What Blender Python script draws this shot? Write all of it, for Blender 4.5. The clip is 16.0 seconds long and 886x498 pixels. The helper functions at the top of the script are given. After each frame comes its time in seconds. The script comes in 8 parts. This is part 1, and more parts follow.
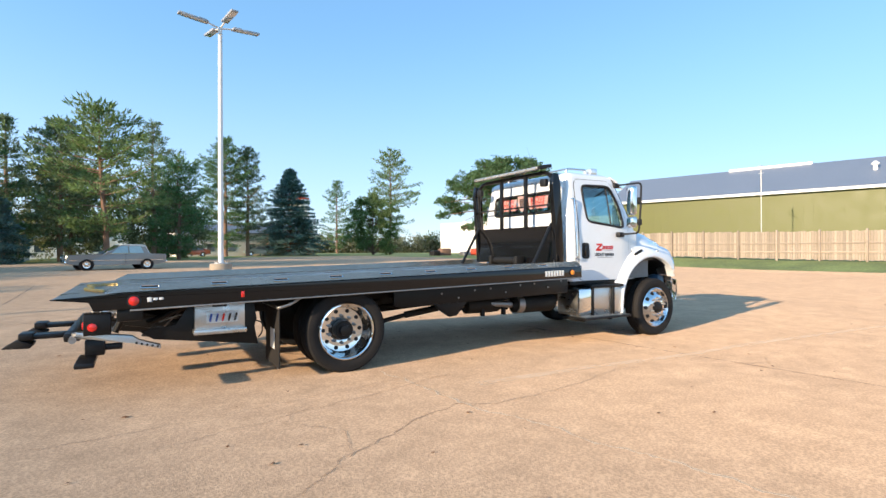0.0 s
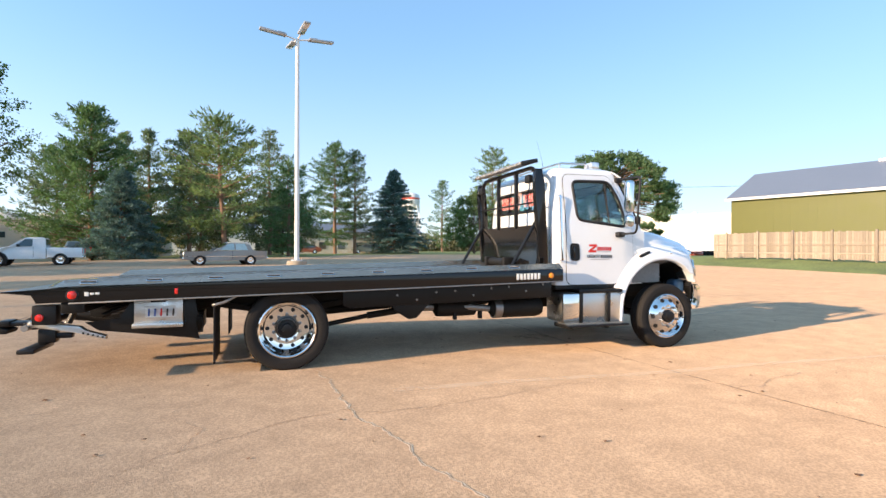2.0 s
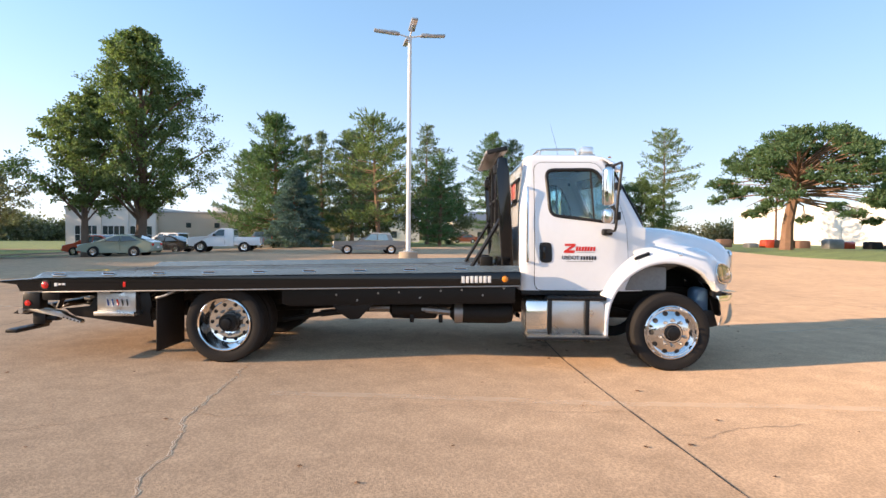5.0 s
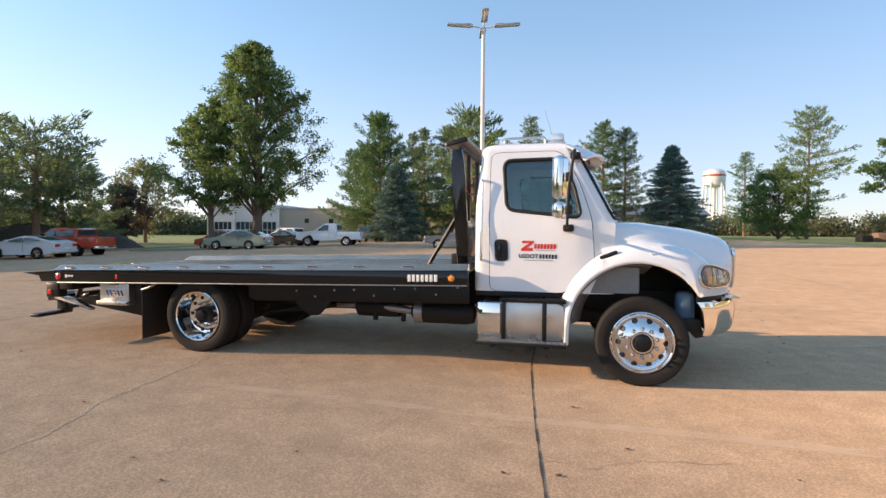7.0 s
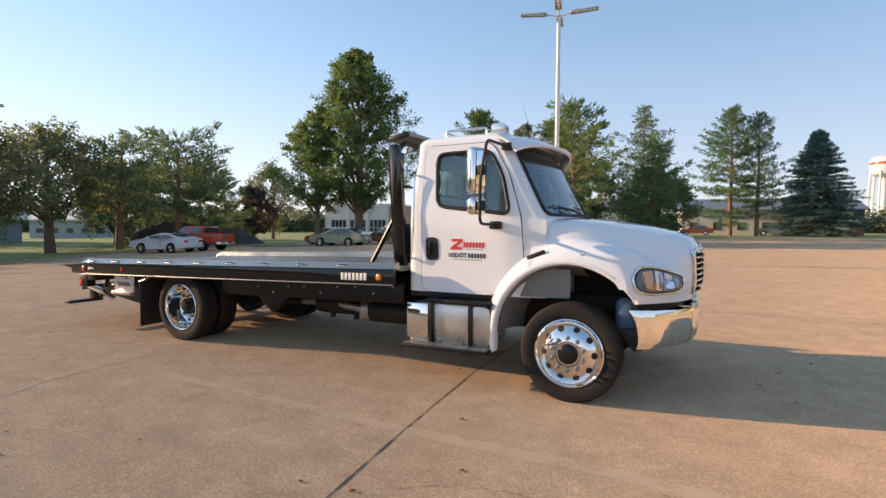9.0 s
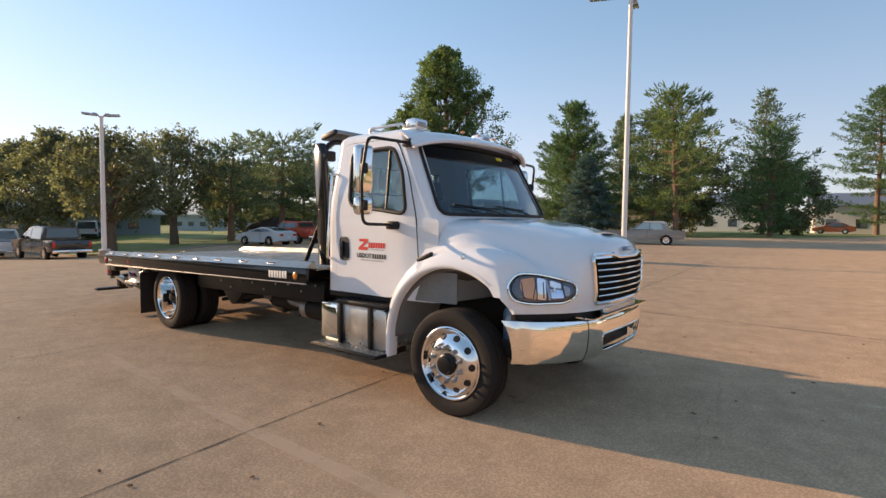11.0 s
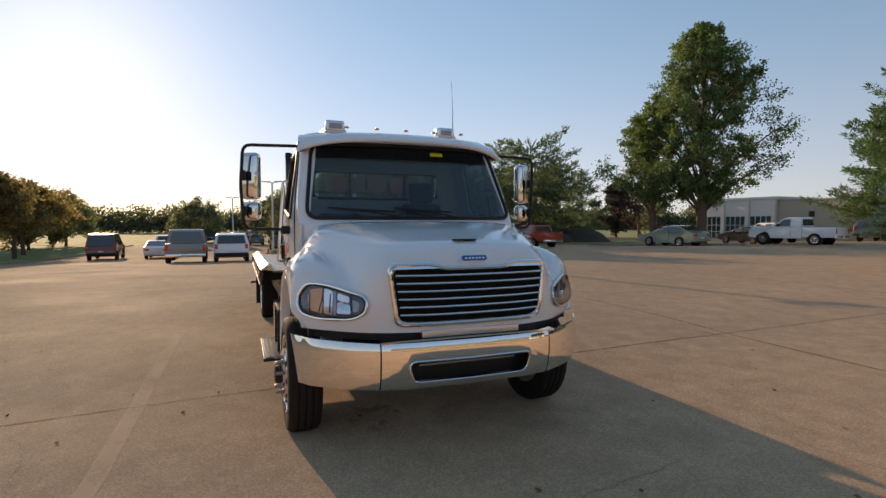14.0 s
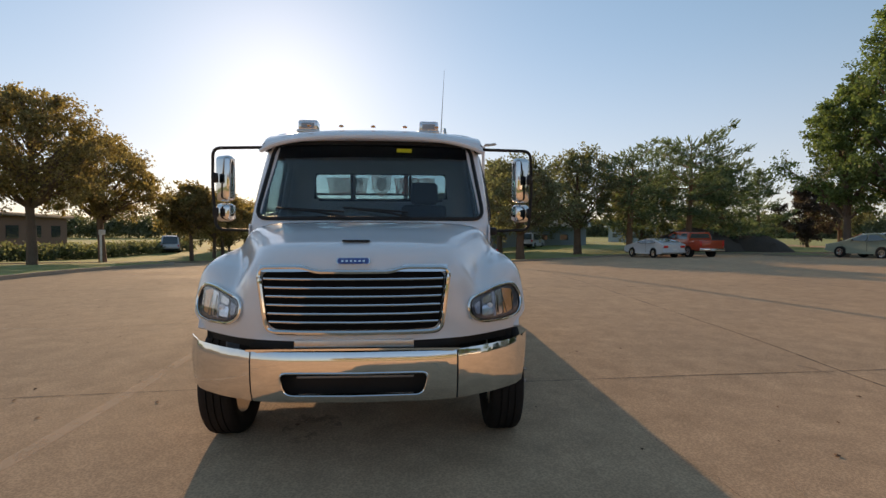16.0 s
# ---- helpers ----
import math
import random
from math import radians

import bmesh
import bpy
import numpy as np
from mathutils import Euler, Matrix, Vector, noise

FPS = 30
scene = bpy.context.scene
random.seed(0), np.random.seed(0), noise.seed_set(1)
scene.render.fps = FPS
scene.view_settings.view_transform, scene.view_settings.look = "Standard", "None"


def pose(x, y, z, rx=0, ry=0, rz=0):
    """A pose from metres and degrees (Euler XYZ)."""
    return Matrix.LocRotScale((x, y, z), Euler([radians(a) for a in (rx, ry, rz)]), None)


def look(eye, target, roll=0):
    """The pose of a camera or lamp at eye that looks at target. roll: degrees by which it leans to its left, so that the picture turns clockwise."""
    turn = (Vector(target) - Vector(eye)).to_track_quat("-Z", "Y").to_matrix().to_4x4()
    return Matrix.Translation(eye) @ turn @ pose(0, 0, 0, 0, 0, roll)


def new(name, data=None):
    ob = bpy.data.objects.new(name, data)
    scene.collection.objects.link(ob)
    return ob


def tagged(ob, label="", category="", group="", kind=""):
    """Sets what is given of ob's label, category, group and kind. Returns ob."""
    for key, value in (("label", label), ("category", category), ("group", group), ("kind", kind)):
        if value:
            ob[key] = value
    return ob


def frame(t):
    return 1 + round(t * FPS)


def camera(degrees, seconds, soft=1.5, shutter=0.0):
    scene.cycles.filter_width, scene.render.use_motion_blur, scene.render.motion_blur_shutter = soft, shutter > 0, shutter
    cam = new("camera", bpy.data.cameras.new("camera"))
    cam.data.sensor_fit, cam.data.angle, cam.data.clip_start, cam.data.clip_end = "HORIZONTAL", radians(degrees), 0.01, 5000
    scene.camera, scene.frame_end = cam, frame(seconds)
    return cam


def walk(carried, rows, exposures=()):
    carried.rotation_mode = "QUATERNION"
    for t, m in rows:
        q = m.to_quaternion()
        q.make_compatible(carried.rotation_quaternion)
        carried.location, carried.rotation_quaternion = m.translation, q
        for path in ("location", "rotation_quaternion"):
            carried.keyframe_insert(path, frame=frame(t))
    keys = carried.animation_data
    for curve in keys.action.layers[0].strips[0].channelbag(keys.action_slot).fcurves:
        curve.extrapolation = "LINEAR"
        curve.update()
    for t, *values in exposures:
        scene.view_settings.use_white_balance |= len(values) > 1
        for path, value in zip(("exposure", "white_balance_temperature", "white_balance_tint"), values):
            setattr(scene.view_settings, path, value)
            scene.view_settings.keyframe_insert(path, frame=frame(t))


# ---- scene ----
cam = camera(81.0, 16.0, 1.5)
# t, x, y, z, yaw, pitch, roll
ROWS = [
    (0, -7.016, -6.446, 1.292, -30.42, 0.11, -0.20),
    (0.5, -6.588, -6.690, 1.298, -27.23, 0.06, -0.00),
    (1, -6.128, -6.874, 1.298, -24.05, 0.06, -0.00),
    (1.5, -5.715, -6.944, 1.310, -20.94, -0.11, 0.20),
    (2, -5.272, -7.004, 1.313, -18.27, -0.03, 0.20),
    (2.5, -4.864, -7.070, 1.329, -14.98, -0.17, 0.40),
    (3, -4.402, -7.099, 1.357, -11.80, -0.46, 0.50),
    (3.5, -3.950, -7.158, 1.361, -8.19, -0.54, 0.50),
    (4, -3.499, -7.099, 1.405, -5.05, -0.95, 0.50),
    (6.5, -1.239, -6.707, 1.464, 9.71, -1.81, 0.50),
    (7, -0.804, -6.520, 1.483, 13.48, -2.09, 0.40),
    (7.5, -0.356, -6.301, 1.480, 18.17, -2.21, 0.50),
    (8, 0.076, -6.089, 1.485, 21.98, -2.38, 0.40),
    (8.5, 0.517, -5.841, 1.486, 24.45, -2.38, 0.40),
    (9, 0.941, -5.672, 1.496, 26.51, -2.46, 0.30),
    (11.5, 2.858, -4.060, 1.560, 42.40, -3.01, 0.70),
    (12, 3.210, -3.612, 1.550, 46.68, -2.89, 0.70),
    (12.5, 3.444, -3.112, 1.562, 51.40, -3.07, 0.60),
    (13, 3.746, -2.577, 1.547, 57.03, -2.84, 0.40),
    (13.5, 3.940, -1.999, 1.562, 62.96, -2.81, 0.20),
    (14, 4.116, -1.439, 1.570, 69.07, -2.82, -0.04),
    (14.5, 4.097, -0.879, 1.576, 75.05, -2.81, -0.12),
    (15, 4.105, -0.389, 1.551, 80.75, -2.37, -0.11),
    (15.5, 4.025, 0.015, 1.528, 84.87, -2.18, 0.02),
    (16, 4.043, 0.357, 1.524, 86.74, -2.09, 0.13),
]
EXPOSURES = [(0.0, 0.86, 5650, 9), (1.0, 0.93, 5850, 11), (2.5, 0.97, 6150, 15), (4.0, 0.98, 6300, 18), (7.0, 0.72, 6500, 19), (9.0, 0.58, 6750, 21), (12.5, 0.20, 6900, 21), (14.5, -0.10, 7100, 21), (16.0, -0.04, 7250, 20)]
walk(cam, [(t, pose(x, y, z, 90 + pitch, 0, yaw) @ pose(0, 0, 0, 0, 0, roll)) for t, x, y, z, yaw, pitch, roll in ROWS], EXPOSURES)

# ---- world and sun ----
SUN_AZ, SUN_EL = radians(-166.0), radians(15.8)   # azimuth from +x, counter-clockwise
world = bpy.data.worlds.new("sky_world")
scene.world = world
world.use_nodes = True
sky = world.node_tree.nodes.new("ShaderNodeTexSky")
sky.sky_type = "NISHITA"
sky.sun_disc = False
sky.sun_elevation = SUN_EL
sky.sun_rotation = math.pi / 2 - SUN_AZ
sky.air_density, sky.dust_density, sky.ozone_density = 0.9, 0.22, 2.0
back = world.node_tree.nodes["Background"]
back.inputs["Strength"].default_value = 0.178
# thin summer haze: pale towards the horizon, clearing upwards
wnt = world.node_tree
wdir, wsep, wlow = (wnt.nodes.new("ShaderNode" + k) for k in ("TexCoord", "SeparateXYZ", "MapRange"))
wnt.links.new(wdir.outputs["Generated"], wsep.inputs[0])
wnt.links.new(wsep.outputs["Z"], wlow.inputs["Value"])
wlow.interpolation_type = "SMOOTHSTEP"
wlow.inputs["From Min"].default_value, wlow.inputs["From Max"].default_value = 0.0, 0.42
wtint = wnt.nodes.new("ShaderNodeMix")
wtint.data_type = "RGBA"
wtint.inputs["A"].default_value = (2.52, 2.85, 3.28, 1)
wtint.inputs["B"].default_value = (1.18, 2.24, 2.85, 1)
wnt.links.new(wlow.outputs[0], wtint.inputs["Factor"])
wamount = wnt.nodes.new("ShaderNodeMapRange")
wamount.inputs["To Min"].default_value, wamount.inputs["To Max"].default_value = 0.72, 0.42
wnt.links.new(wlow.outputs[0], wamount.inputs["Value"])
haze = wnt.nodes.new("ShaderNodeMix")
haze.data_type = "RGBA"
wnt.links.new(wamount.outputs[0], haze.inputs["Factor"])
wnt.links.new(sky.outputs["Color"], haze.inputs["A"])
# the haze is brighter on the sun's side
wdot, wside, wscale = (wnt.nodes.new("ShaderNode" + k) for k in ("VectorMath", "MapRange", "VectorMath"))
wdot.operation, wscale.operation = "DOT_PRODUCT", "SCALE"
wdot.inputs[1].default_value = (math.cos(SUN_AZ), math.sin(SUN_AZ), 0.0)
wnt.links.new(wdir.outputs["Generated"], wdot.inputs[0])
wnt.links.new(wdot.outputs["Value"], wside.inputs["Value"])
wside.inputs["From Min"].default_value, wside.inputs["From Max"].default_value = -1.0, 0.7
wside.inputs["To Min"].default_value, wside.inputs["To Max"].default_value = 0.58, 1.28
wnt.links.new(wtint.outputs["Result"], wscale.inputs[0])
wnt.links.new(wside.outputs[0], wscale.inputs["Scale"])
wnt.links.new(wscale.outputs[0], haze.inputs["B"])
wnt.links.new(haze.outputs["Result"], back.inputs["Color"])
sun_data = bpy.data.lights.new("sun", "SUN")
sun_data.energy, sun_data.angle, sun_data.color = 4.7, radians(0.6), (1.0, 0.73, 0.44)
sun = new("sun", sun_data)
sun_dir = Vector((math.cos(SUN_EL) * math.cos(SUN_AZ), math.cos(SUN_EL) * math.sin(SUN_AZ), math.sin(SUN_EL)))
sun.matrix_world = look(sun_dir * 50, (0, 0, 0))


# ---- materials ----
def mat(name, col, rough=0.5, metal=0.0, var=0.12, scale=3.0, bump=0.0, bscale=60.0, coat=0.0, rvar=0.1, rand=0.0, island=0.0, spec=0.5):
    """A surface with colour and gloss that vary at two scales, fine relief, and an own tint per object or per island."""
    m = bpy.data.materials.new(name)
    m.use_nodes = True
    nt = m.node_tree
    b = nt.nodes["Principled BSDF"]
    b.inputs["Metallic"].default_value, b.inputs["Coat Weight"].default_value = metal, coat
    b.inputs["Specular IOR Level"].default_value = spec
    tc = nt.nodes.new("ShaderNodeTexCoord")
    n1, n2 = nt.nodes.new("ShaderNodeTexNoise"), nt.nodes.new("ShaderNodeTexNoise")
    n1.inputs["Scale"].default_value, n1.inputs["Detail"].default_value = scale, 4
    n2.inputs["Scale"].default_value, n2.inputs["Detail"].default_value = scale * 11, 3
    for n in (n1, n2):
        nt.links.new(tc.outputs["Object"], n.inputs["Vector"])
    add = nt.nodes.new("ShaderNodeMath")
    add.operation = "MULTIPLY_ADD"
    add.inputs[1].default_value = 0.5
    nt.links.new(n2.outputs["Fac"], add.inputs[0])
    half = nt.nodes.new("ShaderNodeMath")
    half.operation, half.inputs[1].default_value = "MULTIPLY", 0.5
    nt.links.new(n1.outputs["Fac"], half.inputs[0])
    nt.links.new(half.outputs[0], add.inputs[2])
    ramp = nt.nodes.new("ShaderNodeMapRange")
    ramp.inputs["From Min"].default_value, ramp.inputs["From Max"].default_value = 0.3, 0.7
    ramp.inputs["To Min"].default_value, ramp.inputs["To Max"].default_value = 1 - var, 1 + var
    nt.links.new(add.outputs[0], ramp.inputs["Value"])
    factor = ramp.outputs[0]
    for source, amount in ((("ShaderNodeObjectInfo", "Random"), rand), (("ShaderNodeNewGeometry", "Random Per Island"), island)):
        if amount:
            info, r2, mul = nt.nodes.new(source[0]), nt.nodes.new("ShaderNodeMapRange"), nt.nodes.new("ShaderNodeMath")
            r2.inputs["To Min"].default_value, r2.inputs["To Max"].default_value = 1 - amount, 1 + amount
            nt.links.new(info.outputs[source[1]], r2.inputs["Value"])
            mul.operation = "MULTIPLY"
            nt.links.new(factor, mul.inputs[0])
            nt.links.new(r2.outputs[0], mul.inputs[1])
            factor = mul.outputs[0]
    mix = nt.nodes.new("ShaderNodeVectorMath")
    mix.operation = "SCALE"
    mix.inputs[0].default_value = col
    nt.links.new(factor, mix.inputs["Scale"])
    nt.links.new(mix.outputs[0], b.inputs["Base Color"])
    r3 = nt.nodes.new("ShaderNodeMapRange")
    r3.inputs["From Min"].default_value, r3.inputs["From Max"].default_value = 0.3, 0.7
    r3.inputs["To Min"].default_value, r3.inputs["To Max"].default_value = max(rough * (1 - rvar), 0.0), min(rough * (1 + rvar), 1.0)
    nt.links.new(n1.outputs["Fac"], r3.inputs["Value"])
    nt.links.new(r3.outputs[0], b.inputs["Roughness"])
    if bump:
        nb, bp = nt.nodes.new("ShaderNodeTexNoise"), nt.nodes.new("ShaderNodeBump")
        nb.inputs["Scale"].default_value, nb.inputs["Detail"].default_value = bscale, 4
        nt.links.new(tc.outputs["Object"], nb.inputs["Vector"])
        bp.inputs["Strength"].default_value, bp.inputs["Distance"].default_value = bump, 0.01
        nt.links.new(nb.outputs["Fac"], bp.inputs["Height"])
        nt.links.new(bp.outputs[0], b.inputs["Normal"])
    return m


def glass_mat(name, tint, gloss=0.09, rough=0.02):
    """Thin tinted window glass: clear, with a gloss that grows towards grazing angles."""
    m = bpy.data.materials.new(name)
    m.use_nodes = True
    nt = m.node_tree
    nt.nodes.remove(nt.nodes["Principled BSDF"])
    out = nt.nodes["Material Output"]
    tr, gl, mx, lw, pw, ad = (nt.nodes.new("ShaderNode" + k) for k in ("BsdfTransparent", "BsdfGlossy", "MixShader", "LayerWeight", "Math", "Math"))
    tr.inputs["Color"].default_value = (*tint, 1)
    gl.inputs["Roughness"].default_value = rough
    lw.inputs["Blend"].default_value = 0.5
    pw.operation, pw.inputs[1].default_value = "POWER", 3.0
    ad.operation, ad.inputs[1].default_value, ad.use_clamp = "MULTIPLY_ADD", 0.75, True
    ad.inputs[2].default_value = gloss
    nt.links.new(lw.outputs["Facing"], pw.inputs[0])
    nt.links.new(pw.outputs[0], ad.inputs[0])
    nt.links.new(ad.outputs[0], mx.inputs[0])
    nt.links.new(tr.outputs[0], mx.inputs[1])
    nt.links.new(gl.outputs[0], mx.inputs[2])
    nt.links.new(mx.outputs[0], out.inputs["Surface"])
    return m


def leaf_mat(name, col, through_light=0.42):
    """Leaves that differ from spray to spray and let part of the light through."""
    m = mat(name, col, 0.6, var=0.25, scale=0.4, island=0.4, spec=0.25)
    nt = m.node_tree
    b, out = nt.nodes["Principled BSDF"], nt.nodes["Material Output"]
    tl, mx, tint = (nt.nodes.new("ShaderNode" + k) for k in ("BsdfTranslucent", "MixShader", "VectorMath"))
    tint.operation = "MULTIPLY"
    tint.inputs[1].default_value = (1.3, 1.45, 0.75)
    nt.links.new(b.inputs["Base Color"].links[0].from_socket, tint.inputs[0])
    nt.links.new(tint.outputs[0], tl.inputs["Color"])
    mx.inputs[0].default_value = through_light
    nt.links.new(b.outputs[0], mx.inputs[1])
    nt.links.new(tl.outputs[0], mx.inputs[2])
    nt.links.new(mx.outputs[0], out.inputs["Surface"])
    return m


def worn_mat(name, col, cover, scale, strength=0.75):
    """Worn paint or stain on concrete: patches of colour, the rest see-through."""
    m = bpy.data.materials.new(name)
    m.use_nodes = True
    nt = m.node_tree
    b, out = nt.nodes["Principled BSDF"], nt.nodes["Material Output"]
    b.inputs["Base Color"].default_value, b.inputs["Roughness"].default_value = (*col, 1), 0.85
    tc, n1, rm, mx, tr = (nt.nodes.new("ShaderNode" + k) for k in ("TexCoord", "TexNoise", "MapRange", "MixShader", "BsdfTransparent"))
    n1.inputs["Scale"].default_value, n1.inputs["Detail"].default_value, n1.inputs["Roughness"].default_value = scale, 6, 0.7
    nt.links.new(tc.outputs["Object"], n1.inputs["Vector"])
    rm.inputs["From Min"].default_value, rm.inputs["From Max"].default_value = 0.66 - cover * 0.3, 0.8 - cover * 0.3
    rm.inputs["To Max"].default_value = strength
    b.inputs["Diffuse Roughness"].default_value = 0.45
    b.inputs["Specular IOR Level"].default_value = 0.2
    nt.links.new(n1.outputs["Fac"], rm.inputs["Value"])
    nt.links.new(rm.outputs[0], mx.inputs[0])
    nt.links.new(tr.outputs[0], mx.inputs[1])
    nt.links.new(b.outputs[0], mx.inputs[2])
    nt.links.new(mx.outputs[0], out.inputs["Surface"])
    return m


def concrete_mat():
    """Tan exposed-aggregate concrete: grit, blotches, old drips and tyre-worn lanes."""
    m = mat("lot_concrete", (0.475, 0.325, 0.208), 0.9, var=0.13, scale=0.35, bump=0.35, bscale=90, spec=0.1)
    nt = m.node_tree
    b = nt.nodes["Principled BSDF"]
    b.inputs["Diffuse Roughness"].default_value = 0.5
    base = b.inputs["Base Color"].links[0].from_socket
    tc = nt.nodes.new("ShaderNodeTexCoord")
    grit = nt.nodes.new("ShaderNodeTexVoronoi")
    grit.inputs["Scale"].default_value = 55
    nt.links.new(tc.outputs["Object"], grit.inputs["Vector"])
    g2 = nt.nodes.new("ShaderNodeMapRange")
    g2.inputs["From Max"].default_value, g2.inputs["To Min"].default_value, g2.inputs["To Max"].default_value = 0.8, 0.74, 1.22
    nt.links.new(grit.outputs["Distance"], g2.inputs["Value"])
    spots = nt.nodes.new("ShaderNodeTexNoise")
    spots.inputs["Scale"].default_value, spots.inputs["Detail"].default_value, spots.inputs["Roughness"].default_value = 2.2, 8, 0.75
    nt.links.new(tc.outputs["Object"], spots.inputs["Vector"])
    s2 = nt.nodes.new("ShaderNodeMapRange")
    s2.inputs["From Min"].default_value, s2.inputs["From Max"].default_value = 0.25, 0.75
    s2.inputs["To Min"].default_value, s2.inputs["To Max"].default_value = 0.80, 1.16
    nt.links.new(spots.outputs["Fac"], s2.inputs["Value"])
    mul = nt.nodes.new("ShaderNodeMath")
    mul.operation = "MULTIPLY"
    nt.links.new(g2.outputs[0], mul.inputs[0])
    nt.links.new(s2.outputs[0], mul.inputs[1])
    sc = nt.nodes.new("ShaderNodeVectorMath")
    sc.operation = "SCALE"
    nt.links.new(base, sc.inputs[0])
    nt.links.new(mul.outputs[0], sc.inputs["Scale"])
    nt.links.new(sc.outputs[0], b.inputs["Base Color"])
    return m


WHITE = mat("white_truck_paint", (0.79, 0.81, 0.84), 0.14, var=0.02, scale=1.5, coat=0.6, rvar=0.2)
BLACK = mat("satin_black_steel", (0.009, 0.009, 0.010), 0.36, var=0.25, scale=4, bump=0.05, bscale=40, spec=0.3)
BLACK_GLOSS = mat("gloss_black_paint", (0.006, 0.006, 0.007), 0.14, var=0.15, scale=3, coat=0.3, spec=0.35)
RUBBER = mat("tyre_rubber", (0.022, 0.020, 0.019), 0.8, var=0.25, scale=6, bump=0.2, bscale=80, spec=0.2)
TRIM = mat("black_plastic_trim", (0.013, 0.013, 0.014), 0.5, var=0.2, scale=8, spec=0.35)
CHROME = mat("chrome", (0.83, 0.83, 0.82), 0.06, 1.0, var=0.03, scale=3, rvar=0.5)
ALLOY = mat("polished_aluminium", (0.78, 0.78, 0.79), 0.09, 1.0, var=0.08, scale=5, rvar=0.5)
BRUSHED = mat("brushed_aluminium", (0.62, 0.61, 0.59), 0.36, 1.0, var=0.10, scale=6, rvar=0.4, bump=0.05)
DECK = mat("grey_deck_steel", (0.17, 0.17, 0.158), 0.38, 0.5, var=0.3, scale=2.0, bump=0.12, bscale=35, rvar=0.35)
FLANGE = mat("worn_grey_flange", (0.30, 0.30, 0.27), 0.22, 0.75, var=0.18, scale=2.5, bump=0.08, rvar=0.3)
STEEL = mat("dull_grey_steel", (0.32, 0.31, 0.30), 0.45, 0.8, var=0.25, scale=5, bump=0.1)
UNDER = mat("oily_black_chassis", (0.012, 0.011, 0.010), 0.6, var=0.35, scale=5, bump=0.15, spec=0.3)
AMBER = mat("amber_lens", (0.85, 0.28, 0.02), 0.2, var=0.08, scale=20, coat=0.5)
RED = mat("red_lens", (0.70, 0.025, 0.015), 0.2, var=0.08, scale=20, coat=0.5)
CLEAR = mat("clear_lamp_lens", (0.80, 0.82, 0.84), 0.1, 0.7, var=0.2, scale=16, coat=0.6)
RED_INK = mat("red_decal", (0.62, 0.03, 0.02), 0.4, var=0.04)
STICKER = worn_mat("see_through_pink_sticker", (0.80, 0.55, 0.52), 3.0, 2.0, 0.35)
SHIELD = worn_mat("see_through_dark_print", (0.10, 0.08, 0.08), 3.0, 2.0, 0.4)
BLACK_INK = mat("black_decal", (0.03, 0.03, 0.03), 0.5, var=0.04)
GREY_INK = mat("grey_decal", (0.35, 0.35, 0.36), 0.5, var=0.04)
WHITE_INK = mat("white_decal", (0.75, 0.75, 0.73), 0.5, var=0.04)
BLUE_INK = mat("blue_enamel", (0.03, 0.09, 0.35), 0.3, var=0.05, coat=0.4)
YELLOW_INK = mat("yellow_sticker", (0.70, 0.68, 0.03), 0.5, var=0.04)
SEAT = mat("grey_seat_vinyl", (0.09, 0.09, 0.095), 0.6, var=0.15, bump=0.1)
DASH = mat("dark_dashboard", (0.035, 0.035, 0.038), 0.65, var=0.15, bump=0.1)
GLASS = glass_mat("window_glass", (0.80, 0.93, 0.91))
LENS = glass_mat("clear_headlight_lens", (0.97, 0.97, 0.98), 0.035)
# Blue in this base colour stands in for sky mirrored in the lamp.
REFLECTOR = mat("sky_tinted_reflector", (0.09, 0.115, 0.16), 0.15, 0.0, var=0.35, scale=30, rvar=0.5)
PALE_LINER = mat("grey_fibreglass_liner", (0.20, 0.198, 0.19), 0.7, var=0.15, scale=4, bump=0.15)
WINDSHIELD = glass_mat("windscreen_glass", (0.52, 0.63, 0.71), 0.06)
MIRROR = mat("mirror_glass", (0.9, 0.9, 0.9), 0.01, 1.0, var=0.01)
CONCRETE = concrete_mat()
CRACK = mat("crack_dirt", (0.30, 0.205, 0.135), 0.95, var=0.4, scale=8)
PALE_CRACK = mat("dusty_pale_crack", (0.36, 0.25, 0.165), 0.95, var=0.3, scale=8)
JOINT = mat("joint_filler", (0.075, 0.058, 0.047), 0.9, var=0.4, scale=5)
PALE = worn_mat("faded_stripe_paint", (0.80, 0.61, 0.43), 1.0, 4.5, 0.40)
GRASS = mat("lawn_grass", (0.21, 0.24, 0.065), 0.9, var=0.45, scale=0.6, bump=0.5, bscale=25)
EARTH = mat("dark_soil", (0.075, 0.055, 0.042), 0.95, var=0.35, scale=0.8, bump=0.6, bscale=8)
# Bowl blue paints reflected sky into the lamp.
BOWL = mat("sky_tinted_lamp_bowl", (0.34, 0.43, 0.57), 0.2, var=0.35, scale=40, bump=0.7, bscale=30)
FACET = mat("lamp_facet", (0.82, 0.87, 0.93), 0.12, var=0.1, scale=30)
PALE_AMBER = mat("pale_amber_lens", (0.78, 0.40, 0.17), 0.2, var=0.1, scale=20, coat=0.3)
FADED_RED = worn_mat("see_through_red_print", (0.70, 0.06, 0.05), 3.0, 2.0, 0.42)
# Chrome with the sky's reflection tinted into its colour.
LAMP_CHROME = mat("sky_tinted_lamp_chrome", (0.68, 0.76, 0.88), 0.16, 1.0, var=0.12, scale=25, rvar=0.4)
BOTTLE = mat("blue_plastic_bottle", (0.06, 0.12, 0.20), 0.4, var=0.1, spec=0.4)
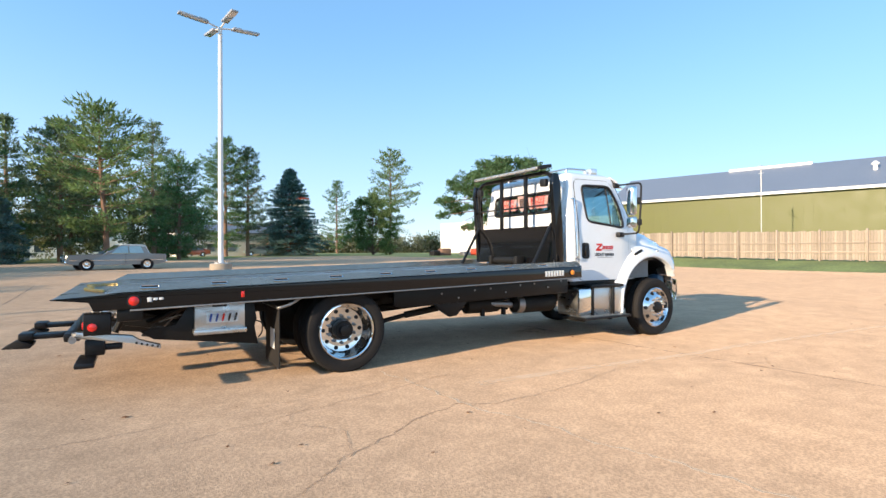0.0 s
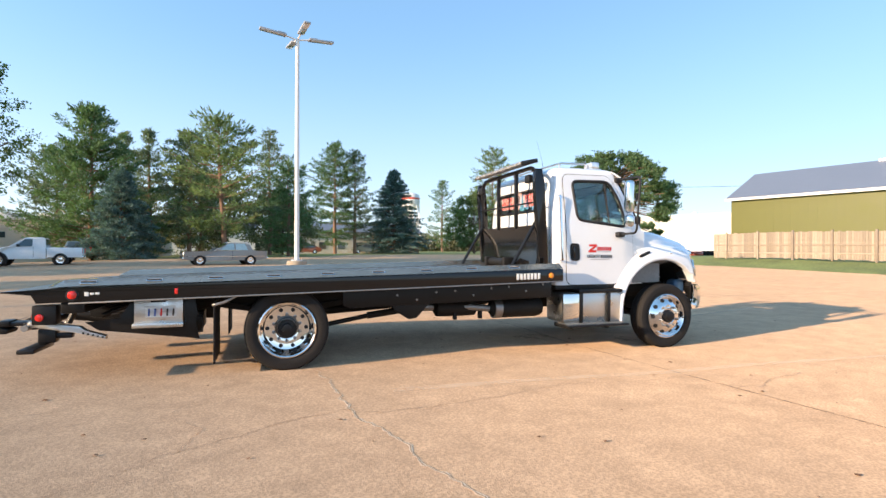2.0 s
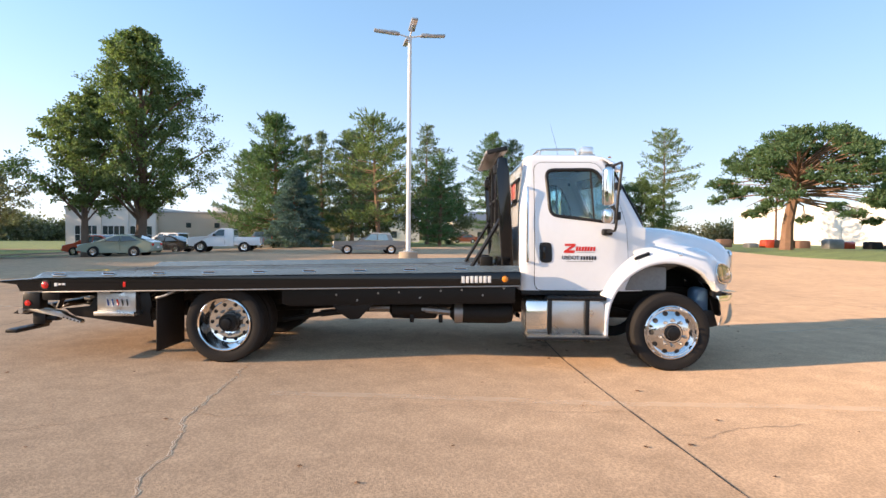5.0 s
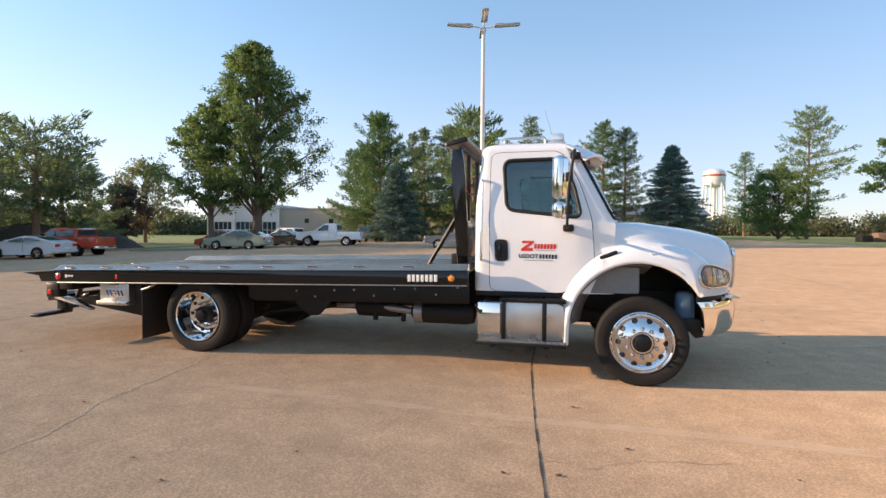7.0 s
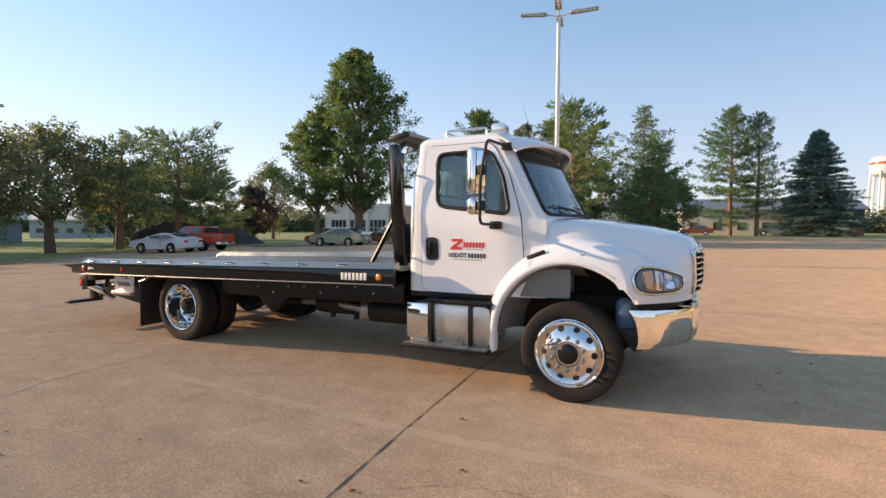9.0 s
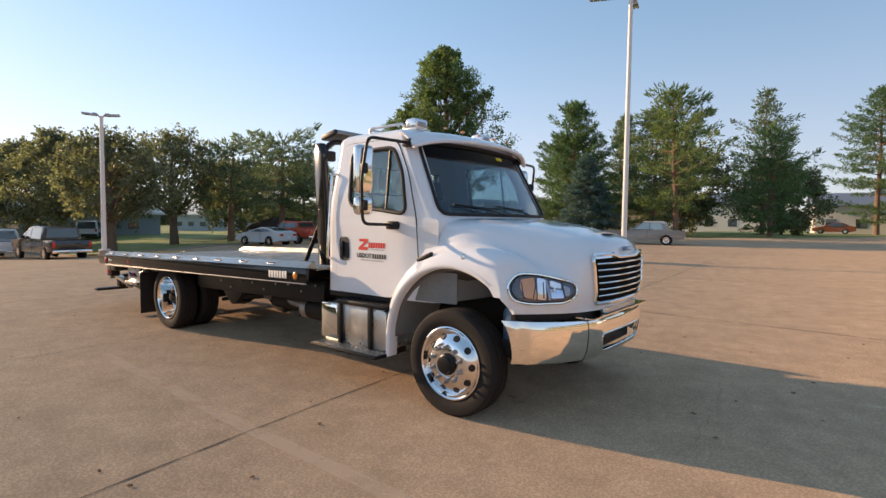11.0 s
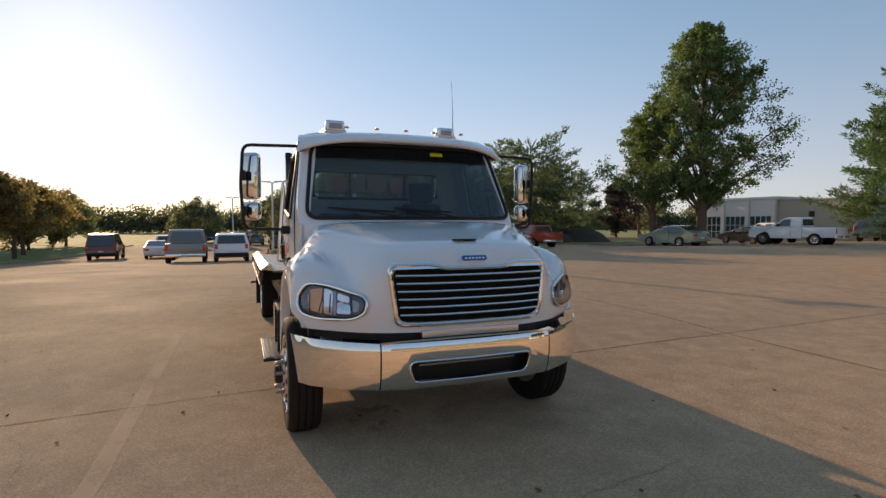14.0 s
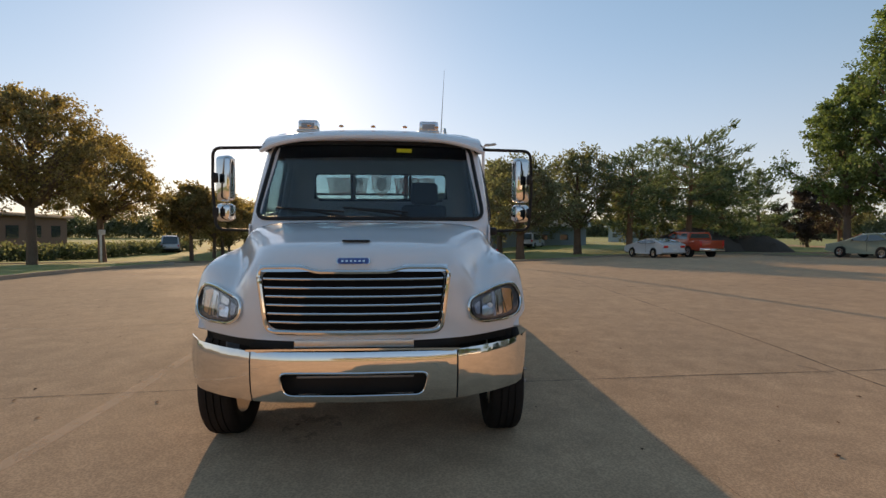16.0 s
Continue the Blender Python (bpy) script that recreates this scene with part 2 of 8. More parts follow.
PALE_EDGE = worn_mat("chipped_sunlit_edge", (0.84, 0.68, 0.50), 1.5, 9.0, 0.7)
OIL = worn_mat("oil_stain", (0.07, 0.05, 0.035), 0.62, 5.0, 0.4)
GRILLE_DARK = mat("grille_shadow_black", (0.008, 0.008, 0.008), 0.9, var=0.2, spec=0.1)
LEAF = leaf_mat("broad_leaf", (0.155, 0.21, 0.095), 0.42)
# Greyed and lifted to put haze over the backlit trees into the colour.
LEAF_DARK = leaf_mat("haze_greyed_leaf", (0.20, 0.20, 0.14), 0.5)
# Brown of sun haze and backlight is put into this leaf colour.
LEAF_BACKLIT = leaf_mat("backlight_browned_leaf", (0.255, 0.19, 0.115), 0.64)
NEEDLE = leaf_mat("pine_needles", (0.115, 0.185, 0.09), 0.34)
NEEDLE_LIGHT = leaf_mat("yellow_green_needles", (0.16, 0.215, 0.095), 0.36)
NEEDLE_BLUE = leaf_mat("blue_spruce_needles", (0.115, 0.185, 0.185), 0.25)
# Lifted likewise, with haze worked into the needle colour.
NEEDLE_DARK = leaf_mat("dark_conifer_needles", (0.14, 0.18, 0.125), 0.42)
NEEDLE_DEEP = leaf_mat("deep_green_needles", (0.105, 0.17, 0.08), 0.36)
PURPLE_LEAF = leaf_mat("purple_leaf", (0.10, 0.075, 0.075))
PINE_BARK = mat("pine_bark", (0.22, 0.13, 0.085), 0.9, var=0.35, scale=2, bump=0.6, bscale=14)
BARK = mat("bark", (0.16, 0.11, 0.08), 0.9, var=0.35, scale=2, bump=0.6, bscale=14)
GALV = mat("white_painted_pole", (0.72, 0.71, 0.70), 0.4, var=0.06, scale=1, rvar=0.2)
BASE_CONC = mat("pole_base_concrete", (0.36, 0.30, 0.23), 0.9, var=0.2, scale=3, bump=0.3, bscale=30)
LAMP_GREY = mat("grey_lamp_housing", (0.42, 0.42, 0.43), 0.4, 0.3, var=0.08)


# ---- mesh helpers ----
def part(name, bm, material, parent=None, label="", smooth=True, angle=35):
    """Links a bmesh as one mesh object under a thing or a part."""
    me = bpy.data.meshes.new(name)
    bmesh.ops.recalc_face_normals(bm, faces=bm.faces)
    if smooth:
        lim = radians(angle)
        for f in bm.faces:
            f.smooth = True
        for e in bm.edges:
            if len(e.link_faces) == 2 and e.calc_face_angle(0) > lim:
                e.smooth = False
    bm.to_mesh(me)
    bm.free()
    me.materials.append(material)
    ob = new(name, me)
    if parent:
        ob.parent = parent
    if label:
        tagged(ob, label)
    return ob


def thing(name, label, category, m=None, group="", kind=""):
    ob = new(name)
    ob.empty_display_size = 0.1
    if m:
        ob.matrix_basis = m
    return tagged(ob, label, category, group, kind)


def box(lo, hi, bevel=0.0, segs=2, m=None):
    bm = bmesh.new()
    bmesh.ops.create_cube(bm, size=1)
    for v in bm.verts:
        v.co = Vector([lo[k] + (v.co[k] + 0.5) * (hi[k] - lo[k]) for k in range(3)])
    if bevel:
        bmesh.ops.bevel(bm, geom=bm.edges[:], offset=bevel, segments=segs, profile=0.5, affect="EDGES")
    if m:
        bmesh.ops.transform(bm, matrix=m, verts=bm.verts)
    return bm


def prism(pts, lo, hi, axis="y", bevel=0.0, segs=2):
    """A flat outline swept from lo to hi along an axis. pts are the two other coordinates, in the order x, y, z."""
    bm = bmesh.new()
    put = {"y": lambda a, b, c: (a, c, b), "x": lambda a, b, c: (c, a, b), "z": lambda a, b, c: (a, b, c)}[axis]
    r0 = [bm.verts.new(put(a, b, lo)) for a, b in pts]
    r1 = [bm.verts.new(put(a, b, hi)) for a, b in pts]
    n = len(pts)
    bm.faces.new(r0)
    bm.faces.new(r1[::-1])
    for i in range(n):
        bm.faces.new((r0[i], r0[(i + 1) % n], r1[(i + 1) % n], r1[i]))
    if bevel:
        bmesh.ops.bevel(bm, geom=bm.edges[:], offset=bevel, segments=segs, profile=0.5, affect="EDGES")
    return bm


def lathe(profile, n=32, axis="y", m=None, closed=False):
    """Rings of (radius, place along the axis)."""
    bm = bmesh.new()
    rings = []
    for r, h in profile:
        ring = []
        for k in range(n):
            a = 2 * math.pi * k / n
            c, s = r * math.cos(a), r * math.sin(a)
            ring.append(bm.verts.new({"y": (c, h, s), "z": (c, s, h), "x": (h, c, s)}[axis]))
        rings.append(ring)
    pairs = list(zip(rings, rings[1:])) + ([(rings[-1], rings[0])] if closed else [])
    for a, b in pairs:
        for k in range(n):
            bm.faces.new((a[k], a[(k + 1) % n], b[(k + 1) % n], b[k]))
    if not closed:
        for ring in (rings[0], rings[-1]):
            bm.faces.new(ring)
    bmesh.ops.remove_doubles(bm, verts=bm.verts, dist=1e-5)
    if m:
        bmesh.ops.transform(bm, matrix=m, verts=bm.verts)
    return bm


def tube(path, r, n=10, closed=False, radii=None):
    """A round bar along a path of points."""
    bm = bmesh.new()
    pts = [Vector(p) for p in path]
    rings, up = [], None
    for i, p in enumerate(pts):
        a = pts[i - 1] if i or closed else p
        b = pts[(i + 1) % len(pts)] if i + 1 < len(pts) or closed else p
        d = (b - a).normalized()
        if up is None:
            up = d.orthogonal().normalized()
        up = (up - d * up.dot(d)).normalized()
        side = d.cross(up)
        rr = radii[i] if radii else r
        rings.append([bm.verts.new(p + rr * (math.cos(2 * math.pi * k / n) * up + math.sin(2 * math.pi * k / n) * side)) for k in range(n)])
    for i in range(len(rings) - (0 if closed else 1)):
        a, b = rings[i], rings[(i + 1) % len(rings)]
        for k in range(n):
            bm.faces.new((a[k], a[(k + 1) % n], b[(k + 1) % n], b[k]))
    if not closed:
        bm.faces.new(rings[0])
        bm.faces.new(rings[-1])
    return bm


def rounded(path, r=0.05, n=5):
    """The path with its corners rounded."""
    pts = [Vector(p) for p in path]
    out = [pts[0]]
    for a, b, c in zip(pts, pts[1:], pts[2:]):
        d0, d1 = (a - b), (c - b)
        k = min(r, d0.length * 0.45, d1.length * 0.45)
        p, q = b + d0.normalized() * k, b + d1.normalized() * k
        for i in range(n + 1):
            t = i / n
            out.append((1 - t) ** 2 * p + 2 * t * (1 - t) * b + t * t * q)
    return out + [pts[-1]]


def thicken(bm, t):
    """Gives an open sheet a thickness, inwards along its normals."""
    bmesh.ops.remove_doubles(bm, verts=bm.verts, dist=1e-5)
    bmesh.ops.recalc_face_normals(bm, faces=bm.faces)
    bm.normal_update()
    faces, verts = bm.faces[:], bm.verts[:]
    rim = [e for e in bm.edges if len(e.link_faces) == 1]
    twin = {v: bm.verts.new(v.co - v.normal * t) for v in verts}
    for f in faces:
        bm.faces.new([twin[v] for v in reversed(f.verts)])
    for e in rim:
        a, b = e.verts
        bm.faces.new((a, b, twin[b], twin[a]))
    return bm


def grid(fn, nu, nv, thick=0.0, skip=None):
    """A sheet of points fn(u, v), u and v from 0 to 1; skip(u, v) leaves out cells."""
    bm = bmesh.new()
    vs = [[bm.verts.new(fn(i / nu, j / nv)) for j in range(nv + 1)] for i in range(nu + 1)]
    for i in range(nu):
        for j in range(nv):
            if skip and skip((i + 0.5) / nu, (j + 0.5) / nv):
                continue
            bm.faces.new((vs[i][j], vs[i + 1][j], vs[i + 1][j + 1], vs[i][j + 1]))
    bmesh.ops.delete(bm, geom=[v for v in bm.verts if not v.link_faces], context="VERTS")
    if thick:
        thicken(bm, thick)
    return bm


def merged(*bms):
    """Several bmeshes as one."""
    out = bmesh.new()
    for b in bms:
        me = bpy.data.meshes.new("tmp")
        b.to_mesh(me)
        b.free()
        out.from_mesh(me)
        bpy.data.meshes.remove(me)
    return out


def curve_at(knots, x):
    """Straight lines between knots of (x, value), softened."""
    if x <= knots[0][0]:
        return knots[0][1]
    for (a, va), (b, vb) in zip(knots, knots[1:]):
        if x <= b:
            t = (x - a) / (b - a)
            return va + (vb - va) * t
    return knots[-1][1]


def spline(knots, n):
    """n + 1 points along a smooth curve through the knots."""
    ks = [Vector(k) for k in knots]
    out = []
    for s in range(n + 1):
        t = s / n * (len(ks) - 1)
        i = min(int(t), len(ks) - 2)
        f = t - i
        p0, p1, p2, p3 = ks[max(i - 1, 0)], ks[i], ks[i + 1], ks[min(i + 2, len(ks) - 1)]
        out.append(0.5 * ((2 * p1) + (p2 - p0) * f + (2 * p0 - 5 * p1 + 4 * p2 - p3) * f * f + (3 * p1 - p0 - 3 * p2 + p3) * f ** 3))
    return out


def inside(pts, x, y):
    hit = False
    for (x0, y0), (x1, y1) in zip(pts, pts[1:] + pts[:1]):
        if (y0 > y) != (y1 > y) and x < (x1 - x0) * (y - y0) / (y1 - y0) + x0:
            hit = not hit
    return hit


def rounded_outline(pts, r, n=4):
    """A closed flat outline with round corners."""
    m, out = len(pts), []
    for i in range(m):
        a, b, c = Vector(pts[i - 1]), Vector(pts[i]), Vector(pts[(i + 1) % m])
        k = min(r, (a - b).length * 0.45, (c - b).length * 0.45)
        p, q = b + (a - b).normalized() * k, b + (c - b).normalized() * k
        for s in range(n + 1):
            t = s / n
            out.append(tuple((1 - t) ** 2 * p + 2 * t * (1 - t) * b + t * t * q))
    return out


def resample(pts, n):
    """n points evenly along a closed outline."""
    ps = [Vector(p) for p in pts] + [Vector(pts[0])]
    lens = [0.0]
    for a, b in zip(ps, ps[1:]):
        lens.append(lens[-1] + (b - a).length)
    out, i = [], 0
    for k in range(n):
        d = lens[-1] * k / n
        while lens[i + 1] < d:
            i += 1
        t = (d - lens[i]) / max(lens[i + 1] - lens[i], 1e-9)
        out.append(tuple(ps[i].lerp(ps[i + 1], t)))
    return out


def patch(outline, place, thick=0.0, cell=0.04, lift=0.0):
    """A flat outline filled with cells and laid on a surface: place(a, b) gives the point."""
    bm = bmesh.new()
    bm.faces.new([bm.verts.new((a, b, 0)) for a, b in outline])
    lo_a, hi_a = min(p[0] for p in outline), max(p[0] for p in outline)
    lo_b, hi_b = min(p[1] for p in outline), max(p[1] for p in outline)
    for axis, lo, hi in ((0, lo_a, hi_a), (1, lo_b, hi_b)):
        k = lo + cell
        while k < hi - 1e-4:
            co, no = [0, 0, 0], [0, 0, 0]
            co[axis], no[axis] = k, 1
            bmesh.ops.bisect_plane(bm, geom=bm.verts[:] + bm.edges[:] + bm.faces[:], plane_co=co, plane_no=no)
            k += cell
    for v in bm.verts:
        v.co = Vector(place(v.co.x, v.co.y))
    if thick:
        thicken(bm, thick)
    return bm


def text_mesh(words, size, material, m, parent, label=""):
    """Lettering in the built-in font as a thin mesh."""
    cu = bpy.data.curves.new("lettering", "FONT")
    cu.body, cu.size, cu.extrude, cu.align_x, cu.align_y = words, size, 0.001, "CENTER", "CENTER"
    cu.offset = size * 0.02
    ob = bpy.data.objects.new("lettering", cu)
    me = bpy.data.meshes.new_from_object(ob)
    bpy.data.objects.remove(ob)
    me.materials.append(material)
    out = new("lettering", me)
    out.matrix_basis = m
    out.parent = parent
    if label:
        tagged(out, label)
    return out


# ---- ground ----
def smooth01(t):
    t = min(max(t, 0.0), 1.0)
    return t * t * (3 - 2 * t)


def lie(x, y):
    """The height of the lot: level round the truck, falling a little towards -x, rising a little towards +y."""
    fall = -1.3 * smooth01((-x - 9) / 40) * (1 - 0.65 * smooth01((y - 4) / 16))
    rise = 0.22 * smooth01((y - 8) / 16) * smooth01((x + 32) / 14)
    rise += 0.28 * smooth01((y - 30) / 12) * smooth01((x + 24) / 10)
    bank = 0.6 * smooth01((x - 23.5) / 6) * (1 - smooth01((y - 30) / 14))
    return fall + rise + bank - 0.042 * smooth01((x + 3.2) / 2.4)


def sheet(xs, ys, drop):
    bm = bmesh.new()
    vs = [[bm.verts.new((x, y, lie(x, y) - drop)) for y in ys] for x in xs]
    for i in range(len(xs) - 1):
        for j in range(len(ys) - 1):
            bm.faces.new((vs[i][j], vs[i + 1][j], vs[i + 1][j + 1], vs[i][j + 1]))
    return bm


def spread(lo, hi, near, far):
    """Steps that are fine near the middle and coarse far off."""
    a = [lo + k * near for k in range(int((hi - lo) / near) + 1)]
    left, right, step = [lo], [hi], near
    while left[0] > -far:
        step *= 1.5
        left.insert(0, left[0] - step)
        right.append(right[-1] + step)
    return left[:-1] + a + right[1:]


ground = part("ground", sheet(spread(-60, 60, 4.0, 2500), spread(-60, 80, 4.0, 2500), 0.05), GRASS)
tagged(ground, "mown green grass running to the horizon", "ground", kind="structure")


def lot_right(y):
    return curve_at([(-60, 29), (-20, 26), (8, 25), (20, 24.2), (32, 23.2), (36, 22.5), (70, 21)], y)


def lot_sheet():
    bm = bmesh.new()
    ys = [-60 + 2 * k for k in range(50)] + [39.2]
    rows = []
    for y in ys:
        r = lot_right(y)
        rows.append([bm.verts.new((-75 + (r + 75) * k / 250, y, lie(-75 + (r + 75) * k / 250, y))) for k in range(251)])
    for a, b in zip(rows, rows[1:]):
        for k in range(250):
            bm.faces.new((a[k], a[k + 1], b[k + 1], b[k]))
    return bm


lot = part("pavement", lot_sheet(), CONCRETE)
tagged(lot, "tan concrete parking lot, worn and cracked, in low sun", "pavement", kind="structure")


def far_lot():
    """The strip of lot beyond the main slab, beside the low building."""
    bm = bmesh.new()
    rows = [[bm.verts.new((-75 + 58 * k / 24, y, lie(-75 + 58 * k / 24, y) - 0.004)) for k in range(25)] for y in (39.0, 43.0, 47.0, 51.0, 54.0)]
    for a, b in zip(rows, rows[1:]):
        for k in range(24):
            bm.faces.new((a[k], a[k + 1], b[k + 1], b[k]))
    return bm


def back_lot():
    """The part of the lot that runs on between the pines, behind the truck."""
    bm = bmesh.new()
    rows = []
    for y in (39.0, 42.0, 46.0, 50.0, 55.0, 60.0, 65.0):
        a, b = curve_at([(39, -7.0), (45, -2.5), (52, 1.0), (65, 5.0)], y), lot_right(y)
        rows.append([bm.verts.new((a + (b - a) * k / 16, y, lie(a + (b - a) * k / 16, y) - 0.004)) for k in range(17)])
    for a, b in zip(rows, rows[1:]):
        for k in range(16):
            bm.faces.new((a[k], a[k + 1], b[k + 1], b[k]))
    return bm


tagged(part("pavement", back_lot(), CONCRETE), "tan concrete running on between the pines", "pavement", kind="structure")
tagged(part("pavement", far_lot(), CONCRETE), "tan concrete parking strip beside the low building", "pavement", kind="structure")


def ribbon(path, width, lift, jag=0.0, seed=1, step=0.08):
    """A strip laid on the lot along a path; jag makes it wander like a crack."""
    rnd = random.Random(seed)
    pts = [Vector((x, y)) for x, y in path]
    line = []
    for a, b in zip(pts, pts[1:]):
        n = max(int((b - a).length / step), 1)
        line += [a.lerp(b, k / n) for k in range(n)]
    line.append(pts[-1])
    bm, prev, off = bmesh.new(), None, 0.0
    for i, p in enumerate(line):
        q, o = line[min(i + 1, len(line) - 1)], line[max(i - 1, 0)]
        d = (q - o).normalized()
        side = Vector((-d.y, d.x))
        off = off * 0.8 + rnd.uniform(-jag, jag)
        w = width * (rnd.uniform(0.35, 1.3) if jag else 1.0) / 2
        c = p + side * off
        pair = [bm.verts.new((v.x, v.y, lie(v.x, v.y) + lift)) for v in (c + side * w, c - side * w)]
        if prev:
            bm.faces.new((prev[0], pair[0], pair[1], prev[1]))
        prev = pair
    return bm


JOINTS = [
    [(-0.40, -9.0), (-0.82, -4.3), (-0.92, -3.4), (-1.02, -2.5), (-1.10, -1.65), (-1.18, -0.7), (-1.21, 1.7), (-1.33, 3.3), (-1.6, 9.0), (-2.0, 20.0)],
    [(7.2, -9.0), (6.9, 0.0), (6.5, 10.0), (6.1, 22.0)],
    [(-9.3, -8.5), (-9.6, 4.0), (-10.1, 16.0)],
    [(-18, 5.6), (-8, 5.3), (2.5, 5.0), (14, 4.6), (27, 4.4)],
    [(-30, 12.3), (-8, 11.8), (8, 11.5), (25, 11.2)],
]
for k, path in enumerate(JOINTS):
    tagged(part("expansion_joint", ribbon(path, 0.016 if k == 0 else 0.02, 0.004, 0.0012, 40 + k), JOINT), "dark filled joint between concrete slabs", "joint", "slab joints", "structure")
CRACKS = [
    [(-4.80, -1.3), (-4.72, -1.7), (-4.68, -2.75), (-4.45, -3.4), (-4.42, -3.7), (-4.22, -4.35), (-4.12, -5.05), (-4.3, -6.4)],
    [(-4.68, -2.75), (-5.30, -3.02), (-5.88, -3.36), (-6.32, -3.76), (-7.0, -4.1), (-8.2, -4.2)],
    [(-5.88, -3.36), (-5.75, -2.9), (-6.1, -2.5), (-5.9, -2.1)],
    [(-4.72, -1.7), (-5.5, -1.85), (-6.63, -2.12), (-7.77, -2.18), (-9.4, -2.3), (-11.5, -2.2)],
    [(-1.0, -2.52), (-1.63, -2.66), (-1.75, -2.59), (-2.3, -2.57), (-2.55, -2.58), (-3.6, -2.86), (-4.39, -2.93), (-4.68, -2.75)],
    [(0.35, -2.8), (0.02, -2.91), (-0.28, -2.93), (-0.64, -3.11), (-0.81, -3.07), (-0.96, -3.1)],
    [(-1.12, -1.52), (-1.25, -1.54), (-2.55, -1.71), (-4.31, -1.85), (-5.63, -2.23), (-7.0, -2.6)],
    [(0.3, -0.98), (0.47, -1.01), (0.97, -1.02), (1.36, -1.06), (1.9, -1.15), (2.4, -1.1)],
    [(-1.2, 1.92), (-0.3, 2.06), (0.12, 2.12), (0.67, 2.21), (0.92, 2.26), (2.5, 2.52), (4.5, 2.7)],
    [(1.45, 1.35), (1.52, 1.19), (1.61, 0.51), (1.60, -0.22), (1.72, -0.7)],
    [(1.8, 2.6), (0.4, 2.75), (-1.3, 2.6), (-2.4, 2.75)],
    [(-8.0, 6.5), (-6.5, 7.2), (-4.8, 7.0), (-3.2, 7.8), (-1.6, 7.6)],
    [(-3.0, 9.4), (0.0, 9.9), (2.0, 9.6), (4.5, 10.2)],
    [(4.2, 1.6), (6.0, 2.4), (8.0, 2.2), (11, 3.0)],
]
for k, path in enumerate(CRACKS):
    tagged(part("pavement_crack", ribbon(path, 0.009 if k == 0 else 0.006, 0.0042, 0.022, 7 + k, 0.04), CRACK if k in (0, 1, 8, 9) else PALE_CRACK), "ragged dark crack in the concrete", "crack", "pavement cracks", "structure")
# Chipped edges, paled further to paint the crack catching low light.
tagged(part("chipped_lit_edge", ribbon(CRACKS[0], 0.026, 0.0037, 0.022, 7, 0.04), PALE_EDGE), "chipped edges of a pavement crack, paled by painted light", "crack", kind="structure")
for x0, y0, x1, y1 in ((-6.85, 8.65, -6.05, 8.90), (-1.65, 4.78, -1.35, 4.93), (-7.4, 9.35, -6.6, 9.62)):
    tagged(part("pavement_crack", ribbon([(x0, y0), ((x0 + x1) / 2, (y0 + y1) / 2 + 0.04), (x1, y1)], 0.06, 0.0042, 0.02, int(x0 * 10), 0.05), CRACK), "short dark broken spot in the concrete", "crack", "pavement cracks", "structure")
tagged(part("faded_stripe", ribbon([(-4.2, -2.3), (-3.45, -2.33), (-1.6, -2.35), (0.4, -2.35), (1.4, -2.42), (5.5, -2.7), (9, -2.95)], 0.13, 0.0036), PALE), "faded pale parking stripe on the concrete", "paint stripe", kind="structure")
tagged(part("faded_stripe", ribbon([(2.6, 1.4), (3.8, 1.75), (6.5, 2.6)], 0.10, 0.0036), PALE), "short worn pale parking stripe", "paint stripe", kind="structure")
tagged(part("faded_stripe", ribbon([(-9, 3.2), (-16, 3.0), (-24, 2.8)], 0.12, 0.0036), PALE), "faded pale parking stripe behind the truck", "paint stripe", kind="structure")

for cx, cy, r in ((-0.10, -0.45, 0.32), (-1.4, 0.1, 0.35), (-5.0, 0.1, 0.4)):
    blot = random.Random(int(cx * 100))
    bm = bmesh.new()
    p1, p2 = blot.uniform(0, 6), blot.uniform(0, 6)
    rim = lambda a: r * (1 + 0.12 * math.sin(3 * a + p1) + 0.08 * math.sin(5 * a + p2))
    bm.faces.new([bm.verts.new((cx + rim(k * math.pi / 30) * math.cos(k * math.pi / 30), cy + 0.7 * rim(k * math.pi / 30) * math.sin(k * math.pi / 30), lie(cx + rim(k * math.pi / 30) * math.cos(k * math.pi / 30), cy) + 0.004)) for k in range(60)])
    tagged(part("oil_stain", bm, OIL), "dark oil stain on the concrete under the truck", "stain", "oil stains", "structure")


def litter():
    """Dry leaves and clods scattered on the slabs."""
    rnd, vs, fs = random.Random(5), [], []
    for _ in range(170):
        x, y = rnd.uniform(-9, 9), rnd.uniform(-7, 5)
        s, a = rnd.uniform(0.008, 0.028), rnd.uniform(0, 6.28)
        z0 = lie(x, y) + 0.005
        n = len(vs)
        for k in range(5):
            b = a + 1.257 * k
            r = s * rnd.uniform(0.6, 1.3)
            vs.append((x + r * math.cos(b), y + 0.7 * r * math.sin(b), z0 + rnd.uniform(0, 0.4) * s))
        vs.append((x, y, z0 + s * 0.5))
        fs += [(n + k, n + (k + 1) % 5, n + 5) for k in range(5)]
    me = bpy.data.meshes.new("leaf_litter")
    me.from_pydata(vs, [], fs)
    me.materials.append(mat("dry_leaf", (0.16, 0.085, 0.045), 0.9, var=0.3, island=0.5))
    return tagged(new("leaf_litter", me), "scattered dry brown leaves and grit on concrete", "leaves", kind="stuff")


litter()


# ---- the tow truck: x forward, y to its left, front axle at x = 0 ----
truck = thing("tow_truck", "white rollback tow truck with a long black flat bed", "truck")
AXLE_R = -5.11   # rear axle
TYRE_R = 0.442


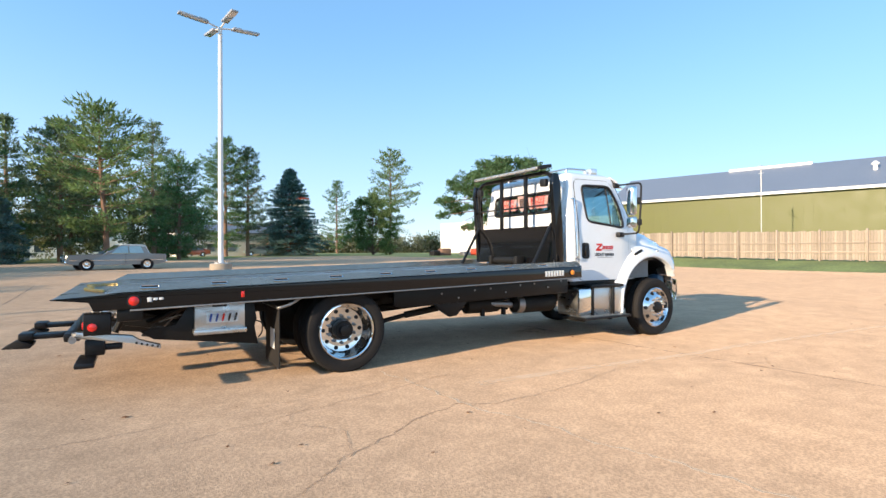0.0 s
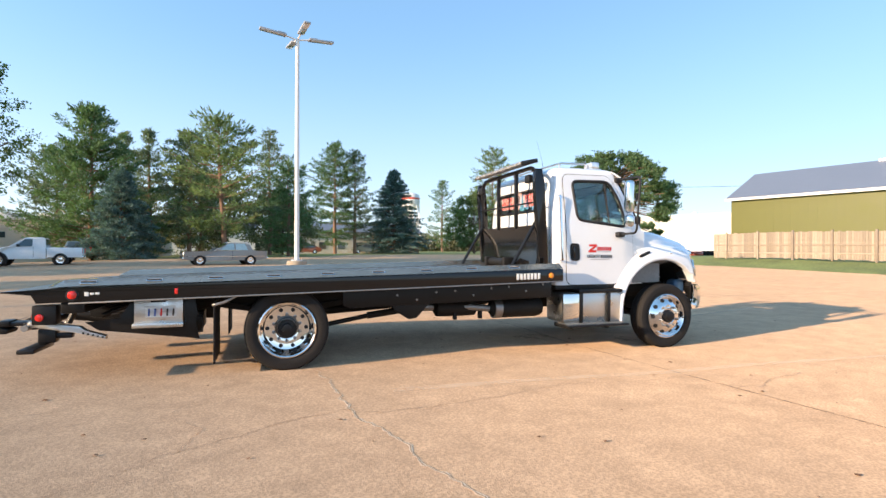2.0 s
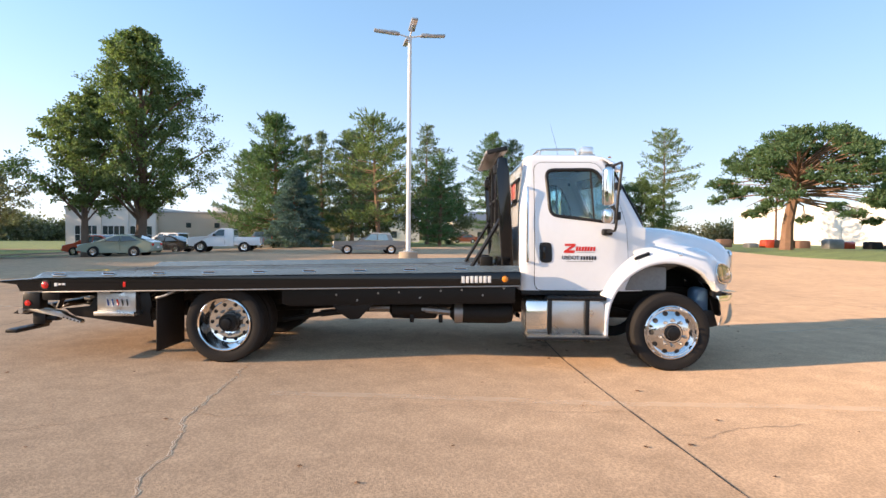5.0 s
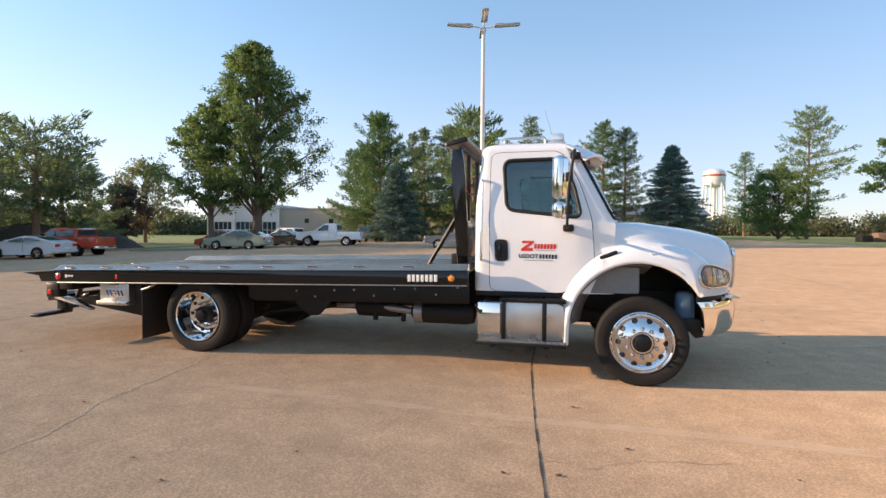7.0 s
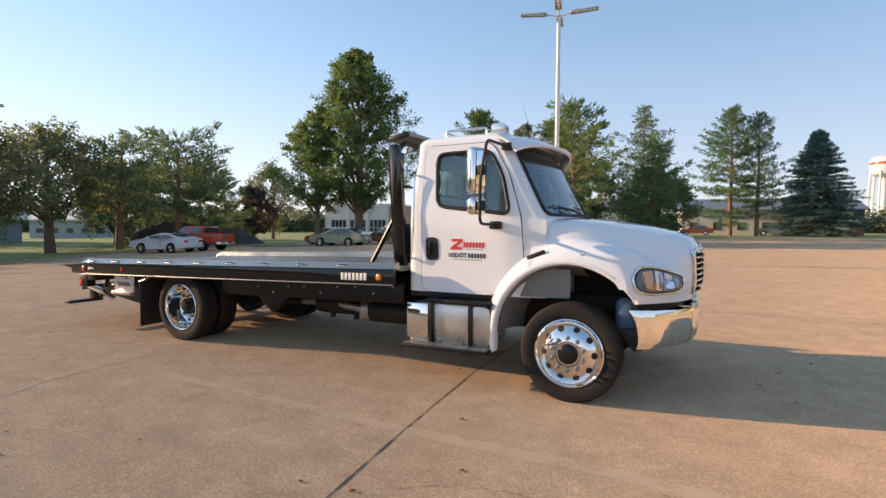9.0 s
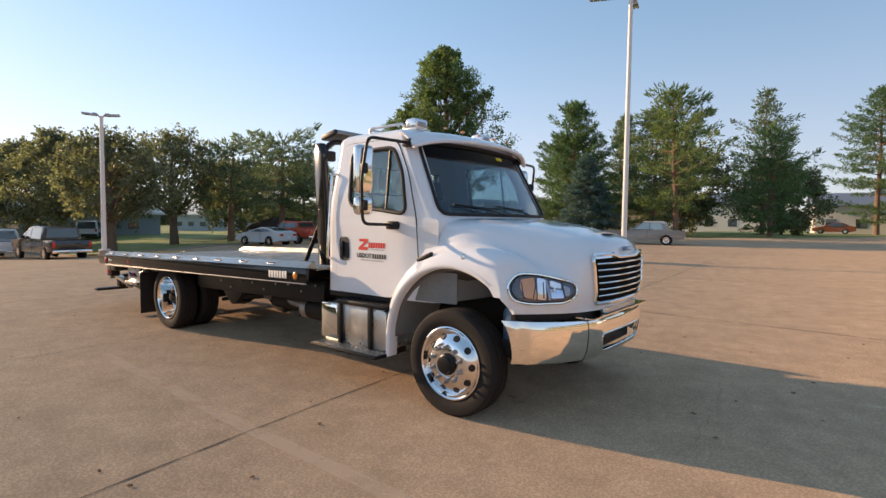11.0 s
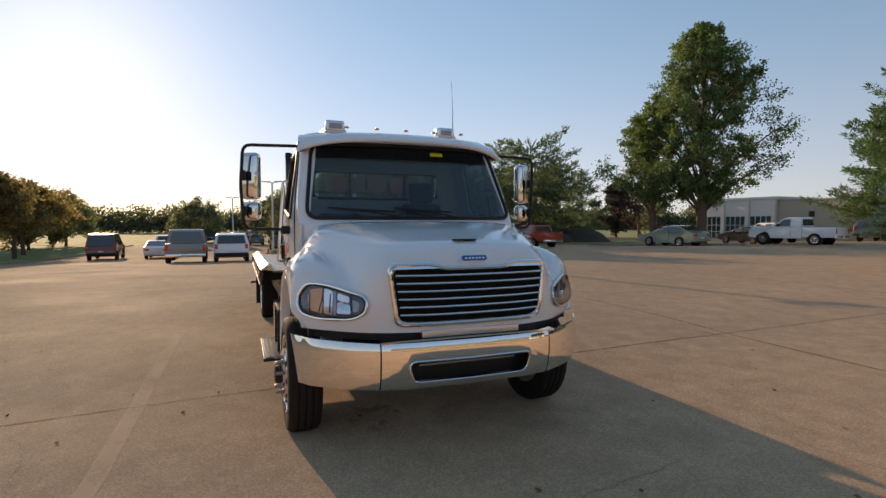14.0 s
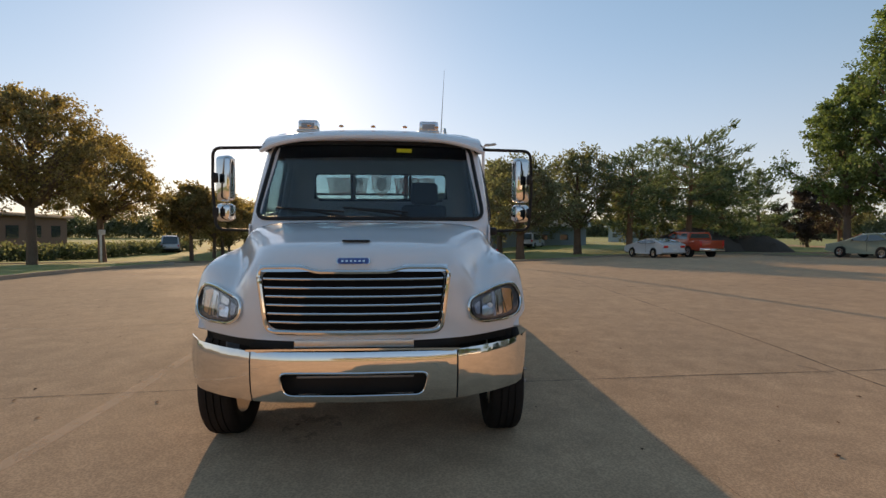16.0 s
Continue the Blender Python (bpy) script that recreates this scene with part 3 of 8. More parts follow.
def side_w(x, z):
    w = 1.05 - 0.105 * smooth01((z - 1.5) / 0.9)
    return w - 0.05 * smooth01((x + 0.75) / 0.45)


def cab_front(z):
    return -0.20 if z < 1.56 else -0.20 - 0.40 * (z - 1.56) / 0.78


def side_pt(x, z, out=0.0, s=-1):
    return (x, s * (side_w(x, z) + out), z)


def screen_pt(y, z, out=0.0):
    w = side_w(-0.5, z)
    return (cab_front(z) - 0.15 * (y / w) ** 2 + out, y, z + 0.4 * out)


SIDE_WIN = rounded_outline([(-1.475, 2.225), (-0.90, 2.235), (-0.755, 1.98), (-0.665, 1.615), (-1.0, 1.655), (-1.43, 1.70)], 0.09)
DOOR = rounded_outline([(-1.61, 2.31), (-0.885, 2.315), (-0.69, 1.98), (-0.565, 1.60), (-0.53, 1.13), (-0.80, 0.845), (-1.60, 0.845)], 0.09)
SCREEN = rounded_outline([(-0.865, 2.285), (0.865, 2.285), (0.955, 1.615), (-0.955, 1.615)], 0.1)
REAR_WIN = rounded_outline([(-0.73, 2.15), (0.73, 2.15), (0.73, 1.85), (-0.73, 1.85)], 0.07)


def cab_ring(z, inset=0.0):
    """One level of the cab as points and the wall that each lies on."""
    half = []
    w = side_w(-1.2, z) - inset
    bx = -1.775 + 0.05 * smooth01((z - 1.7) / 0.7) + inset
    fx = cab_front(min(z, 2.34)) - inset
    wf = side_w(-0.4, z) - inset
    for k in range(15):
        half.append((bx, -(w - 0.09) * k / 15, "back"))
    for k in range(5):
        a = math.pi / 2 * k / 4
        half.append((bx + 0.09 - 0.09 * math.cos(a), -(w - 0.09) - 0.09 * math.sin(a), "back" if k == 0 else "corner"))
    xe = fx - 0.15 - 0.07
    for k in range(1, 48):
        x = bx + 0.09 + (xe - bx - 0.09) * k / 48
        half.append((x, -(side_w(x, z) - inset), "side"))
    yc = -(wf - 0.08)
    xc = fx - 0.15 * (yc / wf) ** 2
    for k in range(5):
        t = k / 4
        p = (1 - t) ** 2 * Vector((xe, -(side_w(xe, z) - inset))) + 2 * t * (1 - t) * Vector((xc - 0.01, -wf)) + t * t * Vector((xc, yc))
        half.append((p.x, p.y, "corner" if k < 4 else "front"))
    for k in range(1, 36):
        y = yc * (1 - k / 35)
        half.append((fx - 0.15 * (y / wf) ** 2, y, "front"))
    other = [(x, -y, k) for x, y, k in half[1:-1]][::-1]
    return half + other


def cab_shell():
    bm = bmesh.new()
    zs = [0.84 + 0.025 * k for k in range(60)] + [2.335]
    levels = [(z, 0.0) for z in zs] + [(2.37, 0.015), (2.40, 0.05), (2.42, 0.11), (2.433, 0.2), (2.442, 0.35), (2.447, 0.55)]
    rings = []
    for z, inset in levels:
        pts = cab_ring(min(z, 2.345), inset)
        rings.append([(bm.verts.new((x, y, z)), k) for x, y, k in pts])
    n = len(rings[0])
    for a, b in zip(rings, rings[1:]):
        for i in range(n):
            j = (i + 1) % n
            c = (a[i][0].co + b[j][0].co) / 2
            kind = a[i][1] if a[i][1] == a[j][1] else "corner"
            if kind == "side" and inside(SIDE_WIN, c.x, c.z) or kind == "front" and inside(SCREEN, c.y, c.z) or kind == "back" and inside(REAR_WIN, c.y, c.z):
                continue
            bm.faces.new((a[i][0], a[j][0], b[j][0], b[i][0]))
    bm.faces.new([v for v, _ in rings[-1]])
    return thicken(bm, 0.025)


cab = part("cab", cab_shell(), WHITE, truck, "white painted steel cab shell", angle=50)


def frame_strip(outer, inner, place, n=120, rows=5):
    """A sheet between two closed outlines, laid on a surface."""
    bm = bmesh.new()
    o, i = resample(outer, n), resample(inner, n)
    best = min(range(n), key=lambda k: (o[0][0] - i[k][0]) ** 2 + (o[0][1] - i[k][1]) ** 2)
    i = i[best:] + i[:best]
    loops = []
    for r in range(rows + 1):
        t = r / rows
        loops.append([bm.verts.new(place(a + (c - a) * t, b + (d - b) * t)) for (a, b), (c, d) in zip(o, i)])
    for a, b in zip(loops, loops[1:]):
        for k in range(n):
            bm.faces.new((a[k], a[(k + 1) % n], b[(k + 1) % n], b[k]))
    return bm


def grown(outline, d):
    cx = sum(p[0] for p in outline) / len(outline)
    cy = sum(p[1] for p in outline) / len(outline)
    out = []
    for x, y in outline:
        v = Vector((x - cx, y - cy))
        v += v.normalized() * d
        out.append((cx + v.x, cy + v.y))
    return out


for s, side in ((-1, "right"), (1, "left")):
    bm = frame_strip(DOOR, grown(SIDE_WIN, 0.012), lambda a, b: side_pt(a, b, 0.010, s))
    thicken(bm, 0.008)
    door = part("door", bm, WHITE, truck, "white cab door with lettering")
    part("door_seam", tube([side_pt(a, b, 0.002, s) for a, b in resample(DOOR, 110)], 0.007, 6, True), TRIM, door, "dark rubber door seam")
    part("window_seal", tube([side_pt(a, b, 0.008, s) for a, b in resample(SIDE_WIN, 90)], 0.020, 8, True), TRIM, door, "black rubber window seal")
    part("window_pane", patch(SIDE_WIN, lambda a, b: side_pt(a, b, -0.006, s), 0.004, 0.1), GLASS, door, "tinted side window glass").visible_shadow = False
    part("window_divider", tube([side_pt(-0.96, 2.23, 0.0, s), side_pt(-0.93, 1.64, 0.0, s)], 0.011, 6), TRIM, door)
    hand = rounded_outline([(-1.555, 1.39), (-1.415, 1.39), (-1.405, 1.16), (-1.545, 1.16)], 0.05)
    part("door_handle", patch(hand, lambda a, b: side_pt(a, b, 0.016, s), 0.014, 0.05), TRIM, door, "recessed black door handle")
    part("handle_grip", box((-1.515, -0.012, 1.20), (-1.485, 0.012, 1.35), 0.01, m=pose(0, s * (side_w(-1.5, 1.28) + 0.026), 0)), BLACK_GLOSS, door)
    part("grab_bar", tube(rounded([side_pt(-1.69, 1.17, 0.0, s), side_pt(-1.69, 1.17, 0.06, s), side_pt(-1.69, 2.02, 0.06, s), side_pt(-1.69, 2.02, 0.0, s)], 0.05), 0.014, 8), ALLOY, truck, "polished vertical grab bar")
    # lettering on the door: a red mark, a line of black type and a fine grey line
    zed = [(-1.265, 1.378), (-1.14, 1.378), (-1.145, 1.352), (-1.215, 1.302), (-1.148, 1.302), (-1.156, 1.272), (-1.278, 1.272), (-1.272, 1.296), (-1.19, 1.352), (-1.265, 1.352)]
    put = lambda a, b: side_pt(a, b, 0.0135, s)
    part("door_mark", patch(zed, put, 0.0, 0.5), RED_INK, door, "red slanted mark")
    for k in range(7):
        x0 = -1.135 + 0.0325 * k
        part("door_mark", patch([(x0, 1.346), (x0 + 0.025, 1.346), (x0 + 0.019, 1.296), (x0 - 0.006, 1.296)], put, 0.0, 0.5), RED_INK, door, "red lettering bar")
    m = pose(-1.198, s * (side_w(-1.2, 1.22) + 0.0135), 1.217, 90, 0, 0 if s < 0 else 180)
    text_mesh("USDOT", 0.060, BLACK_INK, m, door, "black USDOT lettering")
    for k in range(6):
        x0 = -1.083 + 0.031 * k
        part("number_bar", patch([(x0, 1.239), (x0 + 0.021, 1.239), (x0 + 0.021, 1.195), (x0, 1.195)], put, 0.0, 0.5), BLACK_INK, door, "black number bar")
    part("small_print", patch([(-1.243, 1.181), (-0.942, 1.181), (-0.942, 1.172), (-1.243, 1.172)], put, 0.0, 0.5), GREY_INK, door, "fine grey print line")
    part("small_print", patch([(-1.12, 1.284), (-0.925, 1.284), (-0.925, 1.277), (-1.12, 1.277)], put, 0.0, 0.5), GREY_INK, door)

screen = part("windscreen", patch(SCREEN, lambda a, b: screen_pt(a, b, -0.004), 0.005, 0.08), WINDSHIELD, truck, "curved tinted windscreen")
screen.visible_shadow = False
part("windscreen_seal", tube([screen_pt(a, b, 0.006) for a, b in resample(SCREEN, 130)], 0.017, 8, True), TRIM, screen, "thick black windscreen rubber")
part("sun_band", patch(rounded_outline([(-0.85, 2.275), (0.85, 2.275), (0.868, 2.16), (-0.868, 2.16)], 0.04), lambda a, b: screen_pt(a, b, -0.016), 0.0, 0.08), glass_mat("dark_glass_band", (0.12, 0.12, 0.12)), screen, "dark shade band")
part("sticker", patch([(0.21, 2.235), (0.34, 2.235), (0.34, 2.20), (0.21, 2.20)], lambda a, b: screen_pt(a, b, 0.004), 0.0, 0.2), YELLOW_INK, screen, "small yellow inspection sticker")
for y0, y1 in ((-0.16, -0.66), (0.36, -0.10)):
    part("wiper", merged(tube([screen_pt(y0, 1.60, 0.05), screen_pt((y0 + y1) / 2, 1.655, 0.035), screen_pt(y1, 1.685, 0.022)], 0.009, 6), tube([screen_pt(y0 - 0.05, 1.665, 0.018), screen_pt(y1 - 0.12, 1.70, 0.016)], 0.008, 6)), TRIM, screen, "black wiper arm and blade")
rear_pt = lambda a, b: (-1.775 + 0.05 * smooth01((b - 1.7) / 0.7), a, b)
pane = part("rear_window", patch(REAR_WIN, lambda a, b: (rear_pt(a, b)[0] + 0.012, a, b), 0.004, 0.2), GLASS, truck, "wide rear cab window in three panes")
pane.visible_shadow = False
part("window_seal", tube([rear_pt(a, b) for a, b in resample(REAR_WIN, 80)], 0.022, 8, True), TRIM, pane)
for y in (-0.32, 0.32):
    part("window_divider", tube([rear_pt(y, 2.15), rear_pt(y, 1.85)], 0.016, 6), TRIM, pane)
for y0, y1, words in ((-0.60, -0.14, ("MOVE", "OVER")), (0.14, 0.60, ("SLOW", "DOWN"))):
    part("warning_sticker", prism([(y0, 2.10), (y1, 2.10), (y1 - 0.03, 1.92), (y0 + 0.03, 1.92)], -1.772, -1.768, "x"), STICKER, pane, "pale red-lettered warning sticker")
    for k in range(2):
        text_mesh(words[k], 0.125, FADED_RED, pose(-1.775, (y0 + y1) / 2, 2.055 - 0.088 * k, 90, 0, -90), pane, "red warning lettering")
part("shield_sticker", prism(rounded_outline([(-0.11, 2.14), (0.11, 2.14), (0.10, 1.97), (0.0, 1.88), (-0.10, 1.97)], 0.03), -1.780, -1.776, "x"), STICKER, pane, "pale shield-shaped sticker")
part("sticker_bar", prism(rounded_outline([(-0.06, 2.10), (0.06, 2.10), (0.055, 2.0), (0.0, 1.94), (-0.055, 2.0)], 0.03), -1.784, -1.7815, "x"), SHIELD, pane)

# sun visor over the windscreen
def visor_pt(u, v):
    y = (u * 2 - 1) * 0.99
    k = abs(u * 2 - 1)
    x = -0.74 + (0.33 - 0.13 * k ** 2.2) * v - 0.10 * k ** 2
    return (x, y * (1 - 0.03 * (1 - v)), 2.425 - 0.045 * k ** 3 - 0.035 * v - 0.075 * v ** 3 - 0.05 * k ** 6 * v)


visor = part("sun_visor", grid(visor_pt, 40, 8, 0.025), WHITE, truck, "white moulded sun visor over the windscreen")
part("visor_lip", tube([visor_pt(k / 40, 1.0) for k in range(41)], 0.019, 8), WHITE, visor)
for k in range(5):
    y = -0.56 + 0.28 * k
    part("marker_lamp", merged(lathe([(0.022, 0), (0.019, 0.013), (0.009, 0.018)], 12, "z", pose(-0.62, y, 2.432))), AMBER, truck, "small amber roof marker lamp")
for y in (-0.62, 0.50):
    bea = part("beacon", box((-1.0, y - 0.09, 2.445), (-0.86, y + 0.09, 2.545), 0.02), CLEAR, truck, "clear square warning beacon")
    part("beacon_base", box((-1.02, y - 0.1, 2.425), (-0.84, y + 0.1, 2.452), 0.008), BRUSHED, bea)
    part("beacon_face", box((-0.862, y - 0.06, 2.465), (-0.857, y + 0.06, 2.515), 0.002), GREY_INK, bea)
rack = part("roof_rail", merged(tube(rounded([(-1.5, -0.70, 2.42), (-1.5, -0.70, 2.50), (-1.06, -0.66, 2.515), (-1.06, -0.66, 2.43)], 0.04), 0.014, 8), tube([(-1.52, -0.7, 2.49), (-1.52, 0.7, 2.49)], 0.014, 8), tube(rounded([(-1.5, 0.70, 2.42), (-1.5, 0.70, 2.50), (-1.06, 0.66, 2.515), (-1.06, 0.66, 2.43)], 0.04), 0.014, 8)), BRUSHED, truck, "low silver rail on the cab roof")
part("antenna", tube([(-0.98, 0.62, 2.43), (-1.03, 0.64, 2.78), (-1.12, 0.66, 3.1)], 0.004, 5, radii=[0.005, 0.0025, 0.0012]), TRIM, truck, "thin whip antenna")

# inside the cab
inner = part("dashboard", prism([(-0.30, 1.50), (-0.36, 1.58), (-0.62, 1.52), (-0.72, 1.40), (-0.70, 1.1), (-0.35, 0.95)], -0.93, 0.93, "y", 0.03), DASH, truck, "dark dashboard")
part("steering_wheel", lathe([(0.205 + 0.016 * math.cos(a), 0.016 * math.sin(a)) for a in [k * math.pi / 4 for k in range(8)]], 28, "z", pose(-0.86, 0.47, 1.50, 0, -28, 0), True), DASH, truck)
part("steering_column", tube([(-0.86, 0.47, 1.50), (-0.62, 0.47, 1.36)], 0.035, 8), DASH, truck)
for y in (-0.47, 0.47):
    seat = part("seat", box((-1.55, y - 0.25, 1.12), (-1.02, y + 0.25, 1.30), 0.06, 3), SEAT, truck, "grey high-backed cab seat")
    part("seat_back", box((-0.10, -0.24, 0), (0.06, 0.24, 0.58 if y > 0 else 0.46), 0.05, 3, pose(-1.50, y, 1.22, 0, -10, 0)), SEAT, seat)
    if y > 0:
        part("headrest", box((-0.05, -0.14, 0), (0.05, 0.15, 0.24), 0.045, 3, pose(-1.60, y, 1.80, 0, -8, 0)), SEAT, seat)
part("cab_floor", box((-1.70, -0.98, 0.86), (-0.3, 0.98, 0.90)), DASH, truck)
part("headliner", box((-1.66, -0.86, 2.33), (-0.82, 0.86, 2.35)), SEAT, truck)

# ---- hood, fenders, nose ----
XF = [(0, 0.955), (0.3, 0.942), (0.52, 0.895), (0.66, 0.845), (0.8, 0.757), (0.95, 0.625), (1.06, 0.51), (1.12, 0.455), (1.15, 0.40), (1.16, 0.37)]
ZC = [(-0.4, 1.60), (0.0, 1.585), (0.43, 1.53), (0.8, 1.445), (1.0, 1.385)]
ZF = [(-0.4, 1.26), (-0.1, 1.33), (0.2, 1.325), (0.45, 1.26), (0.7, 1.145), (0.9, 1.06)]
ARCH_X, ARCH_Z, ARCH_R = -0.11, 0.50, 0.665


def soft(knots, x):
    return (curve_at(knots, x - 0.06) + 2 * curve_at(knots, x) + curve_at(knots, x + 0.06)) / 4


def nose_x(y, z):
    rake = 0.30 * smooth01((abs(y) - 0.60) / 0.16) * max(0.0, z - 0.93)
    return soft(XF, abs(y)) - rake - 0.05 * smooth01((1.02 - z) / 0.2) - 0.04 * smooth01((z - 1.22) / 0.2)


def arch_low(x):
    """The lower edge of the fender: the wheel arch, or the straight hem in front of it."""
    return max(0.85, ARCH_Z + math.sqrt(max(ARCH_R ** 2 - (x - ARCH_X) ** 2, 0)) + 0.015)


def hood_section(x):
    zc, zf, low = soft(ZC, x), soft(ZF, x), arch_low(x)
    back = smooth01((0.74 - x) / 0.95)
    nose = [(0, zc), (0.34, zc - 0.010), (0.59, zc - 0.055), (0.705, zc - 0.16), (0.775, max(zf - 0.02, zc - 0.30)), (0.92, zf + 0.022)]
    cowl = [(0, zc), (0.45, zc - 0.004), (0.78, zc - 0.02), (0.915, zc - 0.07), (0.975, zc - 0.17), (1.01, max(zf + 0.05, zc - 0.28))]
    top = [(a0 + (a1 - a0) * back, b0 + (b1 - b0) * back) for (a0, b0), (a1, b1) in zip(nose, cowl)]
    return spline(top + [(1.07, zf - 0.002), (1.134, max(zf - 0.085, low)), (1.148, low)], 40)


def hood_mesh():
    bm = bmesh.new()
    cols = []
    n_s, n_f = 34, 12
    for i in range(-40, 41):
        s = -1 if i < 0 else 1
        col = []
        y_ref = hood_section(0.2)[abs(i)].x
        xe = soft(XF, y_ref) - 0.055 * smooth01((y_ref - 0.60) / 0.16)
        for k in range(n_s + 1):
            t = k / n_s
            x0 = -0.355 - 0.11 * smooth01((y_ref - 0.75) / 0.2)
            x = x0 + (xe - 0.03 - x0) * t
            p = hood_section(x)[abs(i)]
            z = p.y - 0.035 * max(0.0, (t - 0.9) / 0.1) ** 2
            col.append((x, s * p.x, z))
        x0, y0, z0 = col[-1]
        for k in range(1, n_f + 1):
            t = k / n_f
            z = z0 + (arch_low(nose_x(y0, 0.90) if abs(y0) > 0.9 else 1.0) - z0) * t
            x = nose_x(y0, z) - 0.03 * (1 - min(t / 0.2, 1)) ** 2
            col.append((x, y0, z))
        cols.append([bm.verts.new(p) for p in col])
    for a, b in zip(cols, cols[1:]):
        for k in range(len(a) - 1):
            bm.faces.new((a[k], a[k + 1], b[k + 1], b[k]))
    loose = [v for v in bm.verts if not v.is_boundary]
    for _ in range(6):
        bmesh.ops.smooth_vert(bm, verts=loose, factor=0.5, use_axis_x=True, use_axis_y=True, use_axis_z=True)
    return thicken(bm, 0.015)


hood = part("hood", hood_mesh(), WHITE, truck, "white sloping fibreglass hood with rounded fenders", angle=60)
for s in (-1, 1):
    bm = bmesh.new()
    rows = []
    for k in range(49):
        a = radians(196 - 164.5 * k / 48)
        r = ARCH_R
        cx, cz = math.cos(a), math.sin(a)
        if a > math.pi:
            x_, z_ = ARCH_X - r - 0.02 * (a - math.pi), ARCH_Z - (a - math.pi) * 0.62
        else:
            x_, z_ = ARCH_X + r * cx, ARCH_Z + r * cz
        row = []
        wide = 0.10 + 0.05 * max(0.0, cz) - 0.03 * smooth01((a - 2.6) / 0.6)
        wide *= 0.30 + 0.70 * smooth01((a - 0.65) / 0.7)
        tuck = 0.062 * smooth01((1.0 - a) / 0.45)
        for d, y in ((0.0, 1.04), (0.0, 1.135), (0.012, 1.15), (0.035, 1.152), (wide * 0.75, 1.115), (wide, 1.065), (wide + 0.02, 1.03)):
            row.append(bm.verts.new((x_ + d * cx, s * (y - tuck), z_ + d * max(cz, -0.2))))
        rows.append(row)
    for a, b in zip(rows, rows[1:]):
        for k in range(len(a) - 1):
            bm.faces.new((a[k], a[k + 1], b[k + 1], b[k]))
    thicken(bm, 0.012)
    part("fender_flare", bm, WHITE, hood, "white rounded wheel-arch flare", angle=60)
    part("cowl_side", patch(rounded_outline([(-0.55, 1.58), (-0.33, 1.57), (-0.34, 1.15), (-0.55, 1.05)], 0.03), lambda a, b: side_pt(a, b, 0.004, s), 0.012, 0.06), WHITE, truck)
    part("hood_latch", box((-0.09, -0.018, -0.02), (0.09, 0.018, 0.02), 0.012, m=pose(-0.40, s * 1.10, 1.245, 0, -22, 0)), TRIM, hood, "black rubber hood latch")
    part("side_marker", lathe([(0.028, 0), (0.022, 0.012), (0.008, 0.016)], 14, "y", pose(0.02, s * 1.115, 1.265, 0, 0, 0 if s > 0 else 180)), CLEAR, hood)
    # liner inside the arch
    barrel = lambda u, v: (ARCH_X + (ARCH_R + 0.005) * math.cos(math.pi * u), s * (0.45 + (0.36 + 0.26 * smooth01((u - 0.24) / 0.06)) * v), ARCH_Z + (ARCH_R + 0.005) * math.sin(math.pi * u))
    part("wheel_liner", grid(lambda u, v: barrel(0.46 * u, v), 20, 2, 0.01), TRIM, hood, "black inner wheel-arch liner")
    part("wheel_liner", grid(lambda u, v: barrel(0.46 + 0.54 * u, v), 22, 2, 0.01), PALE_LINER, hood, "grey rear part of the inner wheel-arch liner")
    cone = lambda u, v: (ARCH_X + (ARCH_R - 0.012 - 0.11 * v) * math.cos(math.pi * u), s * (1.06 - 0.40 * v), ARCH_Z + (ARCH_R - 0.012 - 0.11 * v) * math.sin(math.pi * u))
    part("liner_panel", grid(lambda u, v: cone(0.44 + 0.55 * u, v), 26, 6, 0.006), PALE_LINER, hood, "grey inner fender panel")
    part("splash_plate", prism(rounded_outline([(-0.57, 0.85), (-0.10, 0.86), (-0.10, 1.12), (-0.33, 1.12), (-0.50, 1.01)], 0.02), min(s * 1.028, s * 1.036), max(s * 1.028, s * 1.036), "y", 0.003), PALE_LINER, hood, "grey splash plate inside the arch")
    # headlight
    lamp_out = rounded_outline([(0.705, 1.085), (0.72, 0.985), (0.80, 0.945), (1.0, 0.94), (1.09, 0.965), (1.105, 1.06), (1.045, 1.16), (0.93, 1.15)], 0.05)
    lp = lambda a, b, o=0.012: (nose_x(a, b) + o, s * a, b)
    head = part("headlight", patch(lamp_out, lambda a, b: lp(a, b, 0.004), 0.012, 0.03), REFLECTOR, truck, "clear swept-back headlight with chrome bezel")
    part("bezel", tube([lp(a, b, 0.016) for a, b in resample(grown(lamp_out, 0.008), 60)], 0.011, 8, True), CHROME, head, "bright chrome bezel")
    part("bezel_gasket", tube([lp(a, b, 0.020) for a, b in resample(grown(lamp_out, -0.006), 60)], 0.0055, 6, True), TRIM, head)
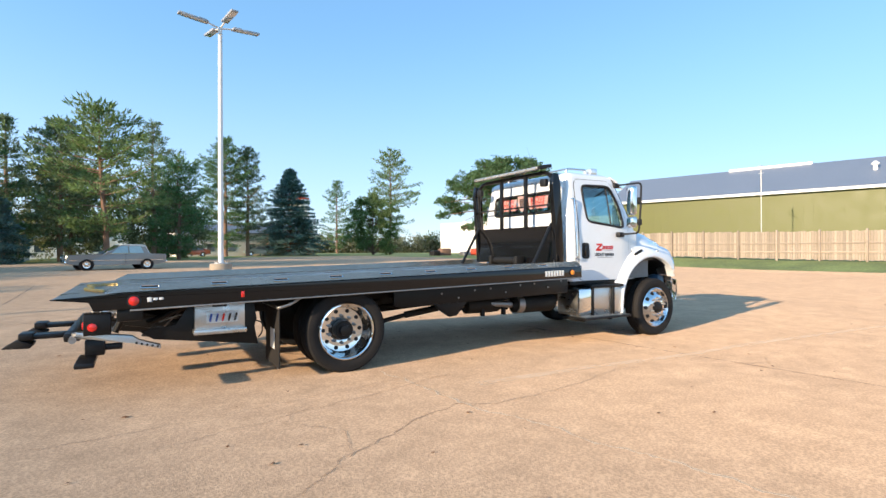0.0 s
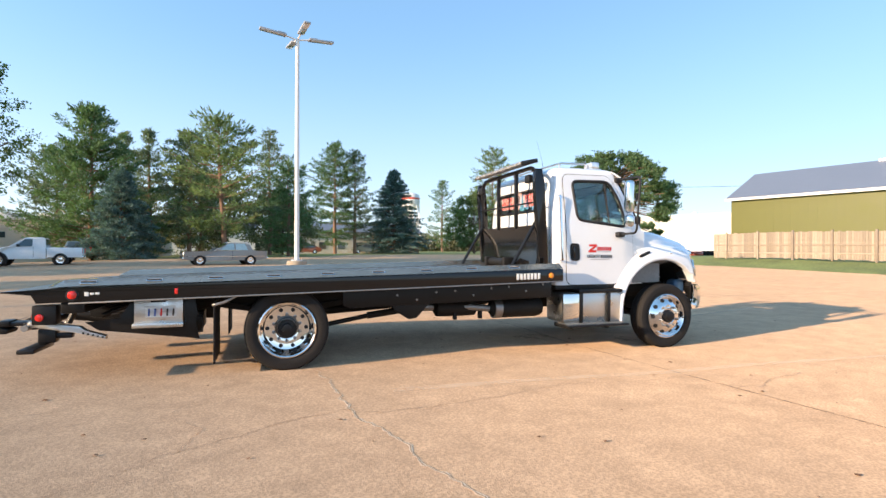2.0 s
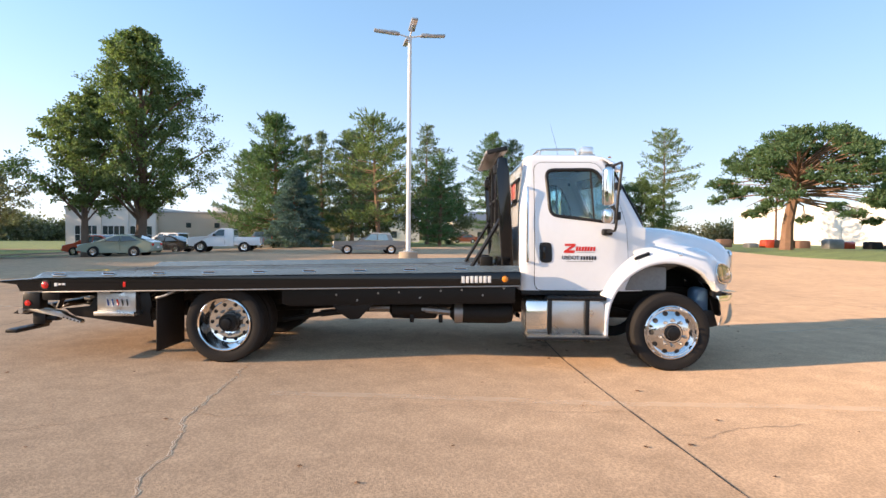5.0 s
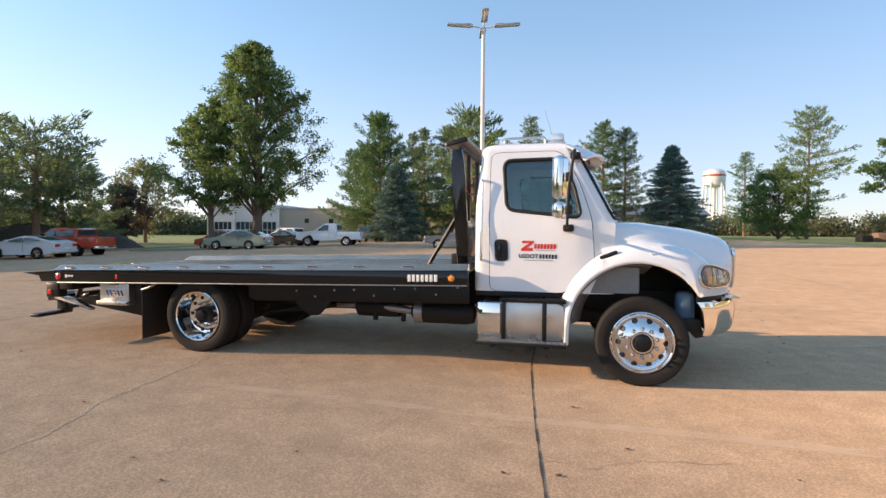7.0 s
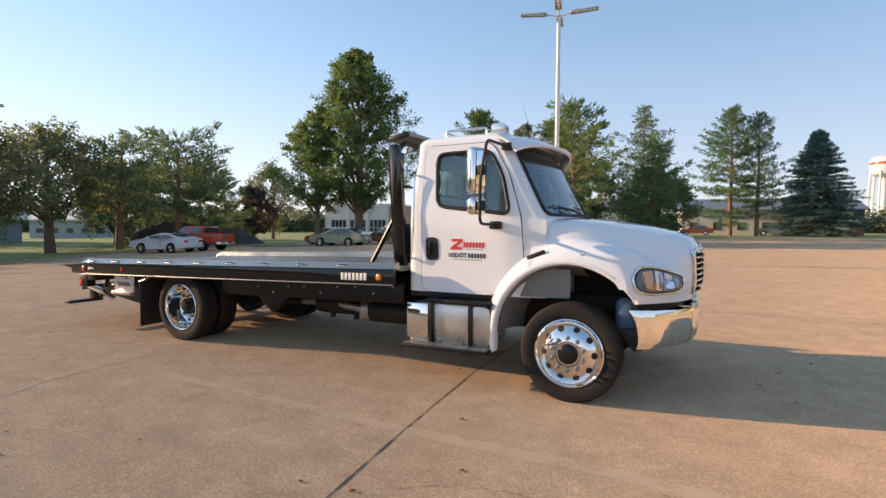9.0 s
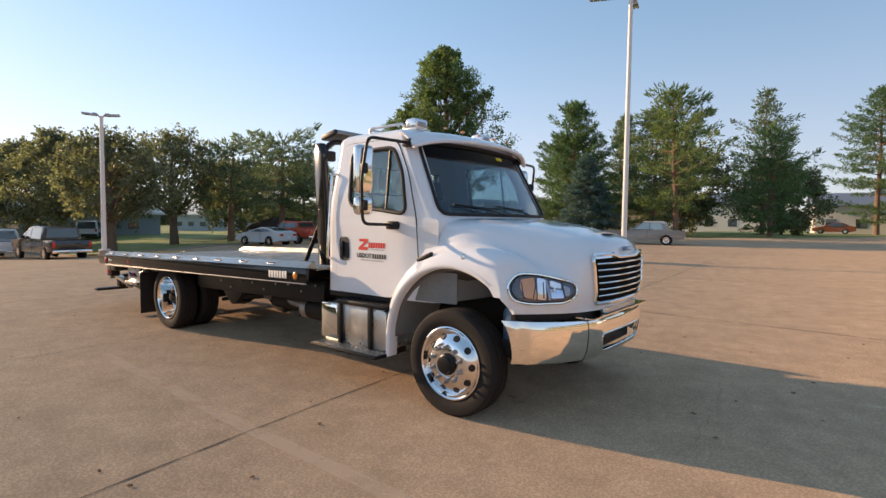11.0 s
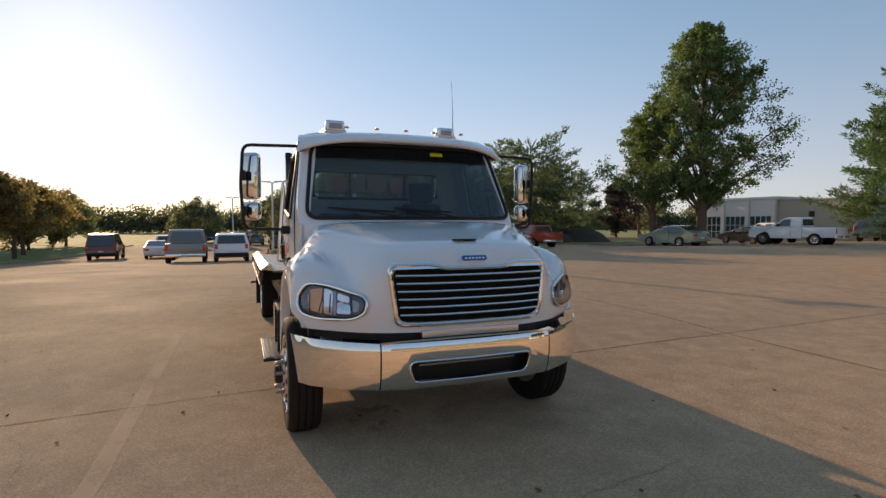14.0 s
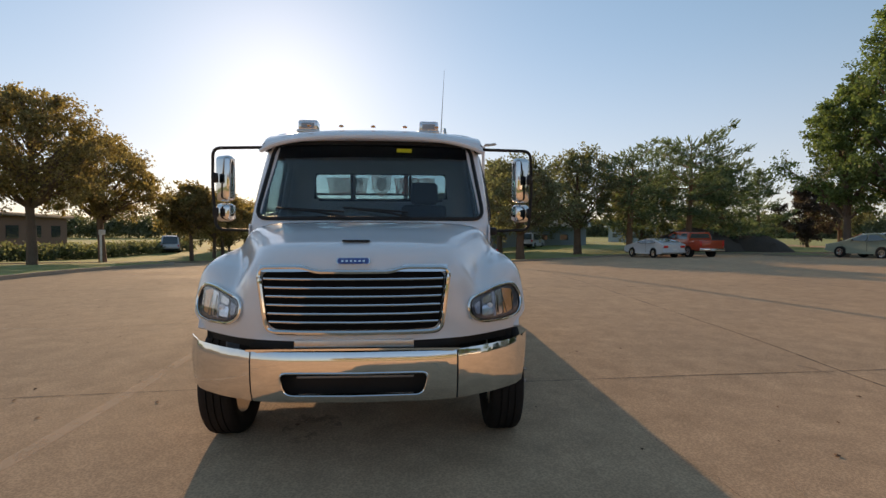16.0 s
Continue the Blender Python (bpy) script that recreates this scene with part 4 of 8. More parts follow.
    # Blue facets carry painted sky reflection; the BOWL ones are painted as shaded.
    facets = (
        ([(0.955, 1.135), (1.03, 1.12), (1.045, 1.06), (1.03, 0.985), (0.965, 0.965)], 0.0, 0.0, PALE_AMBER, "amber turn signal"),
        ([(0.895, 1.12), (0.945, 1.135), (0.955, 0.97), (0.905, 0.96)], 0.10, 0.05, LAMP_CHROME, "chrome reflector facet tinted with sky blue"),
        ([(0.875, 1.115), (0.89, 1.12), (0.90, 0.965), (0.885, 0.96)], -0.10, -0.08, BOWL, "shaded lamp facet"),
        ([(0.80, 1.085), (0.868, 1.11), (0.872, 1.06), (0.805, 1.045)], 0.12, 0.0, LAMP_CHROME, "chrome reflector facet tinted with sky blue"),
        ([(0.80, 1.035), (0.872, 1.05), (0.88, 0.975), (0.80, 0.975)], -0.12, 0.0, LAMP_CHROME, "chrome reflector facet tinted with sky blue"),
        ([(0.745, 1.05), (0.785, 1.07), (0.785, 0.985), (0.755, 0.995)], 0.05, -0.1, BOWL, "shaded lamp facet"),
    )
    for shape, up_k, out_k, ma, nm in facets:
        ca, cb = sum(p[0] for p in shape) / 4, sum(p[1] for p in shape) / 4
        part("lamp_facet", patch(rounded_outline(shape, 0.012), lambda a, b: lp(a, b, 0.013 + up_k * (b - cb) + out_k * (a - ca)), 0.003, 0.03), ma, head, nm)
    part("bulb", lathe([(0.004, -0.004), (0.016, 0.0), (0.018, 0.006), (0.008, 0.012)], 14, "x", Matrix.Translation(lp(0.855, 1.035, 0.013))), FACET, head, "small clear bulb")
    for a0, a1 in ((1.032, 1.036), (0.95, 0.985), (0.91, 0.922), (0.792, 0.792)):
        part("lamp_rib", tube([lp(a0, 1.10, 0.017), lp(a1, 0.975, 0.017)], 0.004, 6), TRIM, head)
    part("lens", patch(lamp_out, lambda a, b: lp(a, b, 0.026), 0.003, 0.04), LENS, head, "clear moulded lens").visible_shadow = False

# grille
G = rounded_outline([(-0.555, 1.275), (0.555, 1.275), (0.51, 0.925), (-0.51, 0.925)], 0.06)
gp = lambda a, b, o=0.0: (nose_x(a, b) + o, a, b)
# Near-black sheet paints the shaded hollow behind the slats; the nose is closed.
grille = part("grille", patch(G, lambda a, b: gp(a, b, 0.004), 0.006, 0.05), GRILLE_DARK, truck, "chrome-slatted grille and surround over a sheet painted shadow-black")
crown = [(-0.575, 1.295), (-0.30, 1.30), (-0.22, 1.275), (0.22, 1.275), (0.30, 1.30), (0.575, 1.295), (0.525, 0.908), (-0.525, 0.908)]
part("grille_surround", tube([gp(a, b, 0.008) for a, b in resample(rounded_outline(crown, 0.05), 120)], 0.016, 8, True), CHROME, grille, "chrome grille surround")
for k in range(6):
    z = 1.232 - 0.0515 * k
    w = 0.535 - 0.006 * k
    part("grille_slat", tube([gp(-w + 2 * w * j / 16, z, 0.012) for j in range(17)], 0.0085, 8), CHROME, grille)
for s in (-1, 1):
    part("surround_cap", patch(rounded_outline([(s * 0.57, 1.315), (s * 0.30, 1.318), (s * 0.235, 1.278), (s * 0.555, 1.272)], 0.012), lambda a, b: gp(a, b, 0.020), 0.012, 0.05), CHROME, grille, "broad chrome cap of the surround")
badge = rounded_outline([(-0.10, 1.358), (0.10, 1.358), (0.10, 1.322), (-0.10, 1.322)], 0.018)
bp = part("badge", patch(badge, lambda a, b: gp(a, b, 0.016), 0.01, 0.04), CHROME, hood, "oval chrome and blue nose badge")
part("badge_field", patch(grown(badge, -0.007), lambda a, b: gp(a, b, 0.019), 0.003, 0.04), BLUE_INK, bp)
for k in range(6):
    part("badge_bar", patch([(-0.07 + 0.025 * k, 1.345), (-0.055 + 0.025 * k, 1.345), (-0.055 + 0.025 * k, 1.335), (-0.07 + 0.025 * k, 1.335)], lambda a, b: gp(a, b, 0.0235), 0.0, 0.1), CHROME, bp)
part("hood_vent", box((0.745, -0.085, 1.452), (0.80, 0.085, 1.462), 0.004, m=pose(0, 0, 0)), TRIM, hood, "narrow black hood vent slot")

# ---- chrome bumper ----
XB = [(0, 0.955), (0.45, 0.935), (0.63, 0.895), (0.85, 0.785), (1.05, 0.63), (1.11, 0.54), (1.14, 0.47), (1.155, 0.40)]


def bump_pt(y, z):
    v = (z - 0.475) / 0.345
    return (soft(XB, abs(y)) - 0.035 * abs(2 * v - 1) ** 3 - 0.02 * (1 - v), y, z)


HOLE = rounded_outline([(-0.455, 0.665), (0.455, 0.665), (0.42, 0.52), (-0.42, 0.52)], 0.05)
low_z = lambda y: 0.475 + 0.004 * smooth01((abs(y) - 0.6) / 0.5)
mid = part("bumper_centre", grid(lambda u, v: bump_pt(-0.625 + 1.25 * u, 0.475 + 0.315 * v), 100, 32, 0.02, lambda u, v: inside(HOLE, -0.625 + 1.25 * u, 0.475 + 0.315 * v)), CHROME, truck, "polished chrome bumper with a slot opening", angle=50)
part("slot_trim", tube([(bump_pt(a, b)[0] - 0.002, a, b) for a, b in resample(HOLE, 80)], 0.008, 8, True), CHROME, mid)
# Flat black plate stands in for shaded depth behind the slot.
part("slot_backing", box((0.78, -0.50, 0.49), (0.80, 0.50, 0.70)), TRIM, mid, "black plate painting the shaded depth of the bumper slot")
part("slot_bar", box((0.83, -0.36, 0.612), (0.85, 0.36, 0.626), 0.004), STEEL, mid)
for s in (-1, 1):
    part("bumper_end", grid(lambda u, v: bump_pt(s * (0.634 + (0.478 + 0.043 * v) * u), low_z(0.632 + 0.523 * u) + (0.79 + 0.02 * u - low_z(0.632 + 0.523 * u)) * v), 40, 12, 0.006), CHROME, truck, "wrap-around chrome bumper end", angle=50)
    part("bumper_seam", tube([(bump_pt(0.63, 0.48 + 0.061 * k)[0] - 0.006, s * 0.63, 0.48 + 0.061 * k) for k in range(6)], 0.0075, 6), TRIM, truck, "dark seam in the bumper")
    part("tow_bracket", prism([(0.30, 0.62), (0.47, 0.62), (0.52, 0.45), (0.44, 0.43), (0.33, 0.55)], min(s * 0.90, s * 1.0), max(s * 0.90, s * 1.0), "y", 0.01), TRIM, truck, "black bumper bracket")
part("washer_bottle", box((0.27, -0.94, 0.54), (0.45, -0.72, 0.88), 0.06, 3), BOTTLE, truck, "blue washer bottle inside the front arch")
part("bumper_step", prism([(0.93, -0.64), (0.93, 0.64), (0.72, 0.64), (0.72, -0.64)], 0.80, 0.812, "z"), CHROME, mid)
# Solid black filler paints the shade in the gap above the bumper.
gap_ys = [-1.04 + 0.08 * k for k in range(27)]
part("nose_gap_shade", prism([(nose_x(y, 0.85) - 0.06, y) for y in gap_ys] + [(0.46, 1.04), (0.46, -1.04)], 0.79, 0.853, "z"), TRIM, truck, "black filler painting the shade between hood and bumper")
part("cooler_bar", box((0.86, -0.36, 0.815), (0.912, 0.36, 0.862), 0.008), BRUSHED, truck, "finned cooler edge under the grille")

# ---- mirrors ----
for s in (-1, 1):
    arm = part("mirror_arm", tube(rounded([(-0.735, s * 0.93, 2.265), (-0.75, s * 1.44, 2.255), (-0.80, s * 1.465, 1.90), (-0.81, s * 1.44, 1.525), (-0.80, s * 1.03, 1.515)], 0.07, 6), 0.014, 10), TRIM, truck, "black looped mirror arm")
    part("arm_foot", box((-0.85, s * 1.085 - 0.05, 1.475), (-0.74, s * 1.085 + 0.05, 1.55), 0.02), TRIM, arm)
    part("arm_foot", box((-0.79, s * 0.95 - 0.04, 2.225), (-0.68, s * 0.95 + 0.04, 2.30), 0.02), TRIM, arm)
    for z0, z1, nm in ((1.785, 2.205, "long"), (1.60, 1.765, "round")):
        hz = (z1 - z0) / 2
        m = pose(-0.875, s * 1.375, (z0 + z1) / 2, 0, 0, s * 28)
        prof = [(0.0, 0.060), (hz * 0.02, 0.060)]
        shell = part("mirror_head", box((-0.048, -0.085, -hz), (0.055, 0.085, hz), 0.042, 4, m), CHROME, arm, "chrome mirror head")
        part("mirror_face", box((-0.052, -0.066, -hz + 0.025), (-0.046, 0.066, hz - 0.025), 0.002, 2, m), MIRROR, shell)
        part("mirror_clamp", box((-0.02, -0.02, -0.045), (0.05, 0.02, 0.045), 0.012, m=pose(-0.81, s * 1.44, (z0 + z1) / 2)), TRIM, arm)


# ---- wheels ----
def tyre_bm(width=0.24):
    h = width / 2
    prof = [(0.295, -h * 0.80), (0.33, -h * 0.98), (0.38, -h * 1.04), (0.418, -h * 0.98), (0.434, -h * 0.86), (TYRE_R, -h * 0.7), (TYRE_R, -h * 0.46), (TYRE_R - 0.012, -h * 0.45), (TYRE_R - 0.012, -h * 0.38), (TYRE_R, -h * 0.37), (TYRE_R, -h * 0.05), (TYRE_R - 0.012, -h * 0.04), (TYRE_R - 0.012, h * 0.04)]
    prof += [(r, -y) for r, y in prof[:-2]][::-1]
    prof += [(0.285, h * 0.72), (0.285, -h * 0.72)]
    return lathe(prof, 56, "y", None, True)


def wheel(parent, x, y, s, front, label):
    """s: -1 for the right side of the truck, 1 for the left."""
    hub = part("wheel", lathe([(0.05, -0.05), (0.10, -0.05), (0.10, 0.02), (0.05, 0.02)], 20, "y", None, True), UNDER, parent, label)
    hub.matrix_basis = pose(x, y, TYRE_R - 0.008 - (0.040 if front else 0.0), 0, 0, 180 if s < 0 else 0)
    part("tyre", tyre_bm(), RUBBER, hub, "worn black truck tyre", angle=28)
    if front:
        prof = [(0.286, -0.09), (0.299, 0.098), (0.303, 0.116), (0.292, 0.122), (0.280, 0.112), (0.272, 0.085), (0.262, 0.074), (0.235, 0.092), (0.205, 0.118), (0.165, 0.138), (0.112, 0.145), (0.105, 0.14)]
        hole_r, hole_y, nut_r, nut_y, hub_y, hole_s = 0.222, 0.106, 0.1425, 0.143, 0.145, 0.029
        tilt_deg = -42
    else:
        prof = [(0.286, -0.09), (0.299, 0.098), (0.303, 0.116), (0.293, 0.122), (0.281, 0.112), (0.272, 0.08), (0.262, 0.03), (0.250, -0.03), (0.238, -0.055), (0.21, -0.062), (0.16, -0.066), (0.112, -0.066), (0.105, -0.07)]
        hole_r, hole_y, nut_r, nut_y, hub_y, hole_s = 0.205, -0.060, 0.145, -0.064, -0.066, 0.022
        tilt_deg = 0
    rim = part("rim", lathe(prof, 56), ALLOY if front else CHROME, hub, "polished ten-hole wheel rim", angle=30)
    for k in range(10):
        a = 36 * k
        # Black discs paint the dark of hand holes; the rim is uncut.
        part("hand_hole_shade", lathe([(hole_s, -0.002), (hole_s, 0.004), (hole_s * 0.8, 0.0045)], 14, "y", Matrix.Rotation(radians(a), 4, "Y") @ pose(hole_r, hole_y, 0, 0, 0, tilt_deg)), TRIM, rim)
        part("lug_nut", lathe([(0.021, 0.0), (0.019, 0.008), (0.0145, 0.010), (0.0145, 0.042), (0.008, 0.05)], 6, "y", Matrix.Rotation(radians(a + 18), 4, "Y") @ pose(nut_r, nut_y, 0)), STEEL, rim)
    cap = [(0.09, hub_y), (0.087, hub_y + 0.012), (0.072, hub_y + 0.02), (0.068, hub_y + 0.045), (0.05, hub_y + 0.05), (0.03, hub_y + 0.052)] if front else [(0.105, hub_y), (0.10, hub_y + 0.07), (0.092, hub_y + 0.085), (0.06, hub_y + 0.088), (0.055, hub_y + 0.13), (0.03, hub_y + 0.135)]
    part("hub_cap", lathe(cap, 24), BLACK, rim, "black greasy hub cap")
    return hub


wheel(truck, -0.08, -1.045, -1, True, "steer wheel with polished rim")
wheel(truck, -0.08, 1.045, 1, True, "steer wheel with polished rim")
for s in (-1, 1):
    wheel(truck, AXLE_R, s * 1.075, s, False, "outer dual drive wheel with deep chrome rim")
    hub = part("inner_wheel", tyre_bm(), RUBBER, truck, "inner dual drive tyre", angle=28)
    hub.matrix_basis = pose(AXLE_R, s * 0.765, TYRE_R - 0.006)
    part("rim", lathe([(0.286, -0.09), (0.286, 0.09), (0.1, 0.09)], 32), UNDER, hub)

# ---- chassis ----
for s in (-1, 1):
    part("frame_rail", prism([(-7.0, 0.62), (0.55, 0.62), (0.60, 0.70), (0.55, 0.84), (-7.0, 0.84)], s * 0.43 - 0.04, s * 0.43 + 0.04, "y", 0.008), UNDER, truck, "black frame rail")
    part("leaf_spring", prism([(-0.62, 0.56), (0, 0.40), (0.62, 0.56), (0.62, 0.61), (0, 0.47), (-0.62, 0.61)], s * 0.46 - 0.045, s * 0.46 + 0.045), UNDER, truck)
    part("leaf_spring", prism([(AXLE_R - 0.7, 0.62), (AXLE_R, 0.50), (AXLE_R + 0.7, 0.62), (AXLE_R + 0.7, 0.68), (AXLE_R, 0.58), (AXLE_R - 0.7, 0.68)], s * 0.46 - 0.045, s * 0.46 + 0.045), UNDER, truck)
part("front_axle", tube([(0, -0.98, 0.44), (0, -0.6, 0.36), (0, 0.6, 0.36), (0, 0.98, 0.44)], 0.06, 10), UNDER, truck, "dark front axle beam")
part("drive_axle", merged(tube([(AXLE_R, -1.0, TYRE_R), (AXLE_R, 1.0, TYRE_R)], 0.085, 14), lathe([(0.05, -0.2), (0.19, -0.12), (0.24, 0.0), (0.19, 0.12), (0.05, 0.2)], 20, "x", pose(AXLE_R, 0, TYRE_R))), UNDER, truck, "drive axle with round differential")
part("driveshaft", tube([(AXLE_R + 0.2, 0, 0.48), (-3.6, 0, 0.56), (-1.2, 0, 0.62)], 0.06, 12), UNDER, truck, "dark driveshaft")
part("engine_block", box((-0.9, -0.34, 0.42), (0.45, 0.34, 1.25), 0.06), UNDER, truck, "dark engine and gearbox mass")
part("gearbox", box((-1.9, -0.22, 0.46), (-0.9, 0.22, 0.85), 0.06), UNDER, truck)
part("air_tank", lathe([(0.05, -0.30), (0.11, -0.26), (0.115, -0.1), (0.115, 0.1), (0.11, 0.26), (0.05, 0.30)], 18, "x", pose(-3.0, -0.62, 0.55)), UNDER, truck, "black air tank under the frame")
exhaust = part("exhaust_canister", lathe([(0.06, -0.40), (0.125, -0.34), (0.13, -0.1), (0.13, 0.26), (0.11, 0.34), (0.05, 0.36)], 24, "x", pose(-2.16, -0.72, 0.535)), UNDER, truck, "dark round exhaust canister")
part("exhaust_band", lathe([(0.134, -0.05), (0.134, 0.05)], 24, "x", pose(-2.46, -0.72, 0.535)), STEEL, exhaust)
part("exhaust_pipe", tube(rounded([(-2.52, -0.72, 0.53), (-2.85, -0.70, 0.56), (-3.3, -0.62, 0.56), (-3.75, -0.6, 0.55)], 0.1), 0.045, 10), STEEL, exhaust, "heat-stained exhaust pipe")
part("tilt_ram", merged(tube([(-4.62, -0.62, 0.40), (-4.05, -0.62, 0.50)], 0.028, 10), tube([(-4.15, -0.62, 0.485), (-3.55, -0.62, 0.56)], 0.042, 12)), UNDER, truck, "dark hydraulic tilt ram")
for k in range(3):
    part("hanger", box((-3.05 + 0.35 * k, -0.72, 0.40), (-3.0 + 0.35 * k, -0.66, 0.50), 0.01), UNDER, truck)
for k, y in enumerate((-0.70, -0.58, -0.50)):
    part("hose", tube(rounded([(-1.95, y, 0.72), (-2.6, y + 0.05, 0.60 - 0.03 * k), (-3.4, y, 0.66), (-4.3, y, 0.70)], 0.2), 0.014, 6), TRIM, truck)

# fuel tank and steps
for s in (-1, 1):
    tank = part("step_tank", prism(rounded_outline([(-1.70, 0.735), (-0.83, 0.735), (-0.82, 0.36), (-1.70, 0.35)], 0.05), s * 0.72 if s > 0 else -1.135, 1.135 if s > 0 else -0.72, "y", 0.015), BRUSHED, truck, "bright aluminium tank with black straps under the door")
    part("corner_panel", box((-1.715, s * 1.145 - 0.02, 0.38), (-1.47, s * 1.145 + 0.02, 0.735), 0.018), CHROME, tank, "bright rounded tank end")
    for x in (-1.44, -1.02):
        part("tank_strap", box((x - 0.022, s * 1.15 - 0.016, 0.355), (x + 0.022, s * 1.15 + 0.016, 0.745), 0.006), BLACK, tank, "black tank strap")
    upper = part("upper_step", box((-1.48, min(s * 0.86, s * 1.17), 0.742), (-0.81, max(s * 0.86, s * 1.17), 0.785), 0.01), BLACK, truck, "black serrated upper step")
    lower = part("lower_step", box((-1.72, min(s * 0.98, s * 1.30), 0.315), (-0.80, max(s * 0.98, s * 1.30), 0.346), 0.01), BLACK, truck, "black lower step with a grey chequer plate")
    part("tread_plate", box((-1.70, min(s * 0.99, s * 1.275), 0.3455), (-0.82, max(s * 0.99, s * 1.275), 0.351), 0.002), DECK, lower, "grey raised-tread plate")
    for k in range(28):
        for j in range(4):
            part("tread_tooth", box((-0.014, -0.005, 0), (0.014, 0.005, 0.004), 0.0015, 1, pose(-1.69 + 0.0325 * k, s * (1.025 + 0.07 * j + 0.03 * (k % 2)), 0.351, 0, 0, 45 if k % 2 else -45)), STEEL, lower)
    for k in range(10):
        part("tread_tooth", box((-1.46 + 0.065 * k, min(s * 0.95, s * 1.155), 0.785), (-1.43 + 0.065 * k, max(s * 0.95, s * 1.155), 0.792), 0.003), UNDER, upper)
    for x in (-1.55, -1.0):
        part("step_bracket", box((x - 0.03, min(s * 0.7, s * 1.1), 0.26), (x + 0.03, max(s * 0.7, s * 1.1), 0.315), 0.01), UNDER, lower)
    part("rocker_panel", box((-1.75, min(s * 0.8, s * 1.03), 0.785), (-0.80, max(s * 0.8, s * 1.03), 0.842), 0.01), TRIM, truck)

# ---- flat bed ----
def tilted(bm):
    for v in bm.verts:
        v.co.z += 0.0235 * (v.co.x + 1.95)
    return bm


def bz(x, z):
    return z + 0.0235 * (x + 1.95)


bed = part("deck", tilted(merged(box((-7.18, -1.155, 1.035), (-1.80, 1.155, 1.055)), prism([(-7.18, 1.055), (-7.62, 1.035), (-7.63, 1.025), (-7.18, 1.0)], -1.26, 1.26))), DECK, truck, "long grey steel deck of the flat bed with a bevelled tail")
for k in range(5):
    y = -0.92 + 0.46 * k
    part("deck_seam", tilted(box((-7.1, y - 0.004, 1.055), (-1.85, y + 0.004, 1.0585))), TRIM, bed)
for s in (-1, 1):
    rail = part("side_rail", tilted(prism([(-1.79, 1.062), (-7.24, 1.05), (-7.63, 1.036), (-7.63, 1.028), (-7.37, 1.0), (-7.34, 0.918), (-1.79, 0.905)], min(s * 1.255, s * 1.29), max(s * 1.255, s * 1.29), "y", 0.006)), BLACK_GLOSS, truck, "black painted outer bed rail")
    part("rail_lip", tilted(box((-7.08, min(s * 1.27, s * 1.302), 0.900), (-1.80, max(s * 1.27, s * 1.302), 0.914), 0.004)), STEEL, rail, "narrow grey steel lower lip of the rail")
    rows = [(1.288, 1.066), (1.205, 1.128), (1.175, 1.128), (1.158, 1.056)]
    bm = bmesh.new()
    secs = []
    for x, k in ((-1.80, 1), (-7.13, 1), (-7.26, 0.12)):
        secs.append([bm.verts.new((x, s * y, 1.056 + (z - 1.056) * k)) for y, z in rows])
    for a, b in zip(secs, secs[1:]):
        for i in range(3):
            bm.faces.new((a[i], a[i + 1], b[i + 1], b[i]))
    bm.faces.new(secs[0])
    flange = part("rail_flange", tilted(bm), FLANGE, rail, "sloping grey top flange with tie-down slots")
    mid_y, mid_z, lean = s * 1.247, 1.0975, math.degrees(math.atan2(0.062, 0.083))
    for k in range(9):
        x = -2.45 - 0.56 * k
        m = pose(x, mid_y, bz(x, mid_z), s * lean * -1, 0, 0)
        # Black inlay paints the slot's shaded inside on the uncut flange.
        part("tie_slot", box((-0.062, -0.011, 0.0), (0.062, 0.011, 0.003), 0.0, m=m), TRIM, flange, "oval tie-down slot")
        part("slot_rim", tube([m @ Vector((a, b, 0.003)) for a, b in resample(rounded_outline([(-0.07, 0.016), (0.07, 0.016), (0.07, -0.016), (-0.07, -0.016)], 0.015), 24)], 0.0045, 5, True), ALLOY, flange)
    for x, r, ma, nm in ((-1.965, 0.036, AMBER, "amber side marker lamp"), (-7.05, 0.042, RED, "red round side lamp")):
        lamp = part("side_lamp", lathe([(r, 0), (r * 0.9, 0.012), (r * 0.5, 0.02), (0.004, 0.022)], 20, "y", pose(x, s * 1.29, bz(x, 0.985), 0, 0, 0 if s > 0 else 180)), ma, rail, nm)
        part("lamp_ring", lathe([(r + 0.012, -0.002), (r + 0.012, 0.006), (r, 0.007)], 20, "y", pose(x, s * 1.29, bz(x, 0.985), 0, 0, 0 if s > 0 else 180)), TRIM, lamp)
    part("reflector", box((-6.185, s * 1.29 - 0.004, bz(-6.17, 0.955)), (-6.155, s * 1.29 + 0.004, bz(-6.17, 1.01)), 0.002), RED, rail, "small red reflector")
    # maker's plate on the rail, as plain bars
    for k in range(7):
        x0 = -2.44 + 0.048 * k
        part("name_bar", box((x0, s * 1.2905 - 0.0025, bz(x0, 0.948)), (x0 + 0.034, s * 1.2905 + 0.0025, bz(x0, 1.022)), 0.001), WHITE_INK, rail, "pale lettering bar")
    for k in range(3):
        x0 = -6.95 + 0.044 * k
        part("name_bar", box((x0, s * 1.2905 - 0.0025, bz(x0, 0.982 - 0.012 * (k == 0))), (x0 + 0.034, s * 1.2905 + 0.0025, bz(x0, 1.002 + 0.006 * (k == 0))), 0.001), WHITE_INK, rail, "pale lettering bar")
